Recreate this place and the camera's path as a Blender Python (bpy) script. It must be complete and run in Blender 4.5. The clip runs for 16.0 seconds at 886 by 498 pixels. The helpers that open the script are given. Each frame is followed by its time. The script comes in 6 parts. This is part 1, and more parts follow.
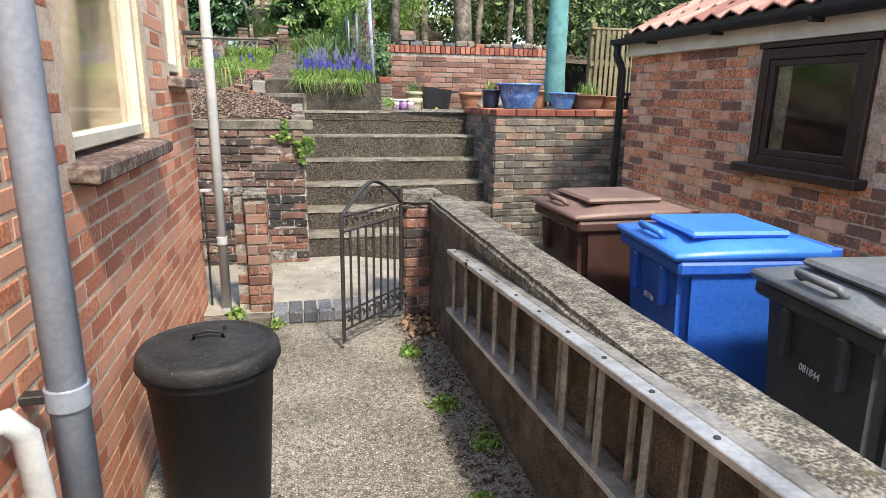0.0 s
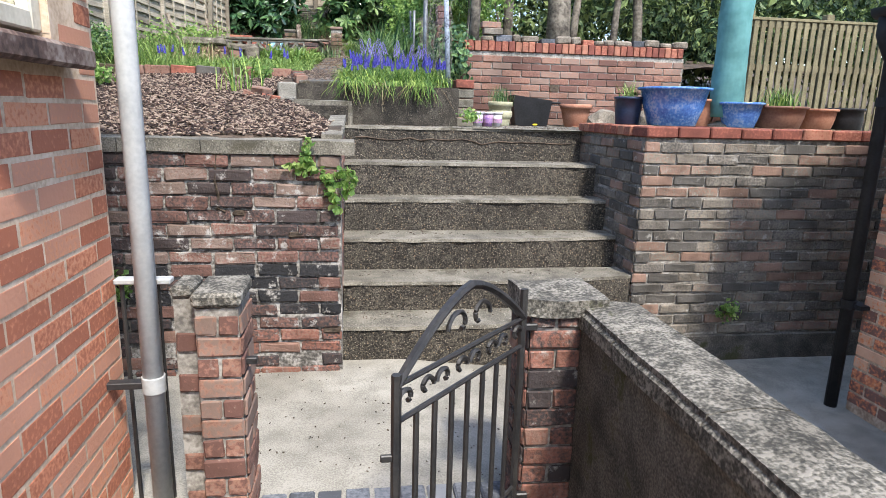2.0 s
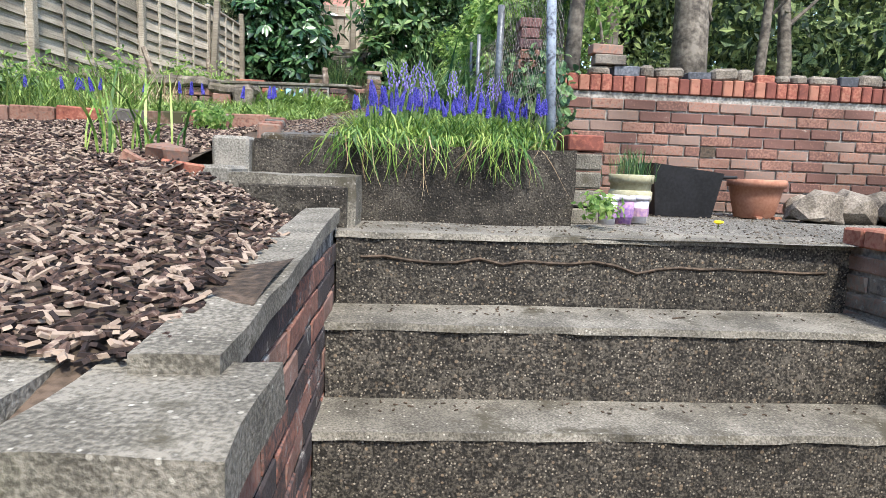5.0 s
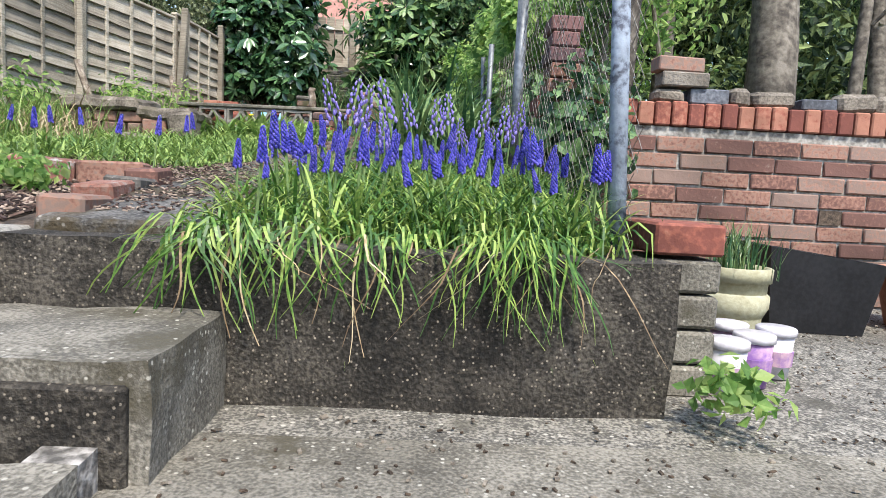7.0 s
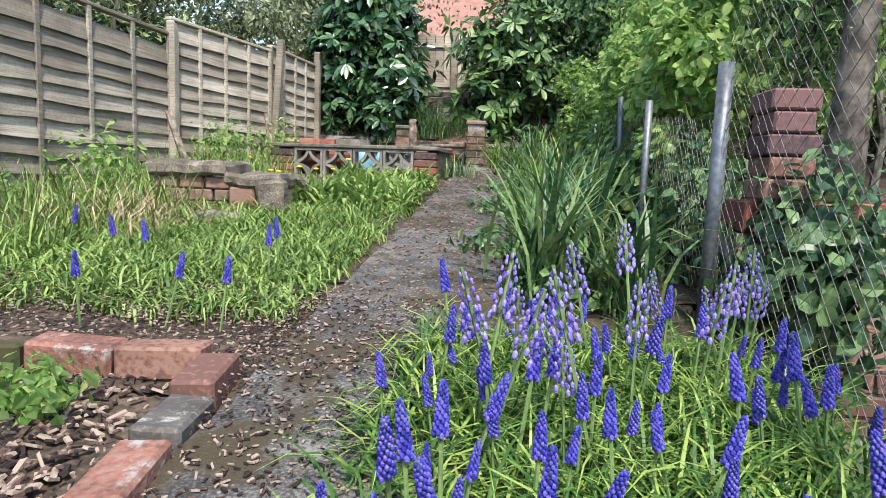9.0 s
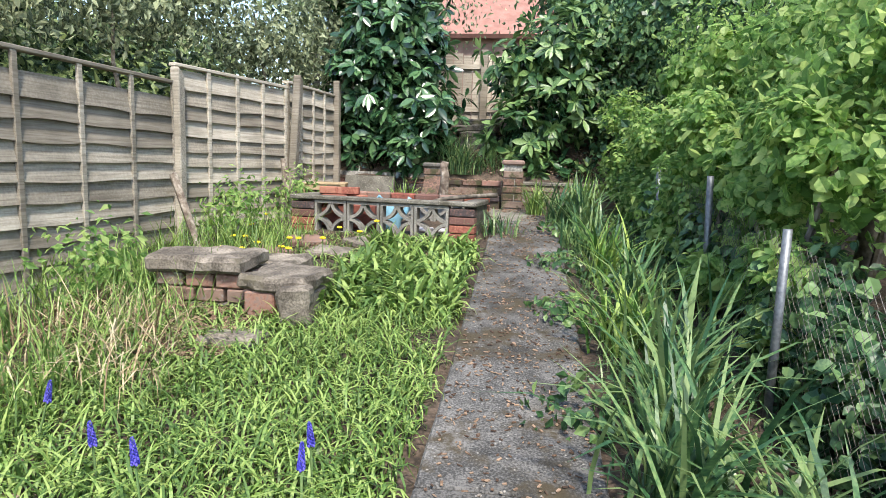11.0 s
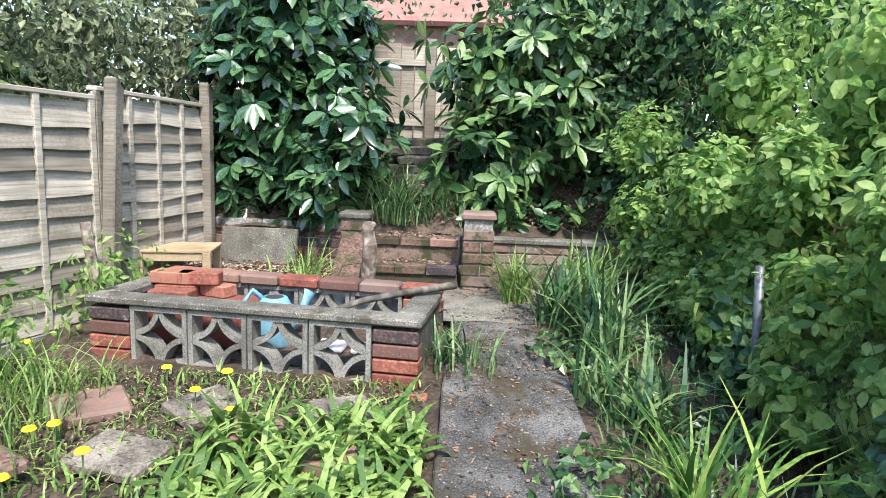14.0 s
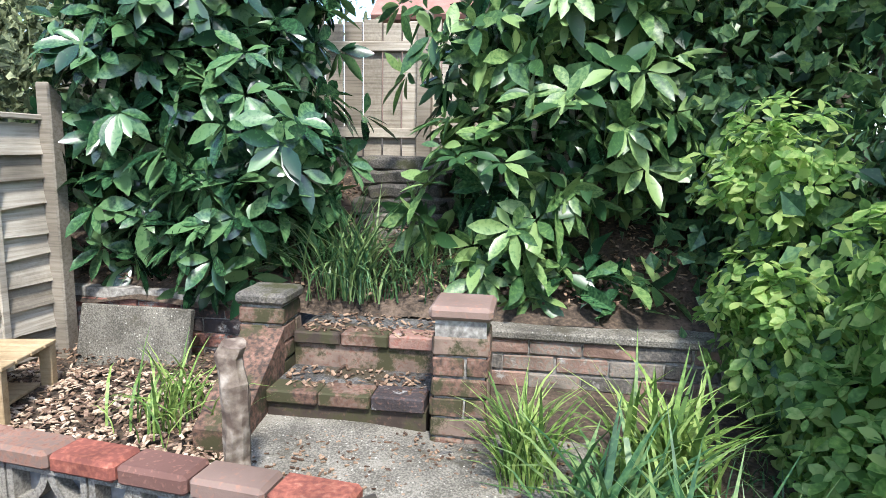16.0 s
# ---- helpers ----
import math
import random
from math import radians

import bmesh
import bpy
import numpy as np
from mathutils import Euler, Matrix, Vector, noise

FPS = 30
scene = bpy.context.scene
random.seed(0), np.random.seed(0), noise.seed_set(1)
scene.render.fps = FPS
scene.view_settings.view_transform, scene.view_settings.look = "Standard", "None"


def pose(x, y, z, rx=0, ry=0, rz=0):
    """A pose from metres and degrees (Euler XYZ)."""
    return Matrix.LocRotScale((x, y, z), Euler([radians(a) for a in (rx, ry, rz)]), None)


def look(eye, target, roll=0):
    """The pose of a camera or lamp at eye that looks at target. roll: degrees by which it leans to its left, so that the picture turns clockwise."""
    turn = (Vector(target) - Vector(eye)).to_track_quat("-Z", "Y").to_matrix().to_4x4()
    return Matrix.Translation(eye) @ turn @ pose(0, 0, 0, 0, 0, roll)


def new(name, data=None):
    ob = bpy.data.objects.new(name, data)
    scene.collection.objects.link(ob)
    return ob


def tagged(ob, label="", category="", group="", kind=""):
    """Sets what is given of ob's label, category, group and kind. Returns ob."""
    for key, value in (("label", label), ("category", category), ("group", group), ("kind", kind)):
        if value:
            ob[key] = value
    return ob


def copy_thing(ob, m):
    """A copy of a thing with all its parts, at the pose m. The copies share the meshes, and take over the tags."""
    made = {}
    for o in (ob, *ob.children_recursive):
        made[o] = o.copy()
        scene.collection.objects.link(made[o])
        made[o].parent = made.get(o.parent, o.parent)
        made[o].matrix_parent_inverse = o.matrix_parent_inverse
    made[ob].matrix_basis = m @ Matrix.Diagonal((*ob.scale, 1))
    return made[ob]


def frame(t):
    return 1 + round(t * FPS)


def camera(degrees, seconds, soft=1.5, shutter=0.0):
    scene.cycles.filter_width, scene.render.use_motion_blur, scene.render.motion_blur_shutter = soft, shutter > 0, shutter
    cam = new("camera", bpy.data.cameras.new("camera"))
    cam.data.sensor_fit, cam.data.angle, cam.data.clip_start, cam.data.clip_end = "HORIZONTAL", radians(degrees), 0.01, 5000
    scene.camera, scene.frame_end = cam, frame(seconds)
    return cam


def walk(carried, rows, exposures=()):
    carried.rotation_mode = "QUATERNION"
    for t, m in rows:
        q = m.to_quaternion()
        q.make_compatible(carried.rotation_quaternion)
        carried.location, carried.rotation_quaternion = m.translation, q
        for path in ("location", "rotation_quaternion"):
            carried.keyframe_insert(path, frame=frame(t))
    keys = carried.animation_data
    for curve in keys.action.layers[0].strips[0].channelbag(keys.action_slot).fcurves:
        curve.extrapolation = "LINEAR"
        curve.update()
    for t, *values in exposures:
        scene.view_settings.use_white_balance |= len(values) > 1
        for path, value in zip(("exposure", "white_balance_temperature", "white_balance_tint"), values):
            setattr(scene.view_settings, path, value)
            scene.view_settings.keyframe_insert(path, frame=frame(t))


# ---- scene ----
cam = camera(72.0, 16.0, soft=0.6)
PATH = [
    (0, (-0.037, -0.321, 1.656), (0.415, 1.564, 1.164), 0.9),
    (0.5, (0.067, 0.196, 1.597), (0.448, 2.098, 1.111), 1.0),
    (1, (0.089, 0.793, 1.567), (0.433, 2.703, 1.083), 1.3),
    (1.5, (0.185, 1.406, 1.579), (0.496, 3.327, 1.117), 1.5),
    (2, (0.118, 2.067, 1.572), (0.399, 3.998, 1.133), 1.5),
    (2.5, (-0.024, 2.657, 1.609), (0.227, 4.602, 1.22), 1.8),
    (3, (-0.109, 3.191, 1.559), (0.123, 5.145, 1.203), 2.0),
    (3.5, (-0.142, 3.623, 1.526), (0.053, 5.591, 1.224), 1.8),
    (4, (-0.085, 3.982, 1.58), (0.081, 5.957, 1.318), 2.1),
    (4.5, (0.104, 4.404, 1.634), (0.247, 6.381, 1.367), 2.2),
    (7, (0.47, 6.233, 1.906), (0.544, 8.222, 1.709), 3.0),
    (7.5, (0.426, 6.458, 1.992), (0.433, 8.448, 1.787), 3.1),
    (8, (0.393, 6.68, 2.052), (0.309, 8.667, 1.847), 2.5),
    (8.5, (0.283, 6.858, 2.147), (0.137, 8.841, 1.933), 2.3),
    (9, (0.253, 7.001, 2.38), (0.025, 8.974, 2.147), 2.2),
    (9.5, (0.231, 7.163, 2.58), (-0.062, 9.126, 2.329), 1.8),
    (10.7, (-0.03, 7.56, 2.88), (-0.3, 9.53, 2.61), 1.9),
    (12, (-0.162, 8.134, 3.137), (-0.354, 10.103, 2.845), 1.9),
    (12.5, (-0.205, 8.58, 3.229), (-0.325, 10.554, 2.931), 1.9),
    (13, (-0.199, 9.06, 3.307), (-0.282, 11.035, 3.005), 2.1),
    (13.5, (-0.273, 9.555, 3.292), (-0.348, 11.531, 2.992), 2.1),
    (14, (-0.272, 9.921, 3.358), (-0.356, 11.896, 3.057), 2.1),
    (14.5, (-0.194, 10.369, 3.413), (-0.306, 12.343, 3.112), 1.8),
    (15, (-0.127, 10.871, 3.408), (-0.276, 12.843, 3.113), 1.7),
    (15.5, (-0.092, 11.288, 3.447), (-0.288, 13.256, 3.155), 1.5),
    (16, (0.009, 11.739, 3.528), (-0.272, 13.695, 3.219), 1.2),
]
walk(cam, [(t, look(eye, target, roll)) for t, eye, target, roll in PATH], exposures=[(0.0, 1.70, 7200, 10), (2.5, 1.64, 6450, 10), (5.0, 1.60, 6550, 10), (8.0, 1.50, 6600, 10), (10.5, 1.60, 6650, 10), (13.0, 1.70, 6400, 10), (16.0, 1.84, 6150, 10)])

# ---- world and light ----
world = bpy.data.worlds.new("sky")
scene.world = world
world.use_nodes = True
wn = world.node_tree.nodes
sky = wn.new("ShaderNodeTexSky")
sky.sky_type, sky.sun_disc = "NISHITA", False
sky.sun_elevation, sky.sun_rotation = radians(56), radians(163)
world.node_tree.links.new(sky.outputs[0], wn["Background"].inputs[0])
wn["Background"].inputs[1].default_value = 0.15
sun = new("sun", bpy.data.lights.new("sun", "SUN"))
sun.data.energy, sun.data.angle, sun.data.color = 2.35, radians(6.0), (1.0, 0.95, 0.87)
sun.matrix_world = look((1.1, -3.55, 5.5), (0, 0, 0))


# ---- materials ----
def material(name, colours, rough=0.85, scale=8.0, fine=60.0, bump=0.3, metal=0.0, vary="", leaf=0.0, spec=0.4, stain=0.35, stain_scale=2.5, grain=1.0):
    """colours: dark, mid, light. vary: object or island for piecewise change of colour."""
    m = bpy.data.materials.new(name)
    m.use_nodes = True
    n, l = m.node_tree.nodes, m.node_tree.links
    b = n["Principled BSDF"]
    b.inputs["Roughness"].default_value, b.inputs["Metallic"].default_value = rough, metal
    b.inputs["Specular IOR Level"].default_value = spec
    geo = n.new("ShaderNodeNewGeometry")
    pos = geo.outputs["Position"]
    a = n.new("ShaderNodeTexNoise")
    a.inputs["Scale"].default_value, a.inputs["Detail"].default_value = scale, 6
    f = n.new("ShaderNodeTexNoise")
    f.inputs["Scale"].default_value, f.inputs["Detail"].default_value = fine, 4
    s = n.new("ShaderNodeTexNoise")
    s.inputs["Scale"].default_value, s.inputs["Detail"].default_value = stain_scale, 8
    for q in (a, f, s):
        l.new(pos, q.inputs["Vector"])
    ramp = n.new("ShaderNodeValToRGB")
    e = ramp.color_ramp.elements
    e[0].position, e[0].color = 0.28, (*colours[0], 1)
    e[1].position, e[1].color = 0.72, (*colours[-1], 1)
    for i, c in enumerate(colours[1:-1]):
        k = e.new(0.28 + 0.44 * (i + 1) / (len(colours) - 1))
        k.color = (*c, 1)
    mix = n.new("ShaderNodeMath")
    mix.operation = "MULTIPLY_ADD"
    mix.inputs[1].default_value, mix.inputs[2].default_value = grain, 0.5 - grain / 2
    l.new(f.outputs[0], mix.inputs[0])
    add = n.new("ShaderNodeMath")
    add.operation = "ADD"
    l.new(mix.outputs[0], add.inputs[0])
    half = n.new("ShaderNodeMath")
    half.operation = "MULTIPLY_ADD"
    if vary:
        src = n.new("ShaderNodeObjectInfo").outputs["Random"] if vary == "object" else geo.outputs["Random Per Island"]
        half.inputs[1].default_value, half.inputs[2].default_value = 0.75, -0.38
        l.new(src, half.inputs[0])
    else:
        half.inputs[1].default_value, half.inputs[2].default_value = 1.0, -0.5
        l.new(a.outputs[0], half.inputs[0])
    l.new(half.outputs[0], add.inputs[1])
    l.new(add.outputs[0], ramp.inputs[0])
    dirt = n.new("ShaderNodeMix")
    dirt.data_type, dirt.blend_type = "RGBA", "MULTIPLY"
    l.new(ramp.outputs[0], dirt.inputs["A"])
    sr = n.new("ShaderNodeValToRGB")
    sr.color_ramp.elements[0].position, sr.color_ramp.elements[1].position = 0.35, 0.62
    sr.color_ramp.elements[0].color = (0.35, 0.34, 0.32, 1)
    l.new(s.outputs[0], sr.inputs[0])
    l.new(sr.outputs[0], dirt.inputs["B"])
    dirt.inputs["Factor"].default_value = stain
    l.new(dirt.outputs["Result"], b.inputs["Base Color"])
    if bump:
        bp = n.new("ShaderNodeBump")
        bp.inputs["Strength"].default_value, bp.inputs["Distance"].default_value = bump, 0.006
        l.new(f.outputs[0], bp.inputs["Height"])
        l.new(bp.outputs[0], b.inputs["Normal"])
    if leaf:
        t = n.new("ShaderNodeBsdfTranslucent")
        l.new(dirt.outputs["Result"], t.inputs[0])
        mx = n.new("ShaderNodeMixShader")
        mx.inputs[0].default_value = leaf
        l.new(b.outputs[0], mx.inputs[1])
        l.new(t.outputs[0], mx.inputs[2])
        l.new(mx.outputs[0], n["Material Output"].inputs[0])
    return m


def add_moss(m, colour, amount=0.5, size=3.0):
    """Moss in irregular patches over a material."""
    n, l = m.node_tree.nodes, m.node_tree.links
    b = n["Principled BSDF"]
    old = b.inputs["Base Color"].links[0].from_socket
    geo, q = n.new("ShaderNodeNewGeometry"), n.new("ShaderNodeTexNoise")
    q.inputs["Scale"].default_value, q.inputs["Detail"].default_value, q.inputs["Roughness"].default_value = size, 9, 0.7
    l.new(geo.outputs["Position"], q.inputs["Vector"])
    r_ = n.new("ShaderNodeValToRGB")
    r_.color_ramp.elements[0].position, r_.color_ramp.elements[1].position = 1 - amount, 1.08 - amount
    l.new(q.outputs[0], r_.inputs[0])
    mx = n.new("ShaderNodeMix")
    mx.data_type = "RGBA"
    l.new(r_.outputs[0], mx.inputs["Factor"])
    l.new(old, mx.inputs["A"])
    mx.inputs["B"].default_value = (*colour, 1)
    l.new(mx.outputs["Result"], b.inputs["Base Color"])


def brick_pair(name, colours, **k):
    return material(name, colours, vary="object", **k), material(name + "_joined", colours, vary="island", **k)


RED = brick_pair("red_brick", [(0.40, 0.14, 0.078), (0.56, 0.215, 0.118), (0.66, 0.30, 0.17), (0.58, 0.28, 0.18)], stain=0.3, stain_scale=1.6)
SHED = brick_pair("shed_brick", [(0.19, 0.10, 0.08), (0.50, 0.175, 0.098), (0.69, 0.26, 0.12), (0.62, 0.37, 0.25)], stain=0.4, stain_scale=7, grain=1.3)
OLD = brick_pair("old_dark_brick", [(0.05, 0.04, 0.04), (0.14, 0.08, 0.066), (0.26, 0.11, 0.078), (0.26, 0.155, 0.12)], stain=0.6, stain_scale=9, scale=20, grain=0.9, fine=70, bump=0.8)
GREY = brick_pair("weathered_grey_brick", [(0.10, 0.092, 0.082), (0.19, 0.168, 0.142), (0.235, 0.205, 0.165), (0.26, 0.165, 0.125)], stain=0.7, stain_scale=8, scale=20, grain=0.9, fine=70, bump=0.8)
PINK = brick_pair("pale_red_brick", [(0.14, 0.07, 0.055), (0.23, 0.115, 0.083), (0.29, 0.16, 0.115), (0.22, 0.15, 0.12)], stain=0.6, grain=1.3)
COPING = brick_pair("bright_red_brick", [(0.19, 0.06, 0.043), (0.29, 0.095, 0.062), (0.36, 0.16, 0.105)], stain=0.55, stain_scale=9, grain=1.3)
SOOT = brick_pair("sooty_brick", [(0.018, 0.018, 0.020), (0.036, 0.033, 0.034), (0.075, 0.05, 0.045), (0.15, 0.08, 0.063)], stain=0.5, stain_scale=9, fine=70, bump=0.9, grain=0.9)
REDOLD = brick_pair("weathered_red_brick", [(0.06, 0.045, 0.043), (0.135, 0.078, 0.066), (0.20, 0.098, 0.076), (0.215, 0.155, 0.128)], stain=0.6, stain_scale=9, fine=70, bump=0.9, grain=0.9)
PURPLEB = brick_pair("purple_brick", [(0.045, 0.03, 0.033), (0.10, 0.055, 0.058), (0.16, 0.08, 0.075)], stain=0.5)
MOSSB = brick_pair("mossy_brick", [(0.07, 0.05, 0.038), (0.15, 0.088, 0.062), (0.22, 0.12, 0.085), (0.24, 0.17, 0.13)], stain=0.7, stain_scale=12, grain=1.2)
MORTAR_OLD = material("weathered_pale_mortar", [(0.10, 0.094, 0.085), (0.24, 0.225, 0.205), (0.42, 0.40, 0.37)], stain=0.75, scale=14, stain_scale=7, bump=1.0, grain=1.5)
MORTAR_SHED = material("rusty_mortar", [(0.30, 0.205, 0.145), (0.46, 0.335, 0.245), (0.60, 0.47, 0.36)], stain=0.5, scale=12, stain_scale=5)
MORTAR = material("pale_mortar", [(0.48, 0.355, 0.25), (0.60, 0.465, 0.335), (0.68, 0.545, 0.415)], stain=0.3)
MORTAR_DARK = material("grey_mortar", [(0.14, 0.13, 0.115), (0.27, 0.25, 0.22), (0.42, 0.40, 0.36)], stain=0.5, scale=14)
CONCRETE = material("worn_concrete", [(0.15, 0.142, 0.122), (0.24, 0.228, 0.198), (0.33, 0.31, 0.27)], fine=130, bump=0.5, stain=0.5, grain=1.5)
YARD = material("yard_concrete", [(0.20, 0.188, 0.16), (0.27, 0.255, 0.218), (0.33, 0.31, 0.268)], fine=140, bump=0.4, stain=0.45, stain_scale=1.5, grain=1.4)
GRAVELLY = material("gravelly_concrete_path", [(0.085, 0.08, 0.069), (0.165, 0.155, 0.132), (0.30, 0.28, 0.238)], fine=130, scale=30, bump=1.0, stain=0.6, stain_scale=1.6, grain=2.2)
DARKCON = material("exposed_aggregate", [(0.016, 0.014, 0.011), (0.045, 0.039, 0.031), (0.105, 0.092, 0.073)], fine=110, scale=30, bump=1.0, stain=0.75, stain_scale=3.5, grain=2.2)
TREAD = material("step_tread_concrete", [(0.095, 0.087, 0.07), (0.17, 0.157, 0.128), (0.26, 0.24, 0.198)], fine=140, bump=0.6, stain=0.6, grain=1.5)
# Dark partly from stains, partly from the planter front's shade put into the colour.
RAWCON = material("stained_shade_dark_concrete", [(0.016, 0.0135, 0.010), (0.036, 0.031, 0.024), (0.078, 0.068, 0.054)], fine=120, scale=12, bump=1.0, stain=0.8, stain_scale=3.0, grain=1.5)
MOSSWALL = material("mossy_dark_render", [(0.05, 0.047, 0.04), (0.11, 0.10, 0.085), (0.2, 0.18, 0.15)], fine=120, bump=0.8, stain=0.7, grain=1.1)
WALLTOP = material("lichen_coping", [(0.05, 0.047, 0.04), (0.13, 0.122, 0.102), (0.27, 0.25, 0.215)], fine=90, scale=18, bump=1.0, stain=0.7, stain_scale=6, grain=1.6)
STONE = material("sandstone", [(0.10, 0.083, 0.065), (0.19, 0.162, 0.128), (0.29, 0.25, 0.20)], stain=0.7, grain=1.1, fine=90, bump=0.7, stain_scale=4)
GARDENPATH = material("garden_path_concrete", [(0.045, 0.043, 0.039), (0.10, 0.096, 0.089), (0.185, 0.176, 0.162)], fine=130, bump=0.8, stain=0.85, stain_scale=2.2, grain=1.6)
SOIL = material("dark_soil", [(0.025, 0.018, 0.012), (0.06, 0.042, 0.028), (0.12, 0.085, 0.06)], fine=60, bump=1.0)
BARK = material("bark_chips", [(0.020, 0.012, 0.010), (0.065, 0.038, 0.030), (0.13, 0.084, 0.065), (0.31, 0.24, 0.185)], vary="island", stain=0.2)
LITTER = material("leaf_litter", [(0.06, 0.035, 0.022), (0.14, 0.085, 0.052), (0.28, 0.19, 0.125)], vary="island", stain=0.1)
CHIPS = material("pale_wood_chips", [(0.16, 0.10, 0.07), (0.32, 0.23, 0.16), (0.48, 0.38, 0.28)], vary="island", stain=0.1)
BLUEBRICK = brick_pair("blue_brick", [(0.06, 0.065, 0.075), (0.12, 0.13, 0.15), (0.2, 0.21, 0.23)], stain=0.4)
WHITE = material("cream_paint", [(0.52, 0.48, 0.38), (0.64, 0.60, 0.49)], rough=0.5, bump=0.05, stain=0.25)
BROWNPAINT = material("dark_brown_paint", [(0.022, 0.012, 0.010), (0.04, 0.022, 0.018)], rough=0.4, bump=0.05, stain=0.2)
SILL = material("flaking_brown_sill", [(0.05, 0.03, 0.025), (0.12, 0.075, 0.06), (0.25, 0.2, 0.17)], fine=40, bump=0.4)
GREYPIPE = material("grey_plastic_pipe", [(0.20, 0.22, 0.26), (0.26, 0.285, 0.33)], rough=0.45, bump=0.03, stain=0.3)
PALEPIPE = material("pale_grey_painted_pipe", [(0.42, 0.43, 0.43), (0.52, 0.53, 0.52)], rough=0.45, bump=0.05, stain=0.4, stain_scale=1.2)
BLACKPLASTIC = material("black_plastic", [(0.012, 0.012, 0.013), (0.022, 0.022, 0.024)], rough=0.55, bump=0.15, stain=0.2, spec=0.25)
BLACKLID = material("dusty_black_plastic", [(0.012, 0.012, 0.013), (0.03, 0.03, 0.031)], rough=0.6, bump=0.4, stain=0.2, spec=0.25)
BLACKIRON = material("black_wrought_iron", [(0.012, 0.012, 0.013), (0.03, 0.028, 0.027)], rough=0.5, bump=0.3, spec=0.6)
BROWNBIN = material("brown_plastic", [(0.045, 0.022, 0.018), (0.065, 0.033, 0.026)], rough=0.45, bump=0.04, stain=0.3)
BROWNLID = material("paler_brown_plastic", [(0.13, 0.08, 0.065), (0.17, 0.11, 0.09)], rough=0.5, bump=0.04, stain=0.3)
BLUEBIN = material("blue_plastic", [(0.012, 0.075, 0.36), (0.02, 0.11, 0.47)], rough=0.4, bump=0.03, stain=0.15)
# Lighter copy of the blue body colour: sunlight on the lid is painted in.
BLUELID = material("blue_plastic_painted_sunlit", [(0.025, 0.15, 0.55), (0.04, 0.20, 0.66)], rough=0.4, bump=0.03, stain=0.15)
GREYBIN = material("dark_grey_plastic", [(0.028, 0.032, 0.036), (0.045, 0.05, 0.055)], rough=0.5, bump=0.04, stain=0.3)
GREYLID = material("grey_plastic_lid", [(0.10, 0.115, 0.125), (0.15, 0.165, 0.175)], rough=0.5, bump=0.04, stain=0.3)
PRINT = material("white_print", [(0.6, 0.62, 0.62), (0.7, 0.7, 0.7)], bump=0)
ALU = material("dull_aluminium", [(0.42, 0.42, 0.41), (0.62, 0.62, 0.60)], rough=0.45, metal=0.7, bump=0.05, stain=0.4, stain_scale=9)
ALUDIRTY = material("dirty_aluminium", [(0.22, 0.21, 0.19), (0.4, 0.385, 0.35)], rough=0.55, metal=0.55, bump=0.1, stain=0.6, stain_scale=9)
TERRACOTTA = material("terracotta", [(0.33, 0.14, 0.085), (0.45, 0.22, 0.14)], rough=0.7, bump=0.1)
BROWNPOT = material("brown_clay_pot", [(0.16, 0.075, 0.05), (0.25, 0.13, 0.09)], rough=0.6, bump=0.1)
BLUEGLAZE = material("blue_glazed_pot", [(0.045, 0.13, 0.40), (0.08, 0.22, 0.56), (0.26, 0.38, 0.6)], rough=0.2, scale=12, bump=0.02, stain=0.3, spec=0.6)
NAVYPOT = material("navy_pot", [(0.015, 0.025, 0.055), (0.03, 0.045, 0.09)], rough=0.3, bump=0.02)
TURQ = material("turquoise_cover_cloth", [(0.07, 0.20, 0.20), (0.12, 0.30, 0.295)], rough=0.8, bump=0.25, fine=14, stain=0.3)
FENCE = brick_pair("weathered_fence_wood", [(0.27, 0.235, 0.185), (0.40, 0.355, 0.285), (0.52, 0.465, 0.38)], stain=0.5, scale=25, stain_scale=3.5, grain=0.45, bump=0.15)
LATTICE = material("greenish_trellis_wood", [(0.12, 0.10, 0.055), (0.22, 0.19, 0.11)], stain=0.4)
NEWWOOD = material("pale_softwood", [(0.38, 0.28, 0.16), (0.50, 0.38, 0.23)], rough=0.7, bump=0.15)
DEADWOOD = material("dead_wood", [(0.12, 0.085, 0.065), (0.25, 0.20, 0.155), (0.46, 0.40, 0.33)], fine=30, bump=0.9)
TRUNK = material("tree_bark", [(0.06, 0.05, 0.04), (0.14, 0.12, 0.095), (0.24, 0.21, 0.17)], fine=25, bump=1.0)
POSTPAINT = material("peeling_blue_grey_post", [(0.09, 0.10, 0.13), (0.30, 0.35, 0.42), (0.36, 0.42, 0.5)], scale=14, bump=0.4, stain=0.5, stain_scale=12)
GALV = material("galvanised_steel", [(0.10, 0.11, 0.12), (0.22, 0.235, 0.245)], rough=0.5, metal=0.5, bump=0.1, stain=0.4)
WIRE = material("rusty_wire", [(0.12, 0.10, 0.085), (0.26, 0.24, 0.21)], rough=0.6, metal=0.4, bump=0)
ROOFTILE = brick_pair("pink_clay_tile", [(0.24, 0.11, 0.085), (0.36, 0.19, 0.15), (0.42, 0.26, 0.21)], stain=0.5)
GRASS = material("lime_green_grass", [(0.08, 0.15, 0.035), (0.17, 0.28, 0.06), (0.31, 0.41, 0.12)], vary="island", leaf=0.3, rough=0.5, bump=0, stain=0)
STRAP = material("strap_leaf_green", [(0.045, 0.115, 0.024), (0.125, 0.25, 0.045), (0.32, 0.42, 0.105)], vary="island", leaf=0.3, rough=0.45, bump=0, stain=0)
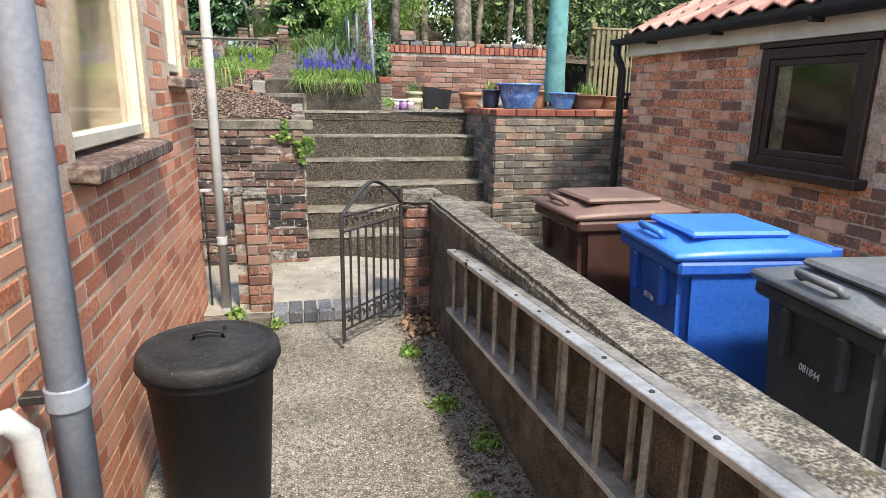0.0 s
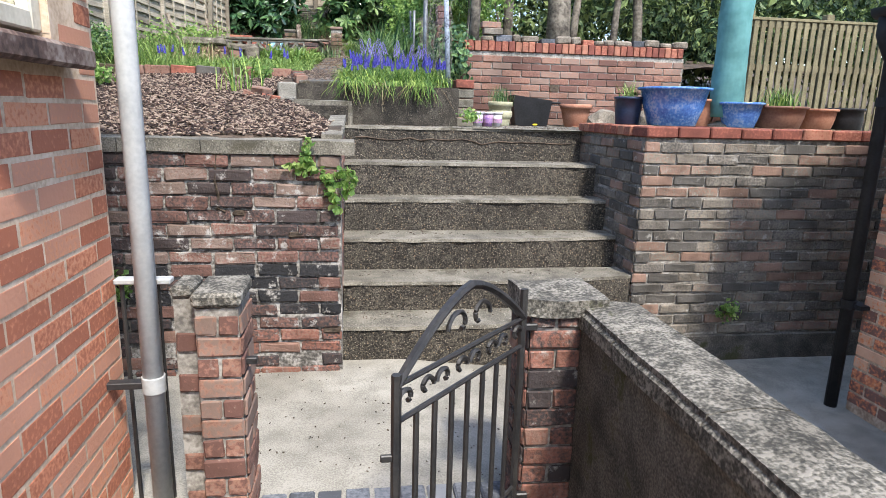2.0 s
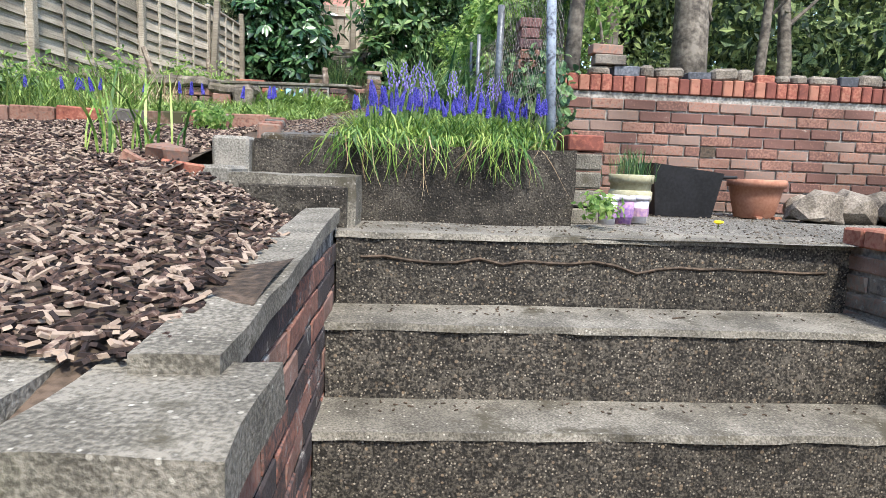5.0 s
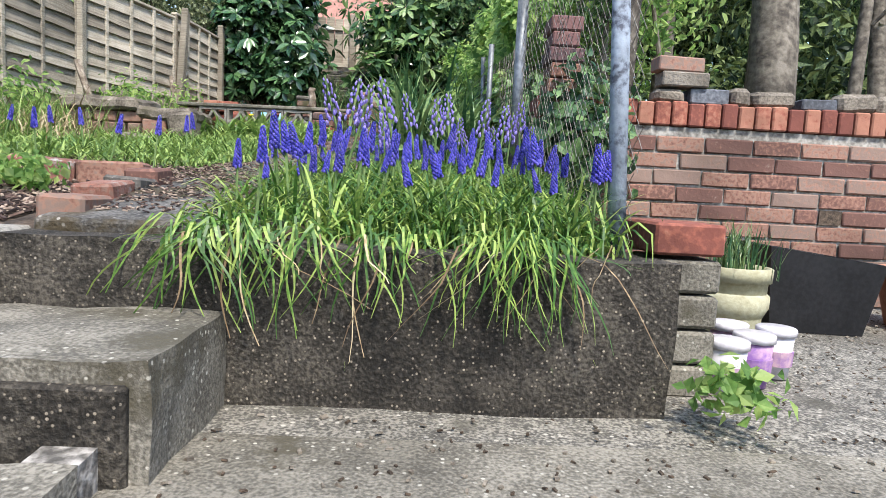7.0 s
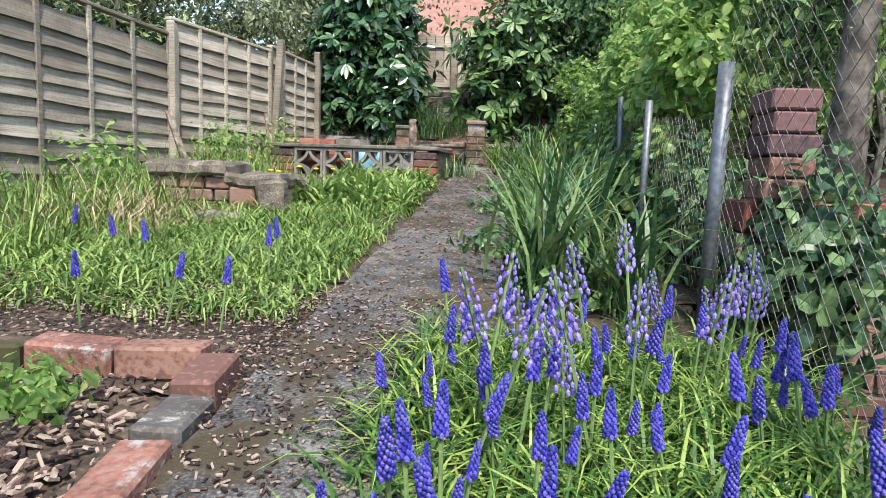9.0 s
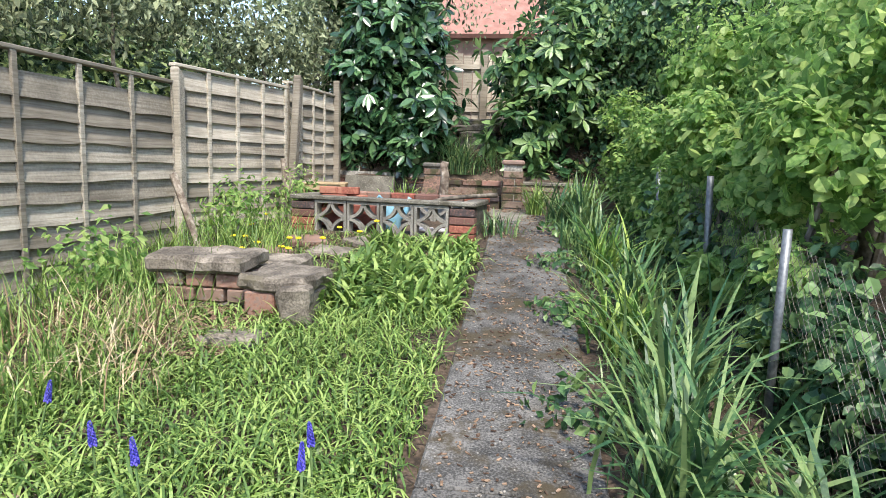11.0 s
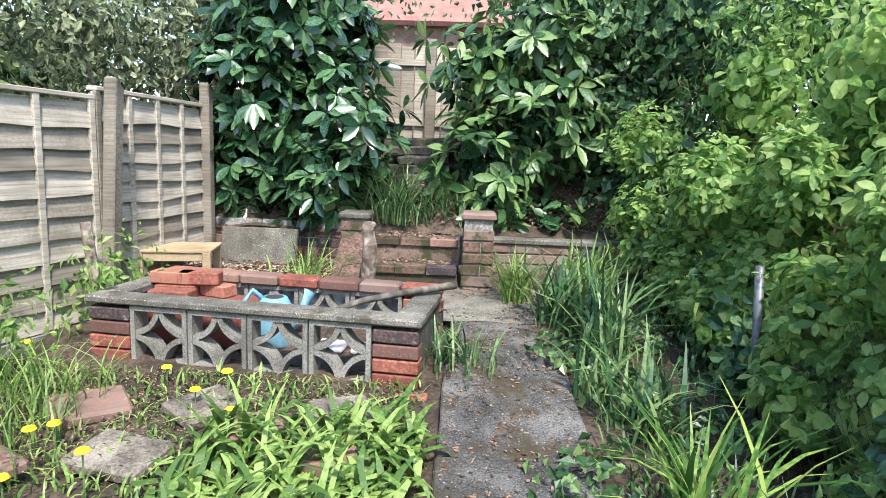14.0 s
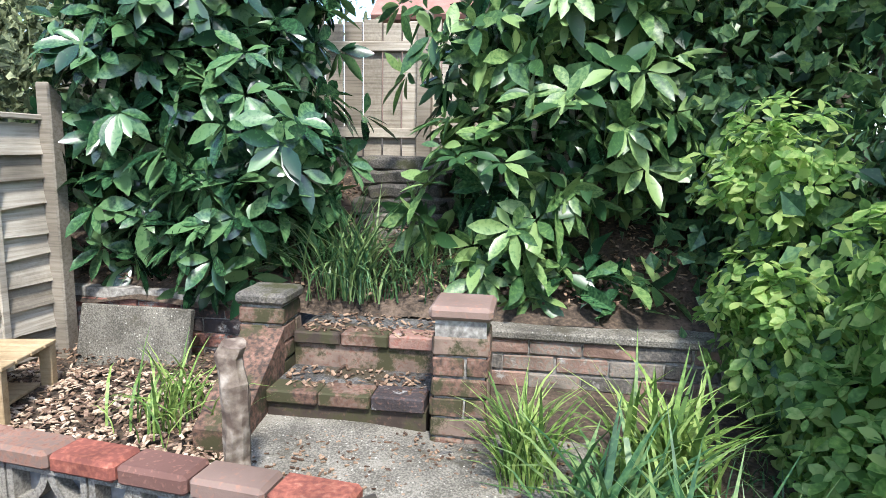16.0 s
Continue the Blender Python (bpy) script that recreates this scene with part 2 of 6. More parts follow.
DRYSTALK = material("dry_stalk", [(0.16, 0.11, 0.06), (0.33, 0.25, 0.14), (0.45, 0.38, 0.24)], vary="island", bump=0, stain=0)
IRIS = material("dark_strap_leaf", [(0.03, 0.085, 0.034), (0.08, 0.165, 0.058), (0.19, 0.27, 0.10)], vary="island", leaf=0.25, rough=0.4, bump=0, stain=0)
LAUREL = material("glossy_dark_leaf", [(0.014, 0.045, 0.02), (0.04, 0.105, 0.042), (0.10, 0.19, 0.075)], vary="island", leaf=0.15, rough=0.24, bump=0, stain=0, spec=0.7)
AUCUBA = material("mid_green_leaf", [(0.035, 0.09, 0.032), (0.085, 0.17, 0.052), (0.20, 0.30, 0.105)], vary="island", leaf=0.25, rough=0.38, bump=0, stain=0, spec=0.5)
IVY = material("ivy_leaf", [(0.025, 0.07, 0.033), (0.065, 0.14, 0.058), (0.16, 0.26, 0.10)], vary="island", leaf=0.25, rough=0.4, bump=0, stain=0)
FRESH = material("fresh_hedge_leaf", [(0.13, 0.25, 0.065), (0.26, 0.43, 0.115), (0.45, 0.58, 0.20)], vary="island", leaf=0.62, rough=0.5, bump=0, stain=0)
WOODS = material("far_foliage", [(0.018, 0.042, 0.02), (0.075, 0.13, 0.05), (0.24, 0.31, 0.115)], vary="island", leaf=0.25, rough=0.6, bump=0, stain=0)
OLIVE = material("olive_twiggy_leaf", [(0.07, 0.095, 0.05), (0.20, 0.24, 0.125), (0.42, 0.46, 0.27)], vary="island", leaf=0.4, rough=0.6, bump=0, stain=0)
MUSCARI = material("violet_blue_flower", [(0.028, 0.028, 0.26), (0.06, 0.058, 0.42), (0.14, 0.115, 0.56)], vary="island", rough=0.5, bump=0, stain=0, leaf=0.2)
BELL = material("pale_violet_flower", [(0.20, 0.15, 0.50), (0.36, 0.29, 0.70)], vary="island", rough=0.5, bump=0, stain=0, leaf=0.3)
YELLOW = material("yellow_flower", [(0.75, 0.52, 0.01), (0.85, 0.65, 0.03)], bump=0, stain=0)
STEM = material("flower_stem", [(0.09, 0.17, 0.05), (0.16, 0.22, 0.08)], bump=0, stain=0)
CLEARPLASTIC = material("milky_plastic", [(0.42, 0.40, 0.42), (0.58, 0.56, 0.58)], rough=0.3, bump=0, stain=0.2)
PURPLE = material("purple_feed", [(0.2, 0.1, 0.3), (0.45, 0.3, 0.35)], bump=0.2)
LIGHTBLUE = material("pale_blue_plastic", [(0.15, 0.32, 0.41), (0.21, 0.40, 0.50)], rough=0.4, bump=0, stain=0.2)
CREAMPOT = material("cream_stone_pot", [(0.34, 0.32, 0.2), (0.48, 0.46, 0.32)], bump=0.3)
LINING = material("crumpled_grey_plastic", [(0.10, 0.11, 0.12), (0.24, 0.26, 0.28), (0.42, 0.44, 0.46)], rough=0.25, fine=14, bump=1.0, stain=0.4, spec=0.6)
# Shade of rooms and openings, put into the base colour.
INNERSHADE = material("inner_shade", [(0.03, 0.03, 0.03), (0.06, 0.055, 0.05)], bump=0)
ROOMSHADE = material("greenish_room_shade", [(0.05, 0.065, 0.055), (0.12, 0.14, 0.12)], bump=0, scale=2)
FARROOF = material("far_red_roof", [(0.26, 0.12, 0.09), (0.34, 0.18, 0.14)], scale=3, bump=0)

add_moss(GARDENPATH, (0.05, 0.038, 0.02), 0.50, 2.6)
add_moss(MOSSWALL, (0.05, 0.05, 0.02), 0.45, 4.0)
add_moss(WALLTOP, (0.06, 0.06, 0.025), 0.38, 7.0)
add_moss(TREAD, (0.07, 0.062, 0.043), 0.44, 4.5)
def add_grain(m, scale=(1.5, 30, 45), dark=0.55):
    """Streaks of wood grain along the length of a board."""
    n, l = m.node_tree.nodes, m.node_tree.links
    b = n["Principled BSDF"]
    old = b.inputs["Base Color"].links[0].from_socket
    tc, mp, q = n.new("ShaderNodeTexCoord"), n.new("ShaderNodeMapping"), n.new("ShaderNodeTexNoise")
    mp.inputs["Scale"].default_value = scale
    q.inputs["Scale"].default_value, q.inputs["Detail"].default_value, q.inputs["Roughness"].default_value = 1.6, 6, 0.7
    l.new(tc.outputs["Object"], mp.inputs["Vector"])
    l.new(mp.outputs[0], q.inputs["Vector"])
    r_ = n.new("ShaderNodeValToRGB")
    r_.color_ramp.elements[0].position, r_.color_ramp.elements[1].position = 0.34, 0.58
    r_.color_ramp.elements[0].color = (dark, dark * 0.96, dark * 0.9, 1)
    l.new(q.outputs[0], r_.inputs[0])
    mx = n.new("ShaderNodeMix")
    mx.data_type, mx.blend_type = "RGBA", "MULTIPLY"
    mx.inputs["Factor"].default_value = 1.0
    l.new(old, mx.inputs["A"])
    l.new(r_.outputs[0], mx.inputs["B"])
    l.new(mx.outputs["Result"], b.inputs["Base Color"])


add_grain(FENCE[0])
add_grain(NEWWOOD, (2, 25, 40), 0.75)
for m_ in OLD:
    add_moss(m_, (0.30, 0.285, 0.26), 0.42, 11.0)
for m_ in GREY:
    add_moss(m_, (0.33, 0.315, 0.285), 0.41, 11.0)
for m_ in SHED:
    add_moss(m_, (0.46, 0.34, 0.26), 0.35, 12.0)
def add_pebbles(m, colour, scale, share=0.5, size=0.3):
    """Pale pebbles showing in a coarse concrete."""
    n, l = m.node_tree.nodes, m.node_tree.links
    b = n["Principled BSDF"]
    old = b.inputs["Base Color"].links[0].from_socket
    geo, q = n.new("ShaderNodeNewGeometry"), n.new("ShaderNodeTexVoronoi")
    q.inputs["Scale"].default_value = scale
    l.new(geo.outputs["Position"], q.inputs["Vector"])
    near = n.new("ShaderNodeMapRange")
    near.inputs[1].default_value, near.inputs[2].default_value = size + 0.12, size
    l.new(q.outputs["Distance"], near.inputs[0])
    cell = n.new("ShaderNodeSeparateColor")
    l.new(q.outputs["Color"], cell.inputs[0])
    some = n.new("ShaderNodeMapRange")
    some.inputs[1].default_value, some.inputs[2].default_value = 1 - share, 1.0
    l.new(cell.outputs[0], some.inputs[0])
    both = n.new("ShaderNodeMath")
    both.operation = "MULTIPLY"
    l.new(near.outputs[0], both.inputs[0])
    l.new(some.outputs[0], both.inputs[1])
    mx = n.new("ShaderNodeMix")
    mx.data_type = "RGBA"
    l.new(both.outputs[0], mx.inputs["Factor"])
    l.new(old, mx.inputs["A"])
    mx.inputs["B"].default_value = (*colour, 1)
    l.new(mx.outputs["Result"], b.inputs["Base Color"])


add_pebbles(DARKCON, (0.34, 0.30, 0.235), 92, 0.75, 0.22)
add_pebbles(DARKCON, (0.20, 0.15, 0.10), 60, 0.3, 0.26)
add_pebbles(GRAVELLY, (0.46, 0.43, 0.37), 70, 0.35, 0.26)
add_pebbles(GARDENPATH, (0.30, 0.28, 0.245), 75, 0.14, 0.22)
add_pebbles(TREAD, (0.42, 0.40, 0.34), 80, 0.2, 0.22)
add_pebbles(BLACKLID, (0.36, 0.35, 0.33), 120, 0.16, 0.12)
add_moss(MORTAR_OLD, (0.46, 0.44, 0.41), 0.40, 6.0)
add_moss(STONE, (0.10, 0.085, 0.055), 0.43, 5.0)
for m_ in SOOT + REDOLD:
    add_moss(m_, (0.36, 0.34, 0.315), 0.43, 13.0)
for m_ in PINK:
    add_moss(m_, (0.33, 0.26, 0.21), 0.37, 10.0)
for m_ in MOSSB:
    add_moss(m_, (0.045, 0.042, 0.017), 0.53, 6.0)
add_pebbles(RAWCON, (0.28, 0.24, 0.185), 105, 0.5, 0.2)
add_moss(RAWCON, (0.10, 0.088, 0.07), 0.40, 5.0)
add_moss(GRAVELLY, (0.07, 0.065, 0.05), 0.42, 1.8)


def pane_glass(name, tint):
    m = bpy.data.materials.new(name)
    m.use_nodes = True
    b = m.node_tree.nodes["Principled BSDF"]
    b.inputs["Base Color"].default_value, b.inputs["Roughness"].default_value = (*tint, 1), 0.04
    b.inputs["Transmission Weight"].default_value, b.inputs["IOR"].default_value = 1.0, 1.5
    return m


GLASS = pane_glass("window_glass", (0.85, 0.9, 0.87))


# ---- building blocks ----
def link(name, bm, mat, parent=None, smooth=False):
    me = bpy.data.meshes.new(name)
    bm.to_mesh(me)
    bm.free()
    me.materials.append(mat)
    if smooth:
        for p in me.polygons:
            p.use_smooth = True
    ob = new(name, me)
    ob.parent = parent
    return ob


def part(name, bm, mat, parent, label="", smooth=False):
    ob = link(name, bm, mat, parent, smooth)
    return tagged(ob, label=label) if label else ob


def from_lists(name, verts, faces, mat, parent=None, smooth=False):
    me = bpy.data.meshes.new(name)
    me.from_pydata([tuple(v) for v in verts], [], faces)
    me.materials.append(mat)
    if smooth:
        for p in me.polygons:
            p.use_smooth = True
    ob = new(name, me)
    ob.parent = parent
    return ob


def thing(name, label, category, group="", at=(0, 0, 0), turn=0):
    ob = new(name)
    ob.matrix_world = pose(*at, 0, 0, turn)
    return tagged(ob, label, category, group)


def put_box(bm, x0, x1, y0, y1, z0, z1, bevel=0.0, turn=None):
    """A box between two corners added to bm."""
    made = bmesh.ops.create_cube(bm, size=1.0)["verts"]
    for v in made:
        v.co = Vector(((x0 + x1) / 2 + v.co.x * (x1 - x0), (y0 + y1) / 2 + v.co.y * (y1 - y0), (z0 + z1) / 2 + v.co.z * (z1 - z0)))
    if turn is not None:
        for v in made:
            v.co = turn @ v.co
    if bevel:
        edges = {e for v in made for e in v.link_edges}
        bmesh.ops.bevel(bm, geom=list(edges), offset=bevel, segments=1, affect="EDGES")
    return bm


def box(*a, **k):
    return put_box(bmesh.new(), *a, **k)


def tube(points, radius, sides=10, bm=None, taper=1.0, caps=True):
    """A round bar along points."""
    bm = bm or bmesh.new()
    rings, pts = [], [Vector(p) for p in points]
    for i, p in enumerate(pts):
        d = (pts[min(i + 1, len(pts) - 1)] - pts[max(i - 1, 0)]).normalized()
        u = d.orthogonal().normalized() if abs(d.z) > 0.9 else d.cross(Vector((0, 0, 1))).normalized()
        if abs(d.z) > 0.9:
            u = (Vector((1, 0, 0)) - d * d.x).normalized()
        w = d.cross(u)
        r = radius * (1 + (taper - 1) * i / (len(pts) - 1))
        rings.append([bm.verts.new(p + r * (math.cos(a) * u + math.sin(a) * w)) for a in (2 * math.pi * k / sides for k in range(sides))])
    for a, b in zip(rings, rings[1:]):
        for k in range(sides):
            bm.faces.new((a[k], a[(k + 1) % sides], b[(k + 1) % sides], b[k]))
    if caps:
        bm.faces.new(rings[0][::-1])
        bm.faces.new(rings[-1])
    return bm


def lathe(profile, sides=28, bm=None):
    """A round body from (radius, height) pairs."""
    bm = bm or bmesh.new()
    rings = [[bm.verts.new((r * math.cos(2 * math.pi * k / sides), r * math.sin(2 * math.pi * k / sides), z)) for k in range(sides)] for r, z in profile]
    for a, b in zip(rings, rings[1:]):
        for k in range(sides):
            bm.faces.new((a[k], a[(k + 1) % sides], b[(k + 1) % sides], b[k]))
    bm.faces.new(rings[0][::-1])
    bm.faces.new(rings[-1])
    return bm


def structure(ob, label="", category=""):
    return tagged(ob, label, category, kind="structure")


def brick_mesh(name, l, h, d, mat, seed, worn=1.0):
    """A worn brick: chamfered, slightly uneven, its face towards -y."""
    r = random.Random(seed)
    bm = box(0, l, -d, 0, 0, h, bevel=min(0.005, d * 0.4))
    for v in bm.verts:
        v.co += Vector((r.uniform(-1, 1) * 0.003 * worn, r.uniform(-1, 1) * min(0.003 * worn, d * 0.35) if v.co.y < -d / 2 else 0, r.uniform(-1, 1) * 0.003 * worn))
    me = bpy.data.meshes.new(name)
    bm.to_mesh(me)
    bm.free()
    me.materials.append(mat)
    return me


def brickwork(parent, m, length, height, pair, seed, course=0.075, lay=0.225, depth=0.012, holes=(), most=300, order=None, joint=0.010, uneven=0.003, half=0.5, worn=1.0, lost=0.0):
    """Bricks on a face: m puts the face (x along, z up, -y out) into the world. holes: (x0, x1, z0, z1) left free."""
    r = random.Random(seed)
    full = [brick_mesh("brick", lay - joint, course - joint, depth, pair[0], seed + i, worn) for i in range(4 if worn == 1 else 9)]
    halves = [brick_mesh("brick", lay / 2 - joint, course - joint, depth, pair[0], seed + 9 + i, worn) for i in range(3 if worn == 1 else 6)]
    places = []
    rows = int(height / course + 0.3)
    for j in range(rows):
        x = -(lay * half if j % 2 else 0)
        while x < length - 0.02:
            a, b = max(x, 0), min(x + lay, length)
            z = j * course
            wide = b - a
            clear = all(b - 0.02 <= h[0] or a + 0.02 >= h[1] or z + course - 0.02 <= h[2] or z + 0.02 >= h[3] for h in holes)
            if clear and wide > 0.05 and (not lost or r.random() > lost):
                places.append((a, z, wide))
            x += lay
    if order:
        places.sort(key=lambda p: order(p[0], p[1]))
    base_m = parent.matrix_world.inverted()
    for a, z, wide in places[:most]:
        whole = wide > lay * 0.75
        ob = new("brick", r.choice(full if whole else halves))
        ob.parent = parent
        t = Matrix.Translation((a + joint / 2 + r.uniform(-1, 1) * 0.002, r.uniform(-1, 1) * uneven, z + joint / 2 + r.uniform(-1, 1) * 0.0015 * worn))
        base = lay if whole else lay / 2
        ob.matrix_basis = base_m @ m @ t @ Matrix.Diagonal(((wide - joint) / (base - joint), 1, 1, 1)) @ Matrix.Rotation(r.uniform(-1, 1) * 0.006 * worn, 4, "Y")
    rest = places[most:]
    if rest:
        verts, faces = [], []
        for a, z, wide in rest:
            o = r.uniform(-1, 1) * uneven
            x0, x1, z0, z1 = a + joint / 2, a + wide - joint / 2, z + joint / 2, z + course - joint / 2
            k, c = len(verts), 0.004
            verts += [m @ Vector(v) for v in ((x0, 0, z0), (x1, 0, z0), (x1, 0, z1), (x0, 0, z1), (x0 + c, o - depth, z0 + c), (x1 - c, o - depth, z0 + c), (x1 - c, o - depth, z1 - c), (x0 + c, o - depth, z1 - c))]
            faces += [(k + 4, k + 5, k + 6, k + 7), (k, k + 1, k + 5, k + 4), (k + 1, k + 2, k + 6, k + 5), (k + 2, k + 3, k + 7, k + 6), (k + 3, k, k + 4, k + 7)]
        tagged(from_lists("bricks", [base_m @ v for v in verts], faces, pair[1], parent), kind="stuff")


def face_m(x, y, z, turn=0):
    """Facing -y at turn 0; 90 faces +x; -90 faces -x."""
    return pose(x, y, z, 0, 0, turn)


def leaves(name, blobs, count, size, mat, seed, parent=None, shape=0.45, droop=0.5, shell=0.55, fold=0.25, rich=False):
    """Leaves in ellipsoids (x, y, z, rx, ry, rz), thickest near their outsides."""
    g = np.random.default_rng(seed)
    vol = np.array([b[3] * b[4] + b[4] * b[5] + b[3] * b[5] for b in blobs])
    pick = g.choice(len(blobs), count, p=vol / vol.sum())
    B = np.array(blobs, float)[pick]
    d = g.normal(size=(count, 3))
    d /= np.linalg.norm(d, axis=1)[:, None]
    rad = shell + (1 - shell) * g.random(count) ** 0.7
    bumpy = 1 + 0.18 * np.sin(5 * d[:, 0] + pick) * np.cos(4 * d[:, 2] + 2 * pick) + 0.12 * g.normal(size=count)
    c = B[:, :3] + d * B[:, 3:] * (rad * bumpy)[:, None]
    out = d + g.normal(size=(count, 3)) * 0.55
    out[:, 2] += 0.2
    along = np.cross(out, g.normal(size=(count, 3)))
    along[:, 2] -= droop
    along /= np.linalg.norm(along, axis=1)[:, None]
    side = np.cross(along, out)
    side /= np.linalg.norm(side, axis=1)[:, None] + 1e-9
    up = np.cross(side, along)
    s = size * (0.55 + 0.8 * g.random(count))
    L, W = along * s[:, None], side * (s * shape)[:, None]
    U = up * (s * fold)[:, None]
    if rich:
        rows = [c, c + 0.3 * L + 0.42 * W + U * 0.5, c + 0.3 * L, c + 0.3 * L - 0.42 * W + U * 0.5, c + 0.7 * L + 0.4 * W + U * 0.35, c + 0.72 * L - U * 0.1, c + 0.7 * L - 0.4 * W + U * 0.35, c + L - U * 0.4]
        f = [(0, 2, 1), (0, 3, 2), (1, 2, 5, 4), (2, 3, 6, 5), (4, 5, 7), (5, 6, 7)]
    else:
        rows = [c, c + 0.45 * L + 0.5 * W + U * 0.5, c + L, c + 0.45 * L - 0.5 * W + U * 0.5]
        f = [(0, 2, 1), (0, 3, 2)]
    n = len(rows)
    v = np.stack(rows, 1).reshape(-1, 3)
    faces = [tuple(i * n + k for k in q) for i in range(count) for q in f]
    return from_lists(name, v.tolist(), faces, mat, parent)


def blades(name, spots, mat, seed, length=0.3, width=0.012, lean=0.7, parent=None, steps=4, up=1.0, hang=0.0):
    """Curved strap leaves from spots (x, y, z)."""
    g = np.random.default_rng(seed)
    n = len(spots)
    p = np.array(spots, float)
    a = g.random(n) * 2 * np.pi
    out = np.stack([np.cos(a), np.sin(a), np.zeros(n)], 1)
    side = np.stack([-np.sin(a), np.cos(a), np.zeros(n)], 1)
    ln = length * (0.55 + 0.75 * g.random(n))
    bend = lean * (0.3 + 1.1 * g.random(n))
    wide = width * (0.6 + 0.7 * g.random(n))
    rows = []
    for k in range(steps + 1):
        t = k / steps
        th = bend * t * 1.5
        c = p + out * (ln * np.sin(th) * t * 0.8)[:, None]
        c[:, 2] += ln * (t * np.cos(th * 0.75) * up - hang * t * t)
        w = wide * (1 - t ** 2.2) * (0.6 + 0.8 * t if t < 0.5 else 1)
        rows += [c + side * w[:, None] * 0.5, c - side * w[:, None] * 0.5]
    m = len(rows)
    v = np.stack(rows, 1).reshape(-1, 3)
    faces = [(i * m + 2 * k, i * m + 2 * k + 1, i * m + 2 * k + 3, i * m + 2 * k + 2) for i in range(n) for k in range(steps)]
    return from_lists(name, v.tolist(), faces, mat, parent)


def rosettes(name, blobs, count, size, mat, seed, parent=None, per=8, shape=0.36):
    """Whorls of long leaves spreading from shoot tips on the outside of ellipsoids."""
    g = np.random.default_rng(seed)
    vol = np.array([b[3] * b[4] + b[4] * b[5] + b[3] * b[5] for b in blobs])
    pick = g.choice(len(blobs), count, p=vol / vol.sum())
    B = np.array(blobs, float)[pick]
    d = g.normal(size=(count, 3))
    d[:, 1] -= 0.5
    d /= np.linalg.norm(d, axis=1)[:, None]
    c = B[:, :3] + d * B[:, 3:] * (0.72 + 0.4 * g.random(count))[:, None]
    ax = d + 0.35 * g.normal(size=(count, 3))
    ax[:, 2] += 0.7
    ax /= np.linalg.norm(ax, axis=1)[:, None]
    u = np.cross(ax, g.normal(size=(count, 3)))
    u /= np.linalg.norm(u, axis=1)[:, None]
    w = np.cross(ax, u)
    c, ax, u, w = (np.repeat(q, per, 0) for q in (c, ax, u, w))
    n = count * per
    a = np.tile(np.arange(per), count) * 2.4 + g.normal(size=n) * 0.25
    lift = 0.35 + 0.45 * g.normal(size=n)
    along = u * np.cos(a)[:, None] + w * np.sin(a)[:, None] + ax * lift[:, None]
    along[:, 2] -= 0.25
    along /= np.linalg.norm(along, axis=1)[:, None]
    side = np.cross(along, ax)
    side /= np.linalg.norm(side, axis=1)[:, None] + 1e-9
    up = np.cross(side, along)
    s = size * (0.55 + 0.65 * g.random(n))
    L, W, U = along * s[:, None], side * (s * shape)[:, None], up * (s * 0.22)[:, None]
    D = np.zeros((n, 3))
    D[:, 2] = -s * (0.05 + 0.22 * g.random(n))
    c = c + L * 0.08
    rows = [c]
    for t, k in ((0.22, 0.3), (0.48, 0.5), (0.75, 0.4)):
        m = c + L * t + D * t * t
        rows += [m + W * k + U * k * 0.5, m, m - W * k + U * k * 0.5]
    rows.append(c + L + D)
    f = [(0, 2, 1), (0, 3, 2), (1, 2, 5, 4), (2, 3, 6, 5), (4, 5, 8, 7), (5, 6, 9, 8), (7, 8, 10), (8, 9, 10)]
    m = len(rows)
    v = np.stack(rows, 1).reshape(-1, 3)
    return from_lists(name, v.tolist(), [tuple(i * m + k for k in q) for i in range(n) for q in f], mat, parent, smooth=True)


def trails(name, spots, mat, seed, y0, z0, length, width):
    """Limp leaves hanging over an edge that faces -y."""
    g = random.Random(seed)
    verts, faces = [], []
    for x in spots:
        ln, w, sx, ph = length * g.uniform(0.15, 1.0) ** 1.3, width * g.uniform(0.5, 1.3), g.gauss(0, 0.09), g.uniform(0, 6)
        reach, arch = g.uniform(0.035, 0.09), g.uniform(0.0, 0.045)
        k = len(verts)
        for i in range(9):
            t = i / 8
            y = y0 + 0.05 - (reach + 0.05) * (1 - math.exp(-5 * t)) - 0.015 * math.sin(3 * t + ph) * t
            z = z0 + arch * math.sin(math.pi * min(1, t * 2.2)) - ln * t ** 1.7
            c = x + sx * t + 0.02 * math.sin(4.5 * t + ph) * t
            h = w * (1 - t ** 3) * 0.5 + 0.0006
            verts += [(c - h, y, z), (c + h, y + 0.002, z)]
        faces += [(k + 2 * i, k + 2 * i + 1, k + 2 * i + 3, k + 2 * i + 2) for i in range(8)]
    return from_lists(name, verts, faces, mat)


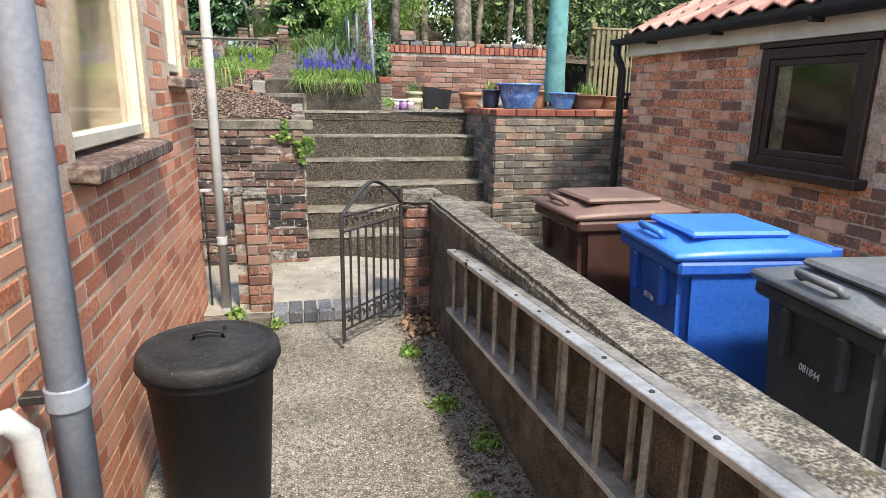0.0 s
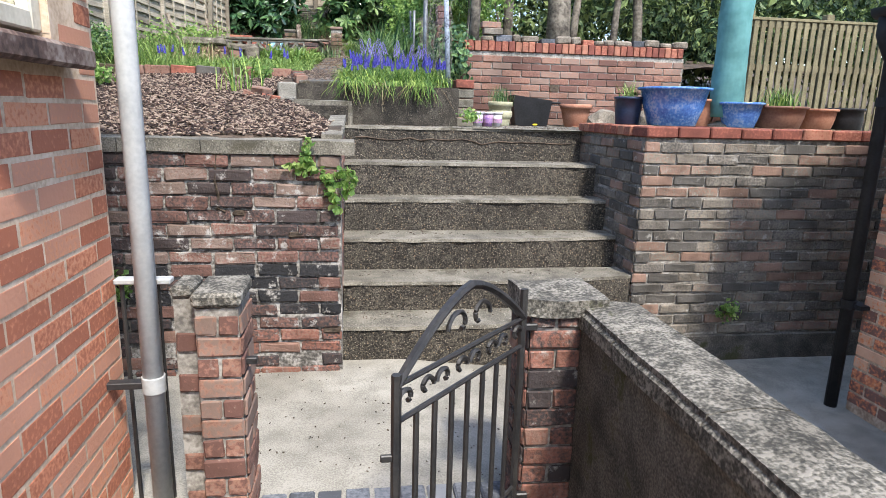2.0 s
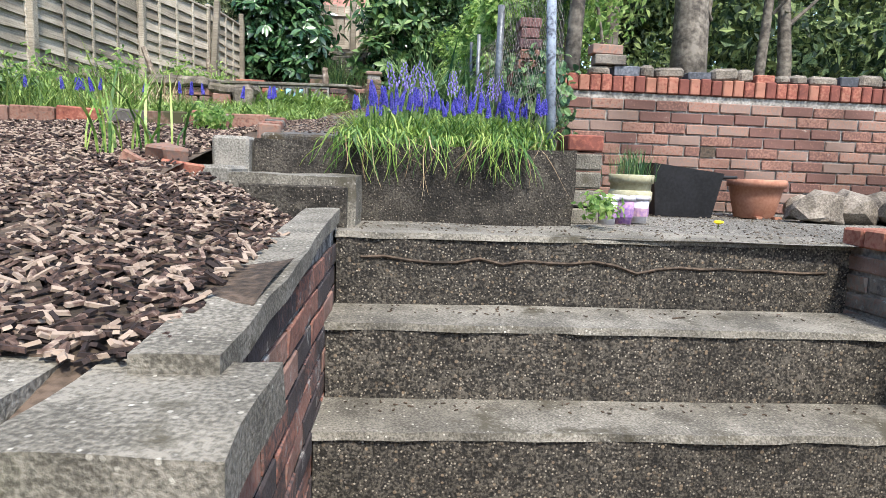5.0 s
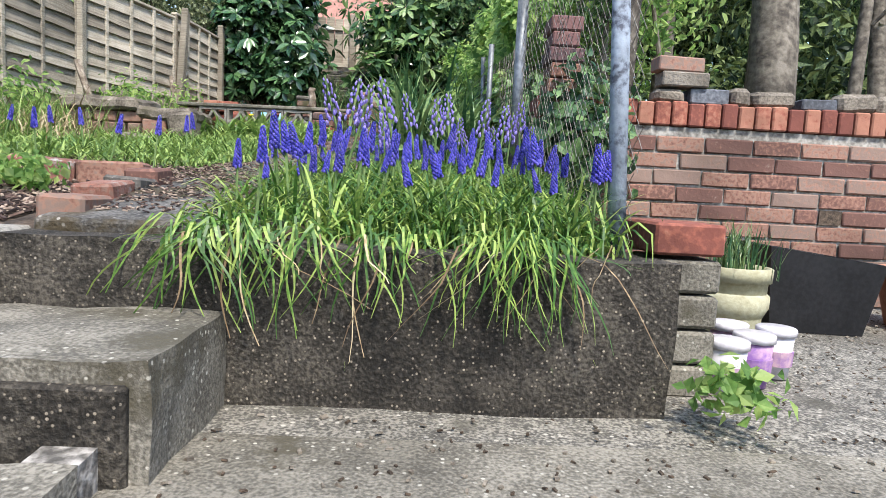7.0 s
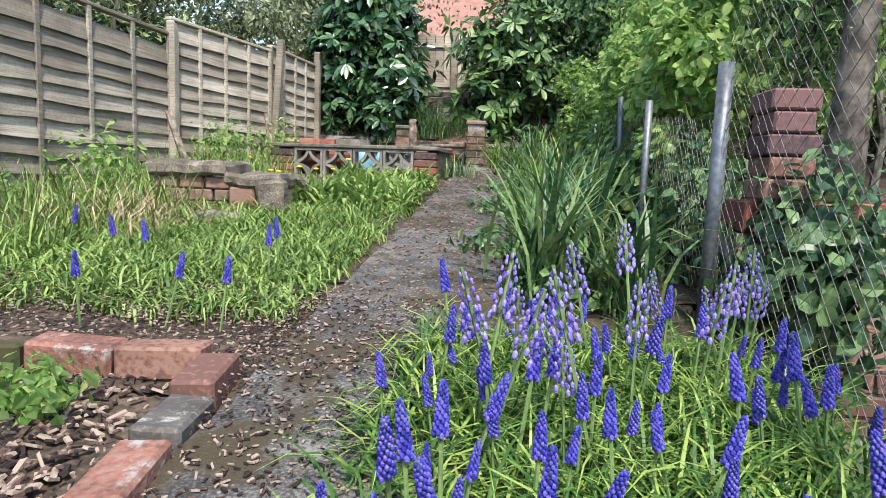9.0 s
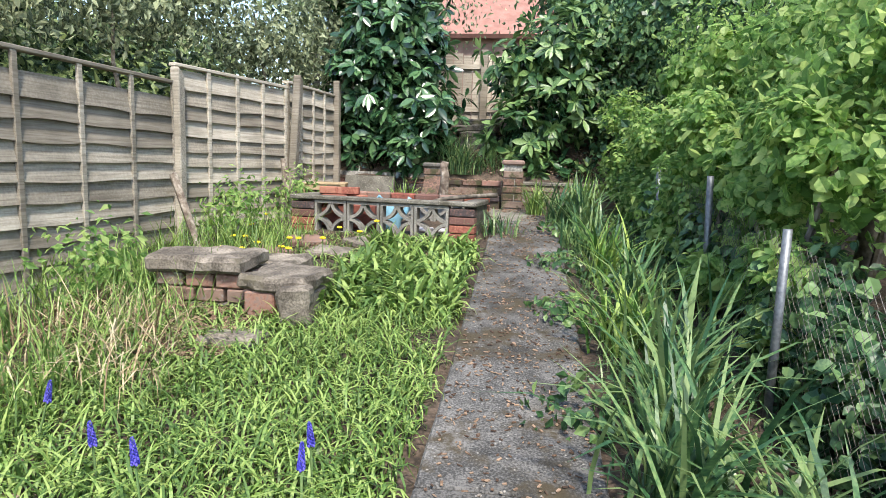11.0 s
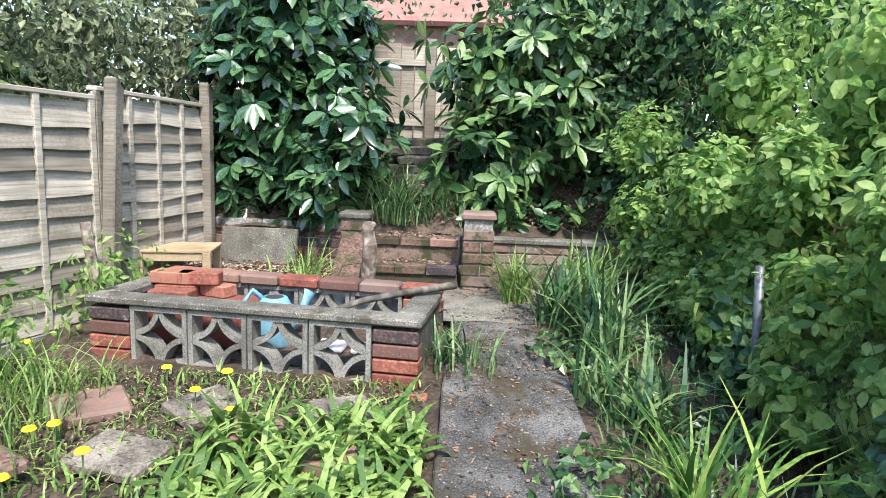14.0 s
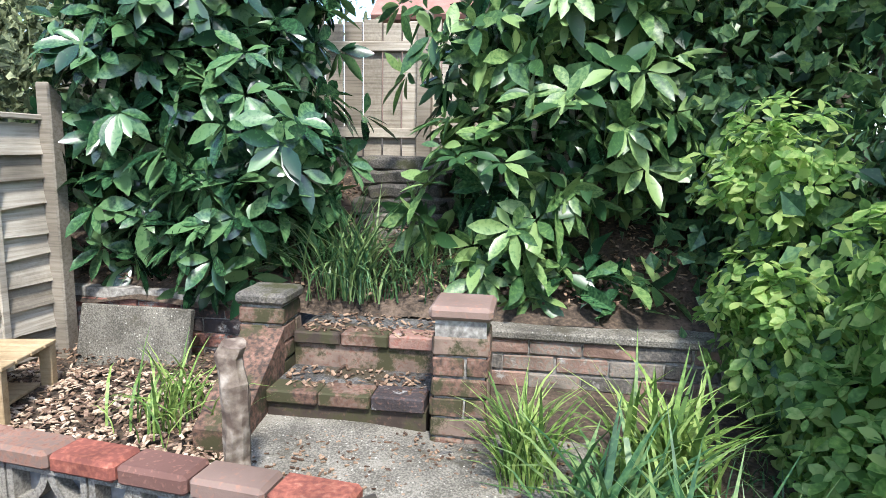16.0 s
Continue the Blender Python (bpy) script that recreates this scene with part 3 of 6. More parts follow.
def scraps(name, spots, mat, seed, size=0.03, thick=0.004, aspect=0.45, parent=None, tilt=0.35):
    """Small flat chips lying about at spots."""
    g = random.Random(seed)
    verts, faces = [], []
    for x, y, z in spots:
        q = Euler((g.uniform(-1, 1) * tilt, g.uniform(-1, 1) * tilt, g.uniform(0, 6.3))).to_matrix()
        l, w = size * g.uniform(0.5, 1.4), size * aspect * g.uniform(0.5, 1.3)
        k = len(verts)
        for sx, sy, sz in ((-1, -0.8, 0), (1, -1, 0), (0.8, 1, 0), (-1, 1, 0), (-0.9, -0.8, 1), (0.9, -0.9, 1), (0.7, 0.9, 1), (-0.9, 0.9, 1)):
            verts.append(Vector((x, y, z)) + q @ Vector((sx * l / 2, sy * w / 2, sz * thick)))
        faces += [(k + 4, k + 5, k + 6, k + 7), (k, k + 1, k + 5, k + 4), (k + 1, k + 2, k + 6, k + 5), (k + 2, k + 3, k + 7, k + 6), (k + 3, k, k + 4, k + 7)]
    return from_lists(name, verts, faces, mat, parent)


def scatter(seed, n, x0, x1, y0, y1, z):
    r = random.Random(seed)
    out = []
    for _ in range(n):
        x, y = r.uniform(x0, x1), r.uniform(y0, y1)
        out.append((x, y, z(x, y)))
    return out


def sheet(name, x0, x1, y0, y1, nx, ny, z, mat, rough=0.0):
    """A ground sheet with heights z(x, y)."""
    verts = [(x0 + (x1 - x0) * i / nx, y0 + (y1 - y0) * j / ny) for j in range(ny + 1) for i in range(nx + 1)]
    verts = [(x, y, z(x, y) + rough * noise.noise((x * 3, y * 3, 0))) for x, y in verts]
    faces = [(j * (nx + 1) + i, j * (nx + 1) + i + 1, (j + 1) * (nx + 1) + i + 1, (j + 1) * (nx + 1) + i) for j in range(ny) for i in range(nx)]
    return from_lists(name, verts, faces, mat, smooth=True)


def slope(y):
    """Height of the upper garden."""
    return 1.78 + 0.115 * (y - 7.5)


def yard_z(x, y=0):
    return 0.10 - 0.23 * min(max((x - 0.4) / 2.2, 0), 1)


def bed_z(x, y):
    z = 1.40 + (y - 5.6) * 0.165 + 0.02 * noise.noise((x * 2, y * 2, 3))
    return min(z, 1.47 + max(0, -0.1 - x) * 0.5) if y < 6.95 and x > -0.5 else z


# ---- ground ----
structure(sheet("ground", -60, 60, -40, 90, 60, 60, lambda x, y: -0.25 if y < 10 else min(slope(y) - 0.5, 4.6), SOIL), "soil ground reaching out beyond the garden", "ground")
structure(sheet("side_path", -0.72, 0.90, -3.5, 3.98, 12, 40, lambda x, y: 0.004, GRAVELLY, 0.012), "gravelly worn concrete side path beside the house", "path")
structure(sheet("yard", -3.2, 6.0, 4.03, 5.88, 60, 14, lambda x, y: yard_z(x), YARD, 0.008), "pale concrete yard in front of the steps", "yard")
structure(sheet("bin_yard", 1.12, 3.05, -3.5, 4.03, 14, 40, lambda x, y: yard_z(x), YARD, 0.01), "concrete ground under the wheeled bins", "yard")
structure(sheet("terrace", -0.53, 4.8, 7.02, 8.99, 40, 20, lambda x, y: 1.446, GRAVELLY, 0.01), "worn gravelly concrete terrace at the head of the steps", "terrace")
structure(sheet("bark_bed_corner", -0.53, 0.03, 5.52, 6.93, 12, 18, bed_z, SOIL, 0.02), "corner of the bark bed by the steps", "flower bed")
structure(sheet("bark_bed", -3.0, -0.53, 5.52, 8.4, 40, 34, bed_z, SOIL, 0.03), "sloping bed covered with bark chips", "flower bed")
structure(sheet("garden_ground_low", -0.52, 0.88, 7.58, 9.2, 20, 20, lambda x, y: slope(y) - 0.02, SOIL, 0.03), "dark soil of the raised bed", "ground")
structure(sheet("garden_ground_left", -3.0, -0.52, 8.3, 9.2, 24, 12, lambda x, y: slope(y) - 0.02, SOIL, 0.03), "dark soil behind the bark bed", "ground")
structure(sheet("garden_ground", -3.0, 2.4, 9.2, 14.4, 60, 60, lambda x, y: slope(y) - 0.02, SOIL, 0.05), "dark garden soil beside the path", "ground")
structure(sheet("bank", -4.5, 3.5, 14.38, 17.5, 40, 16, lambda x, y: 2.78 + 0.55 * min(y - 14.38, 1.4), SOIL, 0.08), "leaf-strewn bank under the shrubs", "ground")
structure(sheet("right_ground", 1.0, 9.0, 9.05, 16.0, 30, 20, lambda x, y: 2.15 + 0.1 * (y - 9), SOIL, 0.1), "wooded ground behind the brick wall", "ground")
structure(sheet("pot_terrace", 2.05, 6.0, 5.95, 7.2, 20, 6, lambda x, y: 1.49, CONCRETE, 0.01), "paving behind the retaining wall", "terrace")

# garden path of concrete slabs poured in lengths
y0 = 7.56
garden_path = thing("garden_path", "mossy grey concrete path climbing the garden", "path")
garden_path["kind"] = "structure"
for n_ in range(7):
    y1 = y0 + 0.88
    bm = bmesh.new()
    put_box(bm, -0.36, 0.21, y0, y1 - 0.008, 0, 0.05, bevel=0.008)
    bmesh.ops.subdivide_edges(bm, edges=bm.edges[:], cuts=3, use_grid_fill=True)
    for v in bm.verts:
        v.co.z += slope(v.co.y) - 0.035 + 0.006 * noise.noise(v.co * 4)
        v.co.x += 0.012 * noise.noise(Vector((0, v.co.y * 3, n_)))
    part("slab", bm, GARDENPATH, garden_path)
    y0 = y1

# ---- house ----
wall_house = structure(link("wall_house", box(-1.0, -0.735, -3.5, 4.30, -0.2, 1.42), MORTAR), "red brick house wall with pale joints", "wall")
for a in ((-1.0, -0.735, -3.5, 1.88, 1.42, 3.6), (-1.0, -0.735, 2.95, 3.60, 1.42, 3.6), (-1.0, -0.735, 3.60, 4.02, 1.42, 1.72), (-1.0, -0.735, 4.02, 4.30, 1.42, 3.6), (-1.0, -0.735, 1.88, 2.95, 2.75, 3.6), (-1.0, -0.735, 3.60, 4.02, 2.75, 3.6), (-6.0, -1.0, 4.07, 4.30, -0.2, 3.6)):
    part("wall_core", box(*a), MORTAR, wall_house)
# Added sheet whose dim colour stands for the unlit room behind the panes.
structure(link("house_inside", box(-1.5, -1.45, -3.5, 3.9, -0.2, 3.6), ROOMSHADE), "added dim backing wall behind the house windows", "wall")


def house_window(y0, y1, z0, label):
    w = thing("window", label, "window")
    w["kind"] = "structure"
    z1, x0, x1 = 2.75, -0.82, -0.785
    fw = 0.055
    for a in ((y0, y0 + fw, z0, z1), (y1 - fw, y1, z0, z1), (y0 + fw, y1 - fw, z0, z0 + fw), (y0 + fw, y1 - fw, z1 - fw, z1)):
        part("window_frame", box(x0, x1 + 0.03, *a, bevel=0.006), WHITE, w)
    p = part("pane", box(-0.80, -0.793, y0 + fw, y1 - fw, z0 + fw, z1 - fw), GLASS, w)
    p.visible_shadow = False
    bm = box(-0.9, -0.645, y0 - 0.09, y1 + 0.07, z0 - 0.075, z0 - 0.012, bevel=0.01)
    for v in bm.verts:
        v.co.z -= 0.08 * (v.co.x + 0.9)
    part("window_sill", bm, SILL, w, "flaking brown painted sill")
    part("reveal", box(-0.755, -0.738, y1 - 0.002, y1 + 0.01, z0, z1), MORTAR, w)


house_window(1.88, 2.95, 1.45, "cream framed sash window with frosted pane in the house wall")
house_window(3.60, 4.02, 1.76, "narrow cream framed window in the house wall")


def pipe(name, label, x, y, z0, z1, r, mat, collars, lean=0.0):
    t = thing(name, label, "drainpipe")
    part("pipe", tube([(x, y, z0), (x + lean * 0.5, y, (z0 + z1) / 2), (x + lean, y, z1)], r, 18), mat, t, smooth=True)
    for z in collars:
        c = x + lean * (z - z0) / (z1 - z0)
        part("collar", tube([(c, y, z - 0.03), (c, y, z - 0.025), (c, y, z + 0.025), (c, y, z + 0.03)], r * 1.14, 18), mat, t, smooth=True)
        part("bracket", box(-0.74, c - r * 0.6, y - 0.02, y + 0.02, z - 0.012, z + 0.012, bevel=0.003), BLACKIRON, t)
    return t


p = pipe("drainpipe", "pale grey painted downpipe at the house corner", -0.585, 4.16, 0.06, 3.6, 0.034, PALEPIPE, (0.62, 2.02), 0.0)
part("shoe", tube([(-0.585, 4.16, 0.10), (-0.585, 4.12, 0.055), (-0.575, 4.05, 0.03)], 0.038, 14), GREYPIPE, p, smooth=True)
p = pipe("soil_pipe", "thick grey plastic soil pipe on the house wall", -0.63, 1.27, 0.0, 3.6, 0.046, GREYPIPE, (0.90,), 0.0)
part("waste_branch", tube([(-0.74, 1.08, 0.92), (-0.70, 1.1, 0.93), (-0.675, 1.12, 0.88), (-0.665, 1.14, 0.62), (-0.655, 1.2, 0.45)], 0.03, 12), PALEPIPE, p, "pale plastic waste pipe branch", smooth=True)

# ---- dustbin ----
b = thing("dustbin", "black plastic round dustbin with domed lid on the path", "dustbin", at=(-0.40, 2.02, 0.005))
part("body", lathe([(0.185, 0), (0.195, 0.01), (0.235, 0.60), (0.25, 0.605), (0.25, 0.65), (0.235, 0.655)], 40), BLACKPLASTIC, b, smooth=True)
lid = part("lid", lathe([(0.262, 0.645), (0.268, 0.65), (0.262, 0.69), (0.25, 0.705), (0.235, 0.708), (0.228, 0.70), (0.20, 0.708), (0.10, 0.722), (0.02, 0.727), (0.001, 0.727)], 40), BLACKLID, b, "dusty black lid", smooth=True)
part("handle", tube([(-0.055, 0, 0.722), (-0.05, 0, 0.748), (0, 0, 0.757), (0.05, 0, 0.748), (0.055, 0, 0.722)], 0.008, 8), BLACKPLASTIC, lid, smooth=True)
part("lug", tube([(0.05, 0.09, 0.71), (0.05, 0.09, 0.738)], 0.008, 8), BLACKPLASTIC, lid)

# ---- gate, pillars and low wall ----
bm = box(0.90, 1.10, -3.5, 4.02, -0.15, 0.85)
bmesh.ops.subdivide_edges(bm, edges=[e for e in bm.edges if abs(e.verts[0].co.y - e.verts[1].co.y) > 1], cuts=60)
for v in bm.verts:
    v.co.x += 0.012 * noise.noise(v.co * 5)
low_wall = structure(link("wall_low", bm, MOSSWALL), "low mossy rendered wall beside the side path", "wall")
y0 = -3.5
r = random.Random(4)
while y0 < 4.0:
    y1 = min(y0 + r.uniform(0.42, 0.5), 4.03)
    bm = box(0.882, 1.118, y0, y1 - 0.006, 0.85, 0.93)
    bmesh.ops.subdivide_edges(bm, edges=bm.edges[:], cuts=4, use_grid_fill=True)
    for v in bm.verts:
        e = 1 - abs(v.co.x - 1.0) / 0.118
        if v.co.z > 0.9:
            v.co.z += 0.012 * e - 0.006
            v.co.x += (1.0 - v.co.x) * 0.10
        v.co += 0.005 * noise.noise_vector(v.co * 9)
    part("coping_stone", bm, WALLTOP, low_wall)
    y0 = y1

gp = thing("gate_pillar", "narrow stepped brick gate pillar", "pillar", at=(-0.415, 4.06, 0))
gp["kind"] = "structure"
part("core", box(0.006, 0.144, 0.006, 0.22, 0, 0.92), MORTAR_DARK, gp)
part("core", box(-0.075, 0.0, 0.06, 0.20, 0, 0.94), MORTAR_DARK, gp)
brickwork(gp, face_m(-0.415, 4.066, 0), 0.15, 0.92, PINK, 51, lay=0.155)
brickwork(gp, face_m(-0.271, 4.06, 0, 90), 0.22, 0.92, PINK, 52, lay=0.225)
brickwork(gp, face_m(-0.49, 4.12, 0), 0.08, 0.94, PINK, 53, lay=0.09)
part("cap", box(-0.006, 0.155, -0.01, 0.232, 0.925, 0.975, bevel=0.012), WALLTOP, gp)
part("cap", box(-0.085, -0.008, 0.05, 0.21, 0.942, 0.985, bevel=0.012), WALLTOP, gp)
part("latch_plate", box(0.15, 0.19, 0.05, 0.075, 0.70, 0.725, bevel=0.003), BLACKIRON, gp)

gp = thing("gate_pillar", "brick and stone gate pillar ending the low wall", "pillar", at=(0.71, 4.0, 0))
gp["kind"] = "structure"
part("core", box(0.006, 0.18, 0.006, 0.24, -0.05, 0.90), MORTAR_DARK, gp)
brickwork(gp, face_m(0.71, 4.006, 0.02), 0.19, 0.88, OLD, 54, lay=0.195)
brickwork(gp, face_m(0.716, 4.24, 0.02, -90), 0.24, 0.88, OLD, 55, lay=0.24)
bm = box(-0.02, 0.27, -0.02, 0.26, 0.895, 0.955)
bmesh.ops.subdivide_edges(bm, edges=bm.edges[:], cuts=4, use_grid_fill=True)
for v in bm.verts:
    v.co += 0.014 * noise.noise_vector(v.co * 8)
part("cap", bm, WALLTOP, gp)

structure(link("path_kerb", box(-0.735, -0.27, 3.95, 4.07, -0.05, 0.098, bevel=0.012), MOSSWALL), "low mossy kerb under the rail", "kerb")
th = thing("threshold", "blue brick threshold step in the gateway", "step")
th["kind"] = "structure"
part("bed", box(-0.265, 0.71, 3.995, 4.24, -0.03, 0.085), MORTAR_DARK, th)
for i in range(9):
    x = -0.258 + i * 0.1075
    ob = part("brick", box(x + 0.004, x + 0.1035, 3.985, 4.245, 0.02, 0.104 + 0.003 * (i % 2), bevel=0.008), BLUEBRICK[0], th)

hinge = Vector((0.675, 3.97, 0))
free = Vector((0.215, 3.48, 0))
gate = thing("gate", "open black wrought iron garden gate with scrolls", "gate")
along = (free - hinge).normalized()
wide = (free - hinge).length


def on_gate(u, z):
    return hinge + along * (u * wide) + Vector((0, 0, z))


def crown_z(u):
    return 0.90 + 0.19 * (1 - abs(2 * u - 1) ** 1.5)


for u, z0, z1 in ((0, 0.10, 1.0), (1, 0.06, 0.93)):
    part("stile", tube([on_gate(u, z0), on_gate(u, z1)], 0.0135, 6), BLACKIRON, gate)
for z in (0.14, 0.26, 0.80, 0.90):
    part("rail", tube([on_gate(0, z), on_gate(1, z)], 0.008, 6), BLACKIRON, gate)
part("crown", tube([on_gate(i / 14, crown_z(i / 14)) for i in range(15)], 0.014, 6), BLACKIRON, gate)
for i in range(1, 8):
    part("bar", tube([on_gate(i / 8, 0.14), on_gate(i / 8, 0.80)], 0.0085, 6), BLACKIRON, gate)


def scroll(u, z, size, flip=1):
    pts = []
    for k in range(17):
        a = k / 16 * 4.2
        q = size * (1 - 0.19 * a)
        pts.append(on_gate(u + flip * q * math.cos(a) / wide, z + q * math.sin(a)))
    return tube(pts, 0.0078, 5)


for i in range(8):
    for z in (0.20, 0.85):
        part("scroll", scroll((i + 0.5) / 8, z, 0.036, 1 if i % 2 else -1), BLACKIRON, gate)
for u, f in ((0.42, -1), (0.58, 1)):
    part("scroll", scroll(u, 0.98, 0.06, f), BLACKIRON, gate)
part("latch", box(free.x - 0.04, free.x + 0.012, free.y - 0.006, free.y + 0.006, 0.69, 0.71, bevel=0.003), BLACKIRON, gate)
for z in (0.2, 0.85):
    part("hinge_pin", box(0.665, 0.73, 3.97, 3.99, z, z + 0.025, bevel=0.004), BLACKIRON, gate)

hr = thing("rail", "low white capped black iron rail beside the pillar", "rail")
part("top_bar", box(-0.72, -0.53, 4.24, 4.29, 0.955, 0.975, bevel=0.004), PALEPIPE, hr)
for x in (-0.70, -0.58):
    part("bar", tube([(x, 4.265, 0.1), (x, 4.265, 0.955)], 0.008, 6), BLACKIRON, hr)

# ---- ladder on the low wall ----
lad = thing("ladder", "dull aluminium extension ladder lying along the low wall", "ladder")


def rail_pt(y, low, x):
    return (x, y, 0.985 - 0.072 * y - (0.355 if low else 0.0))


for x, m_ in ((0.815, ALU), (0.868, ALUDIRTY)):
    for low in (0, 1):
        bm = bmesh.new()
        a, c = rail_pt(3.03 - (0.03 if x > 0.84 else 0), low, x), rail_pt(-1.6, low, x)
        put_box(bm, x - 0.026, x + 0.026, c[1], a[1], -0.012, 0.012, bevel=0.003)
        for v in bm.verts:
            v.co.z += rail_pt(v.co.y, low, x)[2]
        part("side_rail", bm, m_, lad)
        for i in range(18):
            y = 2.93 - i * 0.25 - (0.10 if x > 0.84 else 0)
            if low:
                continue
            a = rail_pt(y, 0, x)
            part("rung", tube([a, rail_pt(y, 1, x)], 0.014, 8), ALUDIRTY, lad)
            if x < 0.84:
                part("bolt", tube([(x, y, a[2] + 0.008), (x, y, a[2] + 0.016)], 0.008, 8), BLACKIRON, lad)
for y in (2.6, 0.4):
    part("wall_hook", tube([(0.91, y, rail_pt(y, 0, 0.8)[2] - 0.03), (0.80, y, rail_pt(y, 0, 0.8)[2] - 0.03), (0.785, y, rail_pt(y, 0, 0.8)[2] + 0.02)], 0.008, 6), BLACKIRON, lad)

# ---- shed ----
shed = structure(link("wall_shed", box(3.064, 3.3, -3.5, 2.50, -0.2, 2.02), MORTAR_SHED), "patched red brick outbuilding wall", "wall")
for a in ((3.064, 3.3, 2.50, 3.37, -0.2, 1.22), (3.064, 3.3, 2.50, 3.37, 1.98, 2.02), (3.064, 3.3, 3.37, 5.10, -0.2, 2.02), (3.3, 6.0, 4.89, 5.10, -0.2, 2.3)):
    part("wall_core", box(*a), MORTAR_SHED, shed)
# Added wall and floor, painted dark for the shade behind the shed window.
structure(link("shed_inside", box(4.6, 4.65, -3.5, 4.88, -0.2, 2.3), INNERSHADE), "added dark backing wall inside the outbuilding", "wall")
structure(link("shed_floor", box(3.3, 4.6, -3.5, 4.88, -0.2, -0.1), INNERSHADE), "added dark floor inside the outbuilding", "floor")
w = thing("window", "dark brown painted casement window in the outbuilding wall", "window")
w["kind"] = "structure"
for a in ((2.50, 2.575, 1.22, 1.98), (3.295, 3.37, 1.22, 1.98), (2.575, 3.295, 1.22, 1.29), (2.575, 3.295, 1.91, 1.98)):
    part("window_frame", box(3.03, 3.10, *a, bevel=0.006), BROWNPAINT, w)
for a in ((2.575, 2.62, 1.29, 1.91), (3.25, 3.295, 1.29, 1.91), (2.62, 3.25, 1.29, 1.335), (2.62, 3.25, 1.865, 1.91)):
    part("sash", box(3.042, 3.09, *a, bevel=0.005), BROWNPAINT, w)
pg = part("pane", box(3.065, 3.071, 2.62, 3.25, 1.335, 1.865), GLASS, w)
pg.visible_shadow = False
bm = box(2.965, 3.09, 2.44, 3.46, 1.165, 1.225, bevel=0.008)
part("window_sill", bm, BROWNPAINT, w)
part("head", box(3.02, 3.08, 2.48, 3.39, 1.982, 2.018, bevel=0.004), BROWNPAINT, w)

roof = thing("shed_roof", "pink clay tiled roof of the outbuilding", "roof")
roof["kind"] = "structure"
pitch = math.tan(radians(24))
bm = box(2.97, 6.0, -3.5, 5.12, 0, 0.05)
for v in bm.verts:
    v.co.z += 2.16 + (v.co.x - 2.95) * pitch
part("deck", bm, BROWNPAINT, roof)
part("fascia", box(3.0, 3.05, -3.5, 5.10, 2.02, 2.15, bevel=0.004), WHITE, roof, "cream painted fascia board")
tile_me = []
for k in range(3):
    bm = bmesh.new()
    rr = random.Random(k)
    put_box(bm, 0, 0.30, 0, 0.205, 0, 0.016, bevel=0.004)
    bmesh.ops.subdivide_edges(bm, edges=[e for e in bm.edges if abs(e.verts[0].co.y - e.verts[1].co.y) > 0.1], cuts=3)
    for v in bm.verts:
        v.co.z += 0.022 * math.sin(v.co.y / 0.205 * math.pi * 2) + v.co.x * (pitch + 0.0) + rr.uniform(-1, 1) * 0.002
    me = bpy.data.meshes.new("tile")
    bm.to_mesh(me)
    bm.free()
    me.materials.append(ROOFTILE[0])
    tile_me.append(me)
for i in range(7):
    for j in range(30):
        ob = new("tile", tile_me[(i * 7 + j * 3) % 3])
        ob.parent = roof
        x = 2.95 + i * 0.24
        ob.matrix_basis = pose(x, 4.90 - j * 0.205 + (0.1 if i % 2 else 0) - 0.08, 2.225 + (x - 2.95) * pitch + i * 0.0035)
g = thing("gutter", "black plastic gutter and downpipe on the outbuilding", "gutter")
bm = bmesh.new()
ring = []
for y in (-3.5, 5.22):
    ring.append([bm.verts.new((2.94 + 0.055 * math.cos(a), y, 2.175 + 0.055 * math.sin(a))) for a in (math.pi + math.pi * k / 10 for k in range(11))])
for k in range(10):
    bm.faces.new((ring[0][k], ring[0][k + 1], ring[1][k + 1], ring[1][k]))
for q in ring:
    bm.faces.new(q)
gm = part("channel", bm, BLACKPLASTIC, g, smooth=True)
md = gm.modifiers.new("thickness", "SOLIDIFY")
md.thickness = 0.004
part("downpipe", tube([(2.94, 5.17, 2.13), (2.94, 5.17, 2.04), (2.97, 5.16, 1.97), (3.0, 5.15, 1.9), (3.0, 5.15, -0.13)], 0.036, 14), BLACKPLASTIC, g, smooth=True)
for z in (1.66, 0.5):
    part("collar", tube([(3.0, 5.15, z), (3.0, 5.15, z + 0.05)], 0.043, 14), BLACKPLASTIC, g)
    part("bracket", box(3.0, 3.07, 5.06, 5.16, z + 0.01, z + 0.035), BLACKPLASTIC, g)
for y in (4.6, 3.75, 2.85, 2.1, 1.0):
    part("gutter_bracket", box(2.9, 3.0, y, y + 0.03, 2.10, 2.135, bevel=0.004), BLACKPLASTIC, g)


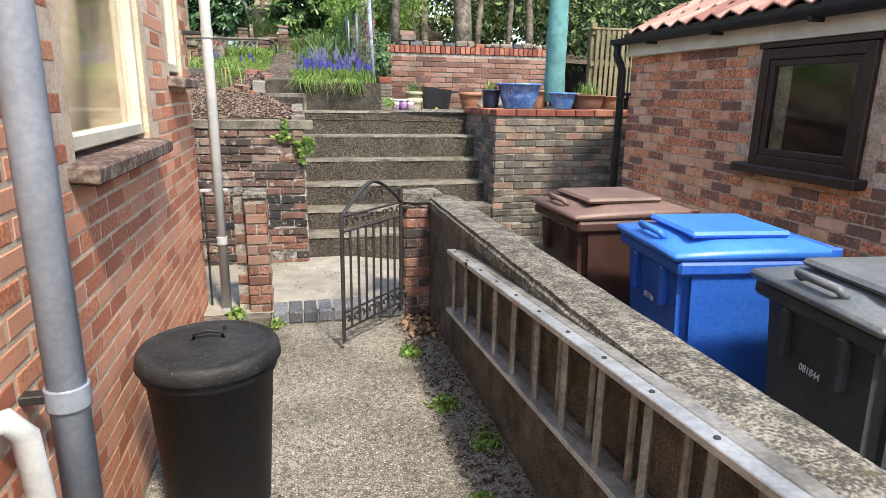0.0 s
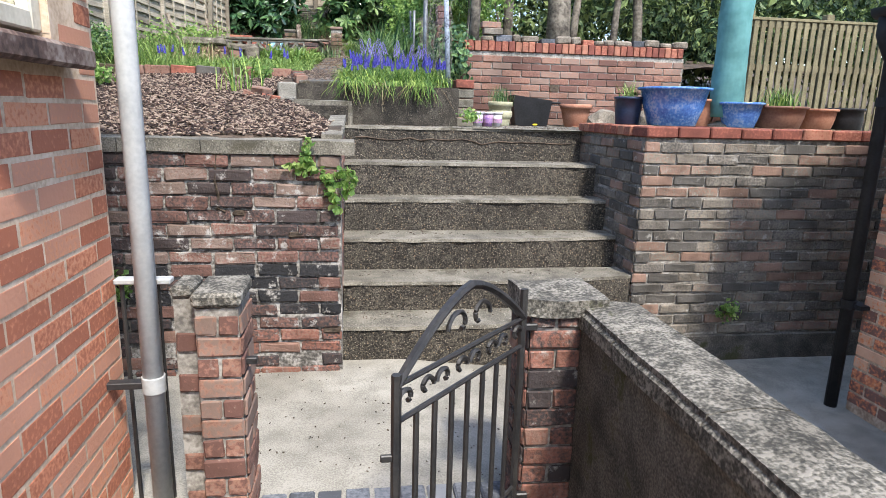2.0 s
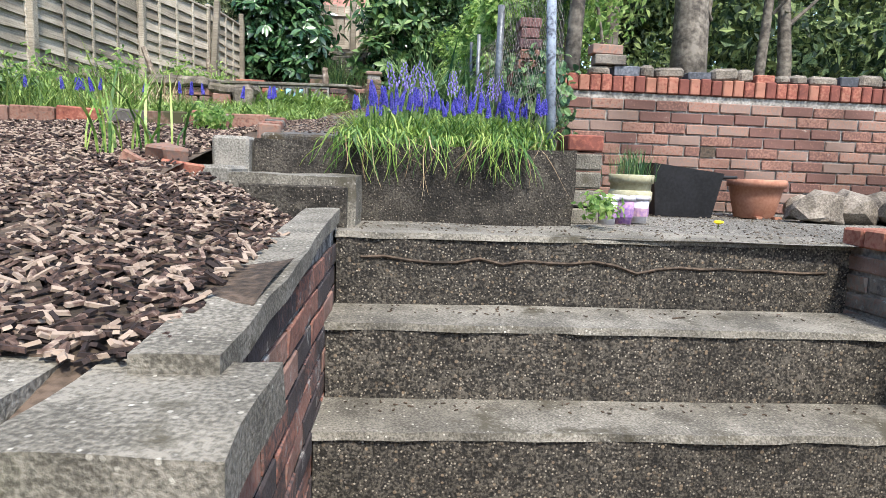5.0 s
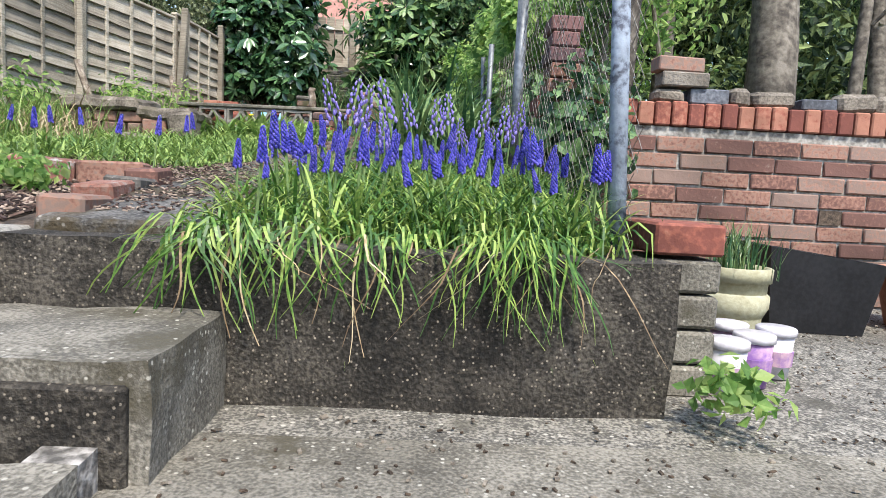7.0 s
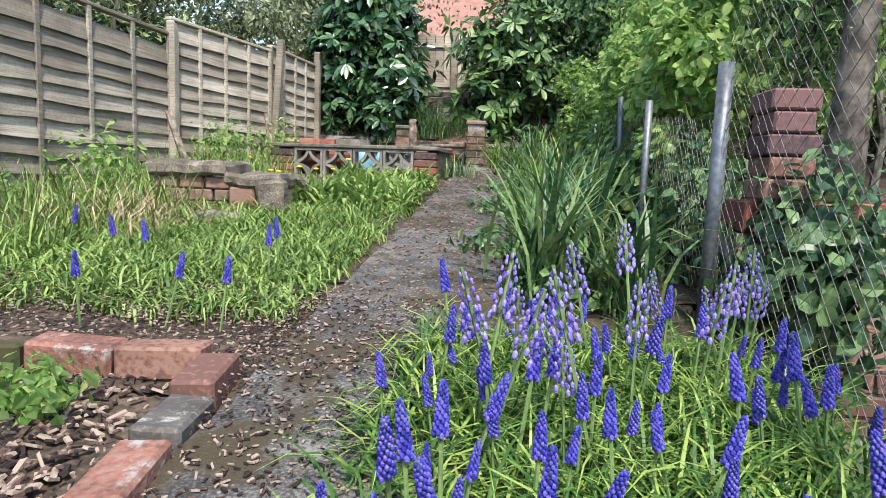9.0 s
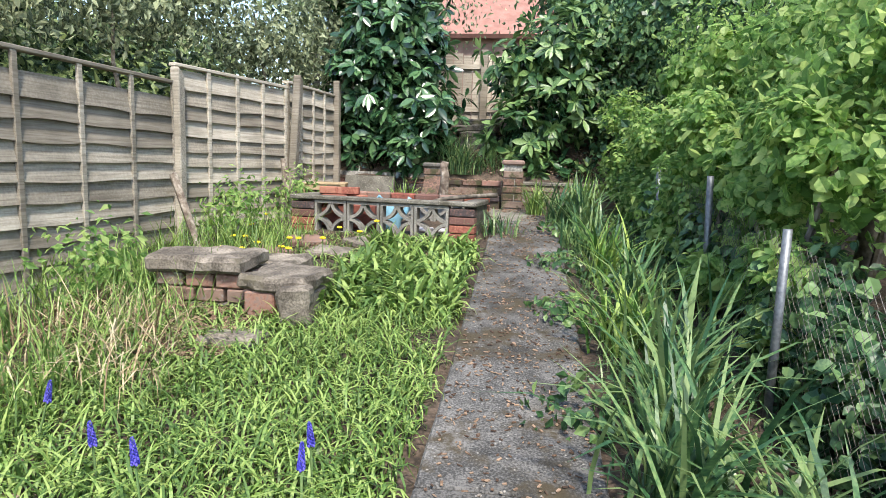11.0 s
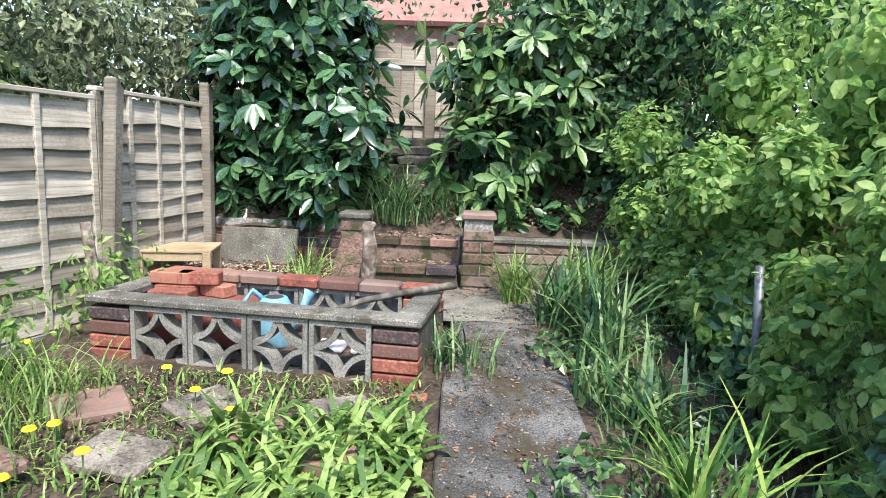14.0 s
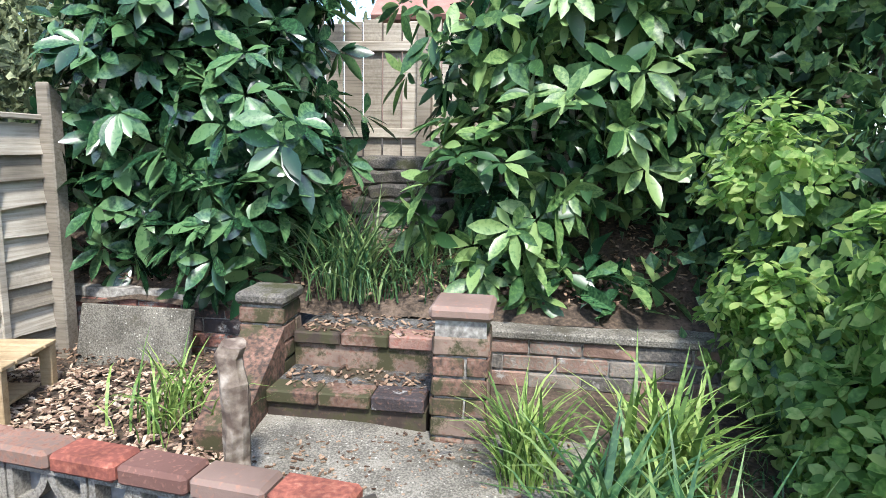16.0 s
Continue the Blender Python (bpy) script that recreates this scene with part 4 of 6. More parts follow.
# ---- wheeled bins ----
def wheelie(at, turn, body_mat, lid_mat, label, bars):
    t = thing("wheelie_bin", label, "wheeled bin", "wheeled bins by the outbuilding", at=at, turn=turn)
    bm = bmesh.new()
    lo, hi = [], []
    for z, wx, y0, y1, ring in ((0.03, 0.235, -0.26, 0.22, lo), (0.93, 0.28, -0.34, 0.30, hi)):
        for x, y in ((-wx, y0), (wx, y0), (wx, y1), (-wx, y1)):
            ring.append(bm.verts.new((x, y, z)))
    for k in range(4):
        bm.faces.new((lo[k], lo[(k + 1) % 4], hi[(k + 1) % 4], hi[k]))
    bm.faces.new(lo[::-1])
    bm.faces.new(hi)
    bmesh.ops.bevel(bm, geom=[e for e in bm.edges if abs(e.verts[0].co.z - e.verts[1].co.z) > 0.5], offset=0.04, segments=3, affect="EDGES")
    part("body", bm, body_mat, t, smooth=False)
    part("rim", box(-0.298, 0.298, -0.365, 0.325, 0.90, 0.955, bevel=0.012), body_mat, t)
    for x in (-0.13, 0.13):
        part("rib", box(x - 0.02, x + 0.02, -0.36, -0.31, 0.74, 0.90, bevel=0.01), body_mat, t)
    bm = box(-0.30, 0.30, -0.395, 0.30, 0.957, 0.985, bevel=0.012)
    bmesh.ops.subdivide_edges(bm, edges=bm.edges[:], cuts=2, use_grid_fill=True)
    for v in bm.verts:
        if v.co.z > 0.97:
            v.co.z += 0.05 * max(0, 1 - (v.co.x / 0.31) ** 2) * max(0, 1 - ((v.co.y + 0.05) / 0.36) ** 2) + 0.02 * (v.co.y + 0.4)
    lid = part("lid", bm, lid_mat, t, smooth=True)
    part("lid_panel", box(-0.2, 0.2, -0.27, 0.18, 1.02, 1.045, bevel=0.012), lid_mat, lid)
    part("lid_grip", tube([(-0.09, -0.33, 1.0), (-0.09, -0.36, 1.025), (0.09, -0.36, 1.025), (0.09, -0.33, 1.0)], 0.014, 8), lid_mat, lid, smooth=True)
    part("handle", tube([(-0.24, 0.37, 0.97), (0.24, 0.37, 0.97)], 0.017, 10), body_mat, t, smooth=True)
    for x in (-0.24, 0.24):
        part("handle_arm", box(x - 0.018, x + 0.018, 0.28, 0.38, 0.945, 0.99, bevel=0.006), body_mat, t)
        wh = part("wheel", tube([(x * 1.05 - 0.02, 0.25, 0.10), (x * 1.05 + 0.02, 0.25, 0.10)], 0.10, 20), BLACKPLASTIC, t)
    cu = bpy.data.curves.new("number", "FONT")
    cu.body, cu.size, cu.extrude = bars, 0.032, 0.001
    cu.align_x = "CENTER"
    tx = new("number", cu)
    cu.materials.append(PRINT)
    tx.parent = t
    tx.matrix_basis = pose(0.0, -0.334, 0.73, 86, 0, 0)
    t.scale = (1.02, 0.98, 1.11)
    return t


wheelie((1.70, 2.78, yard_z(1.6)), -90, BROWNBIN, BROWNLID, "brown garden waste wheeled bin with paler lid", "")
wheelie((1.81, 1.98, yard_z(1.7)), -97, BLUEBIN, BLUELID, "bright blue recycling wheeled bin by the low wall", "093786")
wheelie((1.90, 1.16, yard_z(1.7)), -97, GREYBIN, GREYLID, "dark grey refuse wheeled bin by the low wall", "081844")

# ---- retaining walls and steps ----
wall_left = structure(link("wall_retaining", box(-3.2, 0.035, 5.412, 5.62, -0.1, 1.335), MORTAR_OLD), "crumbling dark brick retaining wall with concrete coping", "wall")
bm = box(-0.055, 0.023, 5.62, 7.09, -0.1, 1.40)
for v in bm.verts:
    if v.co.z > 1:
        v.co.z += 0.105 * (v.co.y - 5.62) / 1.38
part("wall_core", bm, MORTAR_OLD, wall_left)
brickwork(wall_left, face_m(0.023, 5.43, 0.06, 90), 1.62, 1.34, OLD, 7, depth=0.008, most=60, order=lambda x, z: -z)
x0 = -3.2
r = random.Random(8)
for x1 in (-2.6, -2.05, -1.5, -1.08, -0.67, -0.17, -0.13, 0.115):
    if x1 != -0.13:
        bm = box(x0, x1 - 0.006, 5.385, 5.66, 1.335, 1.405)
        bmesh.ops.subdivide_edges(bm, edges=bm.edges[:], cuts=3, use_grid_fill=True)
        for v in bm.verts:
            v.co += 0.007 * noise.noise_vector(v.co * 7)
        part("coping_stone", bm, TREAD, wall_left)
    x0 = x1
bm = box(-0.075, 0.042, 5.60, 7.0, 1.385, 1.43)
bmesh.ops.subdivide_edges(bm, edges=[e for e in bm.edges if e.calc_length() > 0.1], cuts=9, use_grid_fill=True)
for v in bm.verts:
    v.co.z += (v.co.y - 5.6) * 0.068
    v.co += 0.009 * noise.noise_vector(v.co * 6)
part("coping_slab", bm, TREAD, wall_left, "long tilted grey stone slab")

zig = [(-0.60, 1.335), (-0.61, 1.26), (-0.615, 1.18), (-0.60, 1.10), (-0.605, 1.04), (-0.57, 1.025)]
# Dark tube on the wall face, painting the shade inside the crack.
part("crack_shade", tube([(x, 5.398, z) for x, z in zig], 0.007, 5), SOIL, wall_left)
# Dark lumps on the face give the shade of missing mortar; nothing is recessed.
for x, z, w_ in ((-0.50, 1.02, 0.06), (-0.20, 0.90, 0.09), (-0.02, 0.35, 0.10), (-0.66, 1.335, 0.16)):
    bm = box(x - w_ / 2, x + w_ / 2, 5.394, 5.42, z - 0.022, z + 0.012, bevel=0.008)
    for v in bm.verts:
        v.co += 0.01 * noise.noise_vector(v.co * 30)
    part("cavity", bm, SOIL, wall_left, "dark patch painting the shade where mortar is missing")
steps = thing("garden_steps", "six dark exposed aggregate concrete steps", "steps")
steps["kind"] = "structure"


def nose_bow(i, x):
    """The lower steps curve back towards the wall at one end; the top one lies a little askew."""
    return (0.21, 0.09, 0.07, 0, 0, 0)[i] * max(0, (x - 0.75) / 1.2) ** 2 + (0.03 if i < 3 else 0) * max(0, 1 - x / 0.5) + (0.05 * (x - 0.1) - 0.02 if i == 5 else 0)


NOSE = [(5.51, 0.31), (5.82, 0.50), (6.14, 0.715), (6.45, 0.945), (6.70, 1.19), (6.99, 1.449)]
for i, (y, z) in enumerate(NOSE):
    zb = -0.2 if i == 0 else NOSE[i - 1][1] - 0.02
    ye = NOSE[i + 1][0] + 0.02 if i < 5 else 7.3
    bm = box(0.035, 2.0, y + 0.012, ye, zb, z - 0.022)
    bmesh.ops.subdivide_edges(bm, edges=[e for e in bm.edges if abs(e.verts[0].co.x - e.verts[1].co.x) > 0.5], cuts=40)
    for v in bm.verts:
        if v.co.y < y + 0.02:
            v.co.y += nose_bow(i, v.co.x) + 0.006 * noise.noise(Vector((v.co.x * 8, i, v.co.z * 8)))
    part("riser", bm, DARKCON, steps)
    bm = box(0.03, 2.0, y, ye, z - 0.022, z)
    bmesh.ops.subdivide_edges(bm, edges=[e for e in bm.edges if abs(e.verts[0].co.x - e.verts[1].co.x) > 0.5], cuts=40)
    for v in bm.verts:
        if v.co.y < y + 0.01:
            v.co.y += nose_bow(i, v.co.x) + 0.012 * noise.noise(Vector((v.co.x * 9, i, v.co.z * 20))) + (0.004 if v.co.z < z - 0.01 else 0.010)
            v.co.z += 0.004 * noise.noise(Vector((v.co.x * 7, i * 3, 1)))
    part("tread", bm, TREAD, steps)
# Thin dark tube along the riser stands for the shade in its crack.
crack_shade = tube([(0.12 + 0.085 * i, 7.0 + 0.05 * (0.02 + 0.085 * i) - 0.02, 1.36 + 0.035 * noise.noise((i * 0.45, 3, 0)) - 0.03 * i / 20 + 0.012 * noise.noise((i * 1.7, 8, 0))) for i in range(22)], 0.006, 5)
part("crack_shade", crack_shade, SOIL, steps)

wall_right = structure(link("wall_retaining_right", box(2.012, 6.0, 5.912, 6.13, -0.3, 1.44), MORTAR_DARK), "weathered grey brick retaining wall with red brick coping", "wall")
part("wall_core", box(2.012, 2.23, 6.13, 7.25, -0.1, 1.44), MORTAR_DARK, wall_right)
part("plinth", box(2.0, 4.8, 5.885, 5.92, -0.3, 0.06, bevel=0.01), MOSSWALL, wall_right)
for i in range(9):
    part("coping_brick", box(2.0 + i * 0.225, 2.215 + i * 0.225, 5.885, 6.11, 1.442, 1.512 + 0.003 * (i % 3), bevel=0.008), COPING[0], wall_right)
for i in range(9):
    part("coping_brick", box(1.985, 2.205, 6.115 + i * 0.112, 6.22 + i * 0.112, 1.442, 1.512 + 0.003 * (i % 2), bevel=0.008), COPING[0], wall_right)

# ---- concrete planter, left step, corner pier ----
pl = thing("planter_wall", "dark concrete raised bed wall with trailing leaves", "planter")
pl["kind"] = "structure"
bm = box(-0.365, 1.0, 7.45, 7.58, 1.40, 1.775)
bmesh.ops.subdivide_edges(bm, edges=bm.edges[:], cuts=12, use_grid_fill=True)
for v in bm.verts:
    v.co += 0.008 * noise.noise_vector(v.co * 6)
part("front", bm, RAWCON, pl)
part("end", box(0.86, 1.0, 7.58, 8.5, 1.40, 1.77, bevel=0.008), RAWCON, pl)
part("side_block", box(-0.52, -0.372, 7.40, 7.6, 1.40, 1.78, bevel=0.012), CONCRETE, pl, "pale concrete block")
part("side_block", box(-0.52, -0.372, 7.14, 7.392, 1.40, 1.66, bevel=0.012), CONCRETE, pl)
bm = box(-0.365, 0.088, 7.10, 7.445, 1.40, 1.637)
bmesh.ops.subdivide_edges(bm, edges=bm.edges[:], cuts=7, use_grid_fill=True)
for v in bm.verts:
    v.co += 0.009 * noise.noise_vector(v.co * 7)
low_step = structure(link("low_step", bm, TREAD), "rough concrete step up to the garden path", "step")
part("riser", box(-0.33, 0.06, 7.088, 7.12, 1.44, 1.60, bevel=0.006), RAWCON, low_step)
pier = thing("corner_pier", "small concrete brick pier with a red brick cap", "pillar")
pier["kind"] = "structure"
for i in range(4):
    part("brick", box(1.012 + 0.004 * (i % 2), 1.165, 7.60, 7.80, 1.446 + i * 0.083, 1.522 + i * 0.083, bevel=0.008), TREAD, pier)
part("cap_brick", box(1.002, 1.165, 7.595, 7.81, 1.782, 1.855, bevel=0.006), COPING[0], pier, "bright red brick")

# ---- brick wall behind the terrace ----
wall_back = structure(link("wall_terrace", box(0.95, 3.9, 9.012, 9.2, 1.3, 2.24), MORTAR_DARK), "pale red brick garden wall with loose stones on top", "wall")
for i in range(38):
    part("soldier_brick", box(0.96 + i * 0.077, 1.028 + i * 0.077, 8.992, 9.2, 2.243, 2.345 + 0.004 * (i % 3), bevel=0.006), COPING[0], wall_back)
# Dark plate before the wall core, its colour giving the vent's inner shade.
part("vent_shade", box(2.305, 2.41, 8.998, 9.006, 1.83, 1.896), SOIL, wall_back)
part("half_brick", box(2.195, 2.30, 9.0, 9.02, 1.83, 1.895, bevel=0.005), PINK[0], wall_back)
r = random.Random(21)
x = 1.5
kinds = ((STONE, "pale loose stone on the brick wall", "stone"), (COPING[0], "loose red brick on the brick wall", "brick"), (BLUEBRICK[0], "loose blue brick on the brick wall", "brick"))
while x < 3.85:
    mat_, lab, cat = r.choice((kinds[0], kinds[0], kinds[1], kinds[2]))
    w_, h_ = r.uniform(0.09, 0.2), r.uniform(0.05, 0.09)
    bm = box(0, w_, 0, 0.13, 0, h_, bevel=0.018 if cat == "stone" else 0.006)
    for v in bm.verts:
        v.co += 0.012 * noise.noise_vector(v.co * 9 + Vector((x, 0, 0))) * (1 if cat == "stone" else 0.2)
    ob = link("loose_" + cat, bm, mat_)
    ob.matrix_world = pose(x, 9.02, 2.349, 0, 0, r.uniform(-12, 12))
    tagged(ob, lab, cat, "loose pieces on the wall")
    x += w_ + r.uniform(0.01, 0.03)
for i in range(2):
    ob = link("loose_brick", box(0, 0.215, 0, 0.10, 0, 0.065, bevel=0.006), PINK[0] if i else GREY[0])
    ob.matrix_world = pose(1.52 - 0.02 * i, 9.0, 2.42 + 0.067 * i, 0, 0, 4 * i)
    tagged(ob, "stacked loose brick on the wall end", "brick", "loose pieces on the wall")
stack = thing("brick_stack", "stack of dark purple bricks on the wall end", "brick stack")
for i in range(5):
    ob = part("brick", box(0.99 + 0.01 * (i % 2), 1.12 + 0.012 * (i % 3), 8.94, 9.12, 2.35 + i * 0.067, 2.412 + i * 0.067, bevel=0.006), PURPLEB[0] if i > 1 else PINK[0], stack)

# ---- posts and netting ----
def post(x, y, z0, z1, rad, mat, label, lean=(0, 0)):
    t = tagged(link("fence_post", tube([(x, y, z0), (x + lean[0] / 2, y + lean[1] / 2, (z0 + z1) / 2), (x + lean[0], y + lean[1], z1)], rad, 10), mat, smooth=True), label, "post", "posts of the netting")
    return t


post(0.95, 7.70, 1.72, 2.86, 0.023, POSTPAINT, "thick blue-grey post with peeling paint", (-0.05, 0.05))
post(0.87, 9.0, 1.9, 2.76, 0.024, GALV, "galvanised steel fence post in the ivy")
post(0.83, 9.9, 2.0, 2.76, 0.016, GALV, "thin steel fence post in the ivy")
post(0.915, 11.06, 2.1, 2.93, 0.018, GALV, "galvanised steel fence post beside the path", (-0.03, 0))
post(0.93, 12.35, 2.2, 2.975, 0.018, GALV, "leaning steel fence post beside the path", (-0.05, 0))
for k, (ya, yb, xa, xb, za, zb, hh) in enumerate(((7.66, 9.0, 0.965, 0.88, 1.80, 1.98, 0.98), (9.0, 12.35, 0.90, 0.93, 1.98, 2.36, 0.62))):
    verts, faces = [], []

    def strand(p, q):
        p, q = Vector(p), Vector(q)
        n0 = len(verts)
        for c in (p, q):
            verts.extend((c + Vector((0.0009, 0, 0)), c + Vector((-0.0009, 0.0009, 0)), c + Vector((-0.0009, -0.0009, 0))))
        for i in range(3):
            faces.append((n0 + i, n0 + (i + 1) % 3, n0 + 3 + (i + 1) % 3, n0 + 3 + i))

    cell = 0.055
    cols, rows_ = int((yb - ya) / cell), int(hh / cell)
    for i in range(cols):
        for j in range(rows_):
            for d_ in (0, 1):
                f0, f1 = (i + d_) / cols, (i + 1 - d_) / cols
                sag = 0.02 * noise.noise((i * 0.4, j * 0.4, k))
                strand((xa + (xb - xa) * f0 + sag, ya + (yb - ya) * f0, za + (zb - za) * f0 + j * cell), (xa + (xb - xa) * f1 + sag, ya + (yb - ya) * f1, za + (zb - za) * f1 + (j + 1) * cell))
    tagged(from_lists("wire_netting", verts, faces, WIRE), "rusty diamond wire netting between the posts", "netting", kind="stuff")

# ---- left fence ----
def fence_panel(a, b, zb, h, seed, board=True):
    a, b = Vector((*a, zb)), Vector((*b, zb))
    t = thing("garden_fence", "weathered grey lapped wooden fence panel", "fence", "panels of the side fence", at=tuple(a), turn=math.degrees(math.atan2(b.y - a.y, b.x - a.x)))
    ln = (b - a).length
    r = random.Random(seed)
    n = int(h / 0.115)
    for i in range(n):
        bm = box(0, ln, -0.018, -0.004, i * 0.115, i * 0.115 + 0.14)
        bmesh.ops.subdivide_edges(bm, edges=[e for e in bm.edges if abs(e.verts[0].co.x - e.verts[1].co.x) > 0.3], cuts=14)
        for v in bm.verts:
            if v.co.z < i * 0.115 + 0.05:
                v.co.y -= 0.03
                v.co.z += 0.022 * noise.noise((v.co.x * 2.5, i * 3.1, seed))
        part("slat", bm, FENCE[0], t)
    for i in range(5):
        x = ln * (i + 0.06) / 4.12
        part("batten", box(x - 0.018, x + 0.018, -0.052, -0.03, 0, h + 0.02, bevel=0.003), FENCE[0], t)
    part("capping", box(0, ln, -0.055, 0.01, h + 0.02, h + 0.045, bevel=0.004), FENCE[0], t)
    if board:
        part("gravel_board", box(0, ln, -0.05, 0.0, -0.30, -0.01, bevel=0.006), CONCRETE, t, "pale concrete gravel board")
    return t


def fence_post(x, y, z0, z1, lean=0.0):
    bm = box(-0.035, 0.035, -0.04, 0.04, 0, z1 - z0, bevel=0.008)
    for v in bm.verts:
        v.co.x += lean * v.co.z
        if v.co.z > 0.5 and v.co.y > 0:
            v.co.z -= 0.05
    ob = link("wooden_post", bm, FENCE[0])
    ob.matrix_world = pose(x, y, z0)
    return tagged(ob, "weathered square wooden fence post", "post", "posts of the side fence")


line = [(-3.1, 4.6, 1.65), (-3.0, 6.45, 1.75), (-2.92, 8.3, 1.95), (-2.82, 10.12, 2.28), (-2.70, 11.92, 2.32), (-2.36, 13.2, 2.45), (-2.25, 14.3, 2.55)]
for i in range(6):
    a, b = line[i], line[i + 1]
    fence_panel((a[0], a[1]), (b[0], b[1]), a[2] + (-0.09 if i == 3 else 0.08 if i == 4 else 0), 1.25 if i < 4 else 1.17, 70 + i, True)
    fence_post(b[0] + 0.06, b[1], b[2] - 0.25, b[2] + 1.26, 0.0 if i != 4 else 0.06)
for (x, y, z0, z1, l) in ((-2.28, 11.6, 2.2, 2.82, -0.35), (-2.2, 13.0, 2.3, 2.95, -0.12)):
    bm = tube([(x, y, z0), (x + l * (z1 - z0), y, z1)], 0.028, 7)
    tagged(link("stake", bm, DEADWOOD), "leaning broken wooden stake by the fence", "stake")


# ---- pots and loose things on the terrace ----
def pot(at, r0, r1, h, mat, label, name="plant_pot", rim=0.02, soil=True, fill=0.85):
    t = thing(name, label, "plant pot", at=at)
    part("body", lathe([(r0 * 0.96, 0), (r0, 0.006), ((r0 + r1) / 2 * 1.03, h * 0.5), (r1 * 0.97, h - rim), (r1 * 1.06, h - rim), (r1 * 1.08, h - 0.004), (r1 * 1.03, h), (r1 * 0.92, h), (r1 * 0.9, h * fill), (r1 * 0.5, h * fill)], 30), mat, t, smooth=True)
    if soil:
        part("soil", lathe([(r1 * 0.88, h * fill), (r1 * 0.86, h * fill + 0.008), (0.001, h * fill + 0.012)], 20), SOIL, t)
    return t


def tuft(x, y, z, n, length, mat, seed, name="grass_tuft", label="tuft of fresh green leaves", spread=0.06, width=0.009, lean=0.6):
    r = random.Random(seed)
    return tagged(blades(name, [(x + r.gauss(0, spread), y + r.gauss(0, spread), z) for _ in range(n)], mat, seed, length, width, lean), label, "plant", kind="stuff")


PZ = 1.515
pot((2.42, 6.38, PZ), 0.17, 0.245, 0.27, BLUEGLAZE, "large blue glazed plant pot on the wall top")
pot((2.13, 6.5, PZ), 0.085, 0.10, 0.20, NAVYPOT, "dark navy plant pot beside the blue pot")
tuft(2.13, 6.5, PZ + 0.17, 60, 0.14, GRASS, 1, spread=0.03)
pot((2.93, 6.34, PZ), 0.11, 0.155, 0.18, BLUEGLAZE, "smaller blue glazed pot under the parasol cover")
pot((2.72, 6.55, PZ), 0.10, 0.13, 0.20, TERRACOTTA, "terracotta pot behind the blue pot")
pot((3.25, 6.34, PZ), 0.145, 0.18, 0.16, BROWNPOT, "broad brown clay bowl on the wall top")
tuft(3.25, 6.34, PZ + 0.14, 120, 0.16, STRAP, 2, spread=0.06)
pot((3.57, 6.36, PZ), 0.11, 0.14, 0.15, TERRACOTTA, "terracotta pot full of pale stones")
pot((3.83, 6.38, PZ), 0.12, 0.125, 0.16, BLACKPLASTIC, "black plastic pot on the wall top")
pot((3.2, 6.75, PZ), 0.2, 0.23, 0.18, TERRACOTTA, "terracotta trough behind the bowls")
um = thing("parasol", "closed garden parasol in a turquoise cover", "parasol", at=(2.86, 6.42, 1.49))
bm = lathe([(0.10, 0.10), (0.118, 0.2), (0.112, 0.5), (0.118, 0.8), (0.105, 1.2), (0.09, 1.6), (0.03, 1.75)], 26)
bmesh.ops.subdivide_edges(bm, edges=bm.edges[:], cuts=2, use_grid_fill=True)
for v in bm.verts:
    v.co += 0.014 * noise.noise_vector(v.co * 7)
part("cover", bm, TURQ, um, "crumpled turquoise cloth", smooth=True)
part("pole", tube([(0, 0, 0.0), (0, 0, 0.2)], 0.02, 10), GALV, um)
part("base", lathe([(0.11, 0.0), (0.11, 0.04), (0.04, 0.07)], 20), CONCRETE, um)

# trellis fence behind the pots
tr = thing("trellis_fence", "greenish slatted wooden fence behind the terrace", "fence")
for i in range(26):
    part("slat", box(4.36 + i * 0.085, 4.415 + i * 0.085, 8.45, 8.47, 1.45, 2.62, bevel=0.004), LATTICE, tr)
for z in (1.6, 2.1, 2.55):
    part("rail", box(4.3, 6.6, 8.47, 8.51, z, z + 0.07, bevel=0.004), LATTICE, tr)
for x in (4.3, 5.25, 6.2):
    part("post", box(x, x + 0.09, 8.5, 8.59, 1.45, 2.72, bevel=0.006), LATTICE, tr)
part("capping", box(4.28, 6.6, 8.44, 8.53, 2.62, 2.65, bevel=0.004), LATTICE, tr)

bk = thing("storage_bucket", "black plastic square bucket on the terrace", "bucket", at=(1.95, 8.55, 1.447), turn=-6)
bm = bmesh.new()
ring = [[bm.verts.new((sx * w_, sy * w_, z)) for sx, sy in ((-1, -1), (1, -1), (1, 1), (-1, 1))] for w_, z in ((0.165, 0), (0.205, 0.29), (0.19, 0.29), (0.155, 0.02))]
for a, c in zip(ring, ring[1:]):
    for k in range(4):
        bm.faces.new((a[k], a[(k + 1) % 4], c[(k + 1) % 4], c[k]))
bm.faces.new(ring[0][::-1])
bm.faces.new(ring[-1])
for v in bm.verts:
    if v.co.z > 0.2:
        v.co.z += -0.12 * (v.co.x)
part("body", bm, BLACKPLASTIC, bk)
part("lip", box(0.19, 0.30, -0.17, 0.17, 0.235, 0.255, bevel=0.006), BLACKPLASTIC, bk)
pot((2.47, 8.56, 1.447), 0.115, 0.16, 0.24, TERRACOTTA, "terracotta plant pot with a heavy rim on the terrace", rim=0.05)
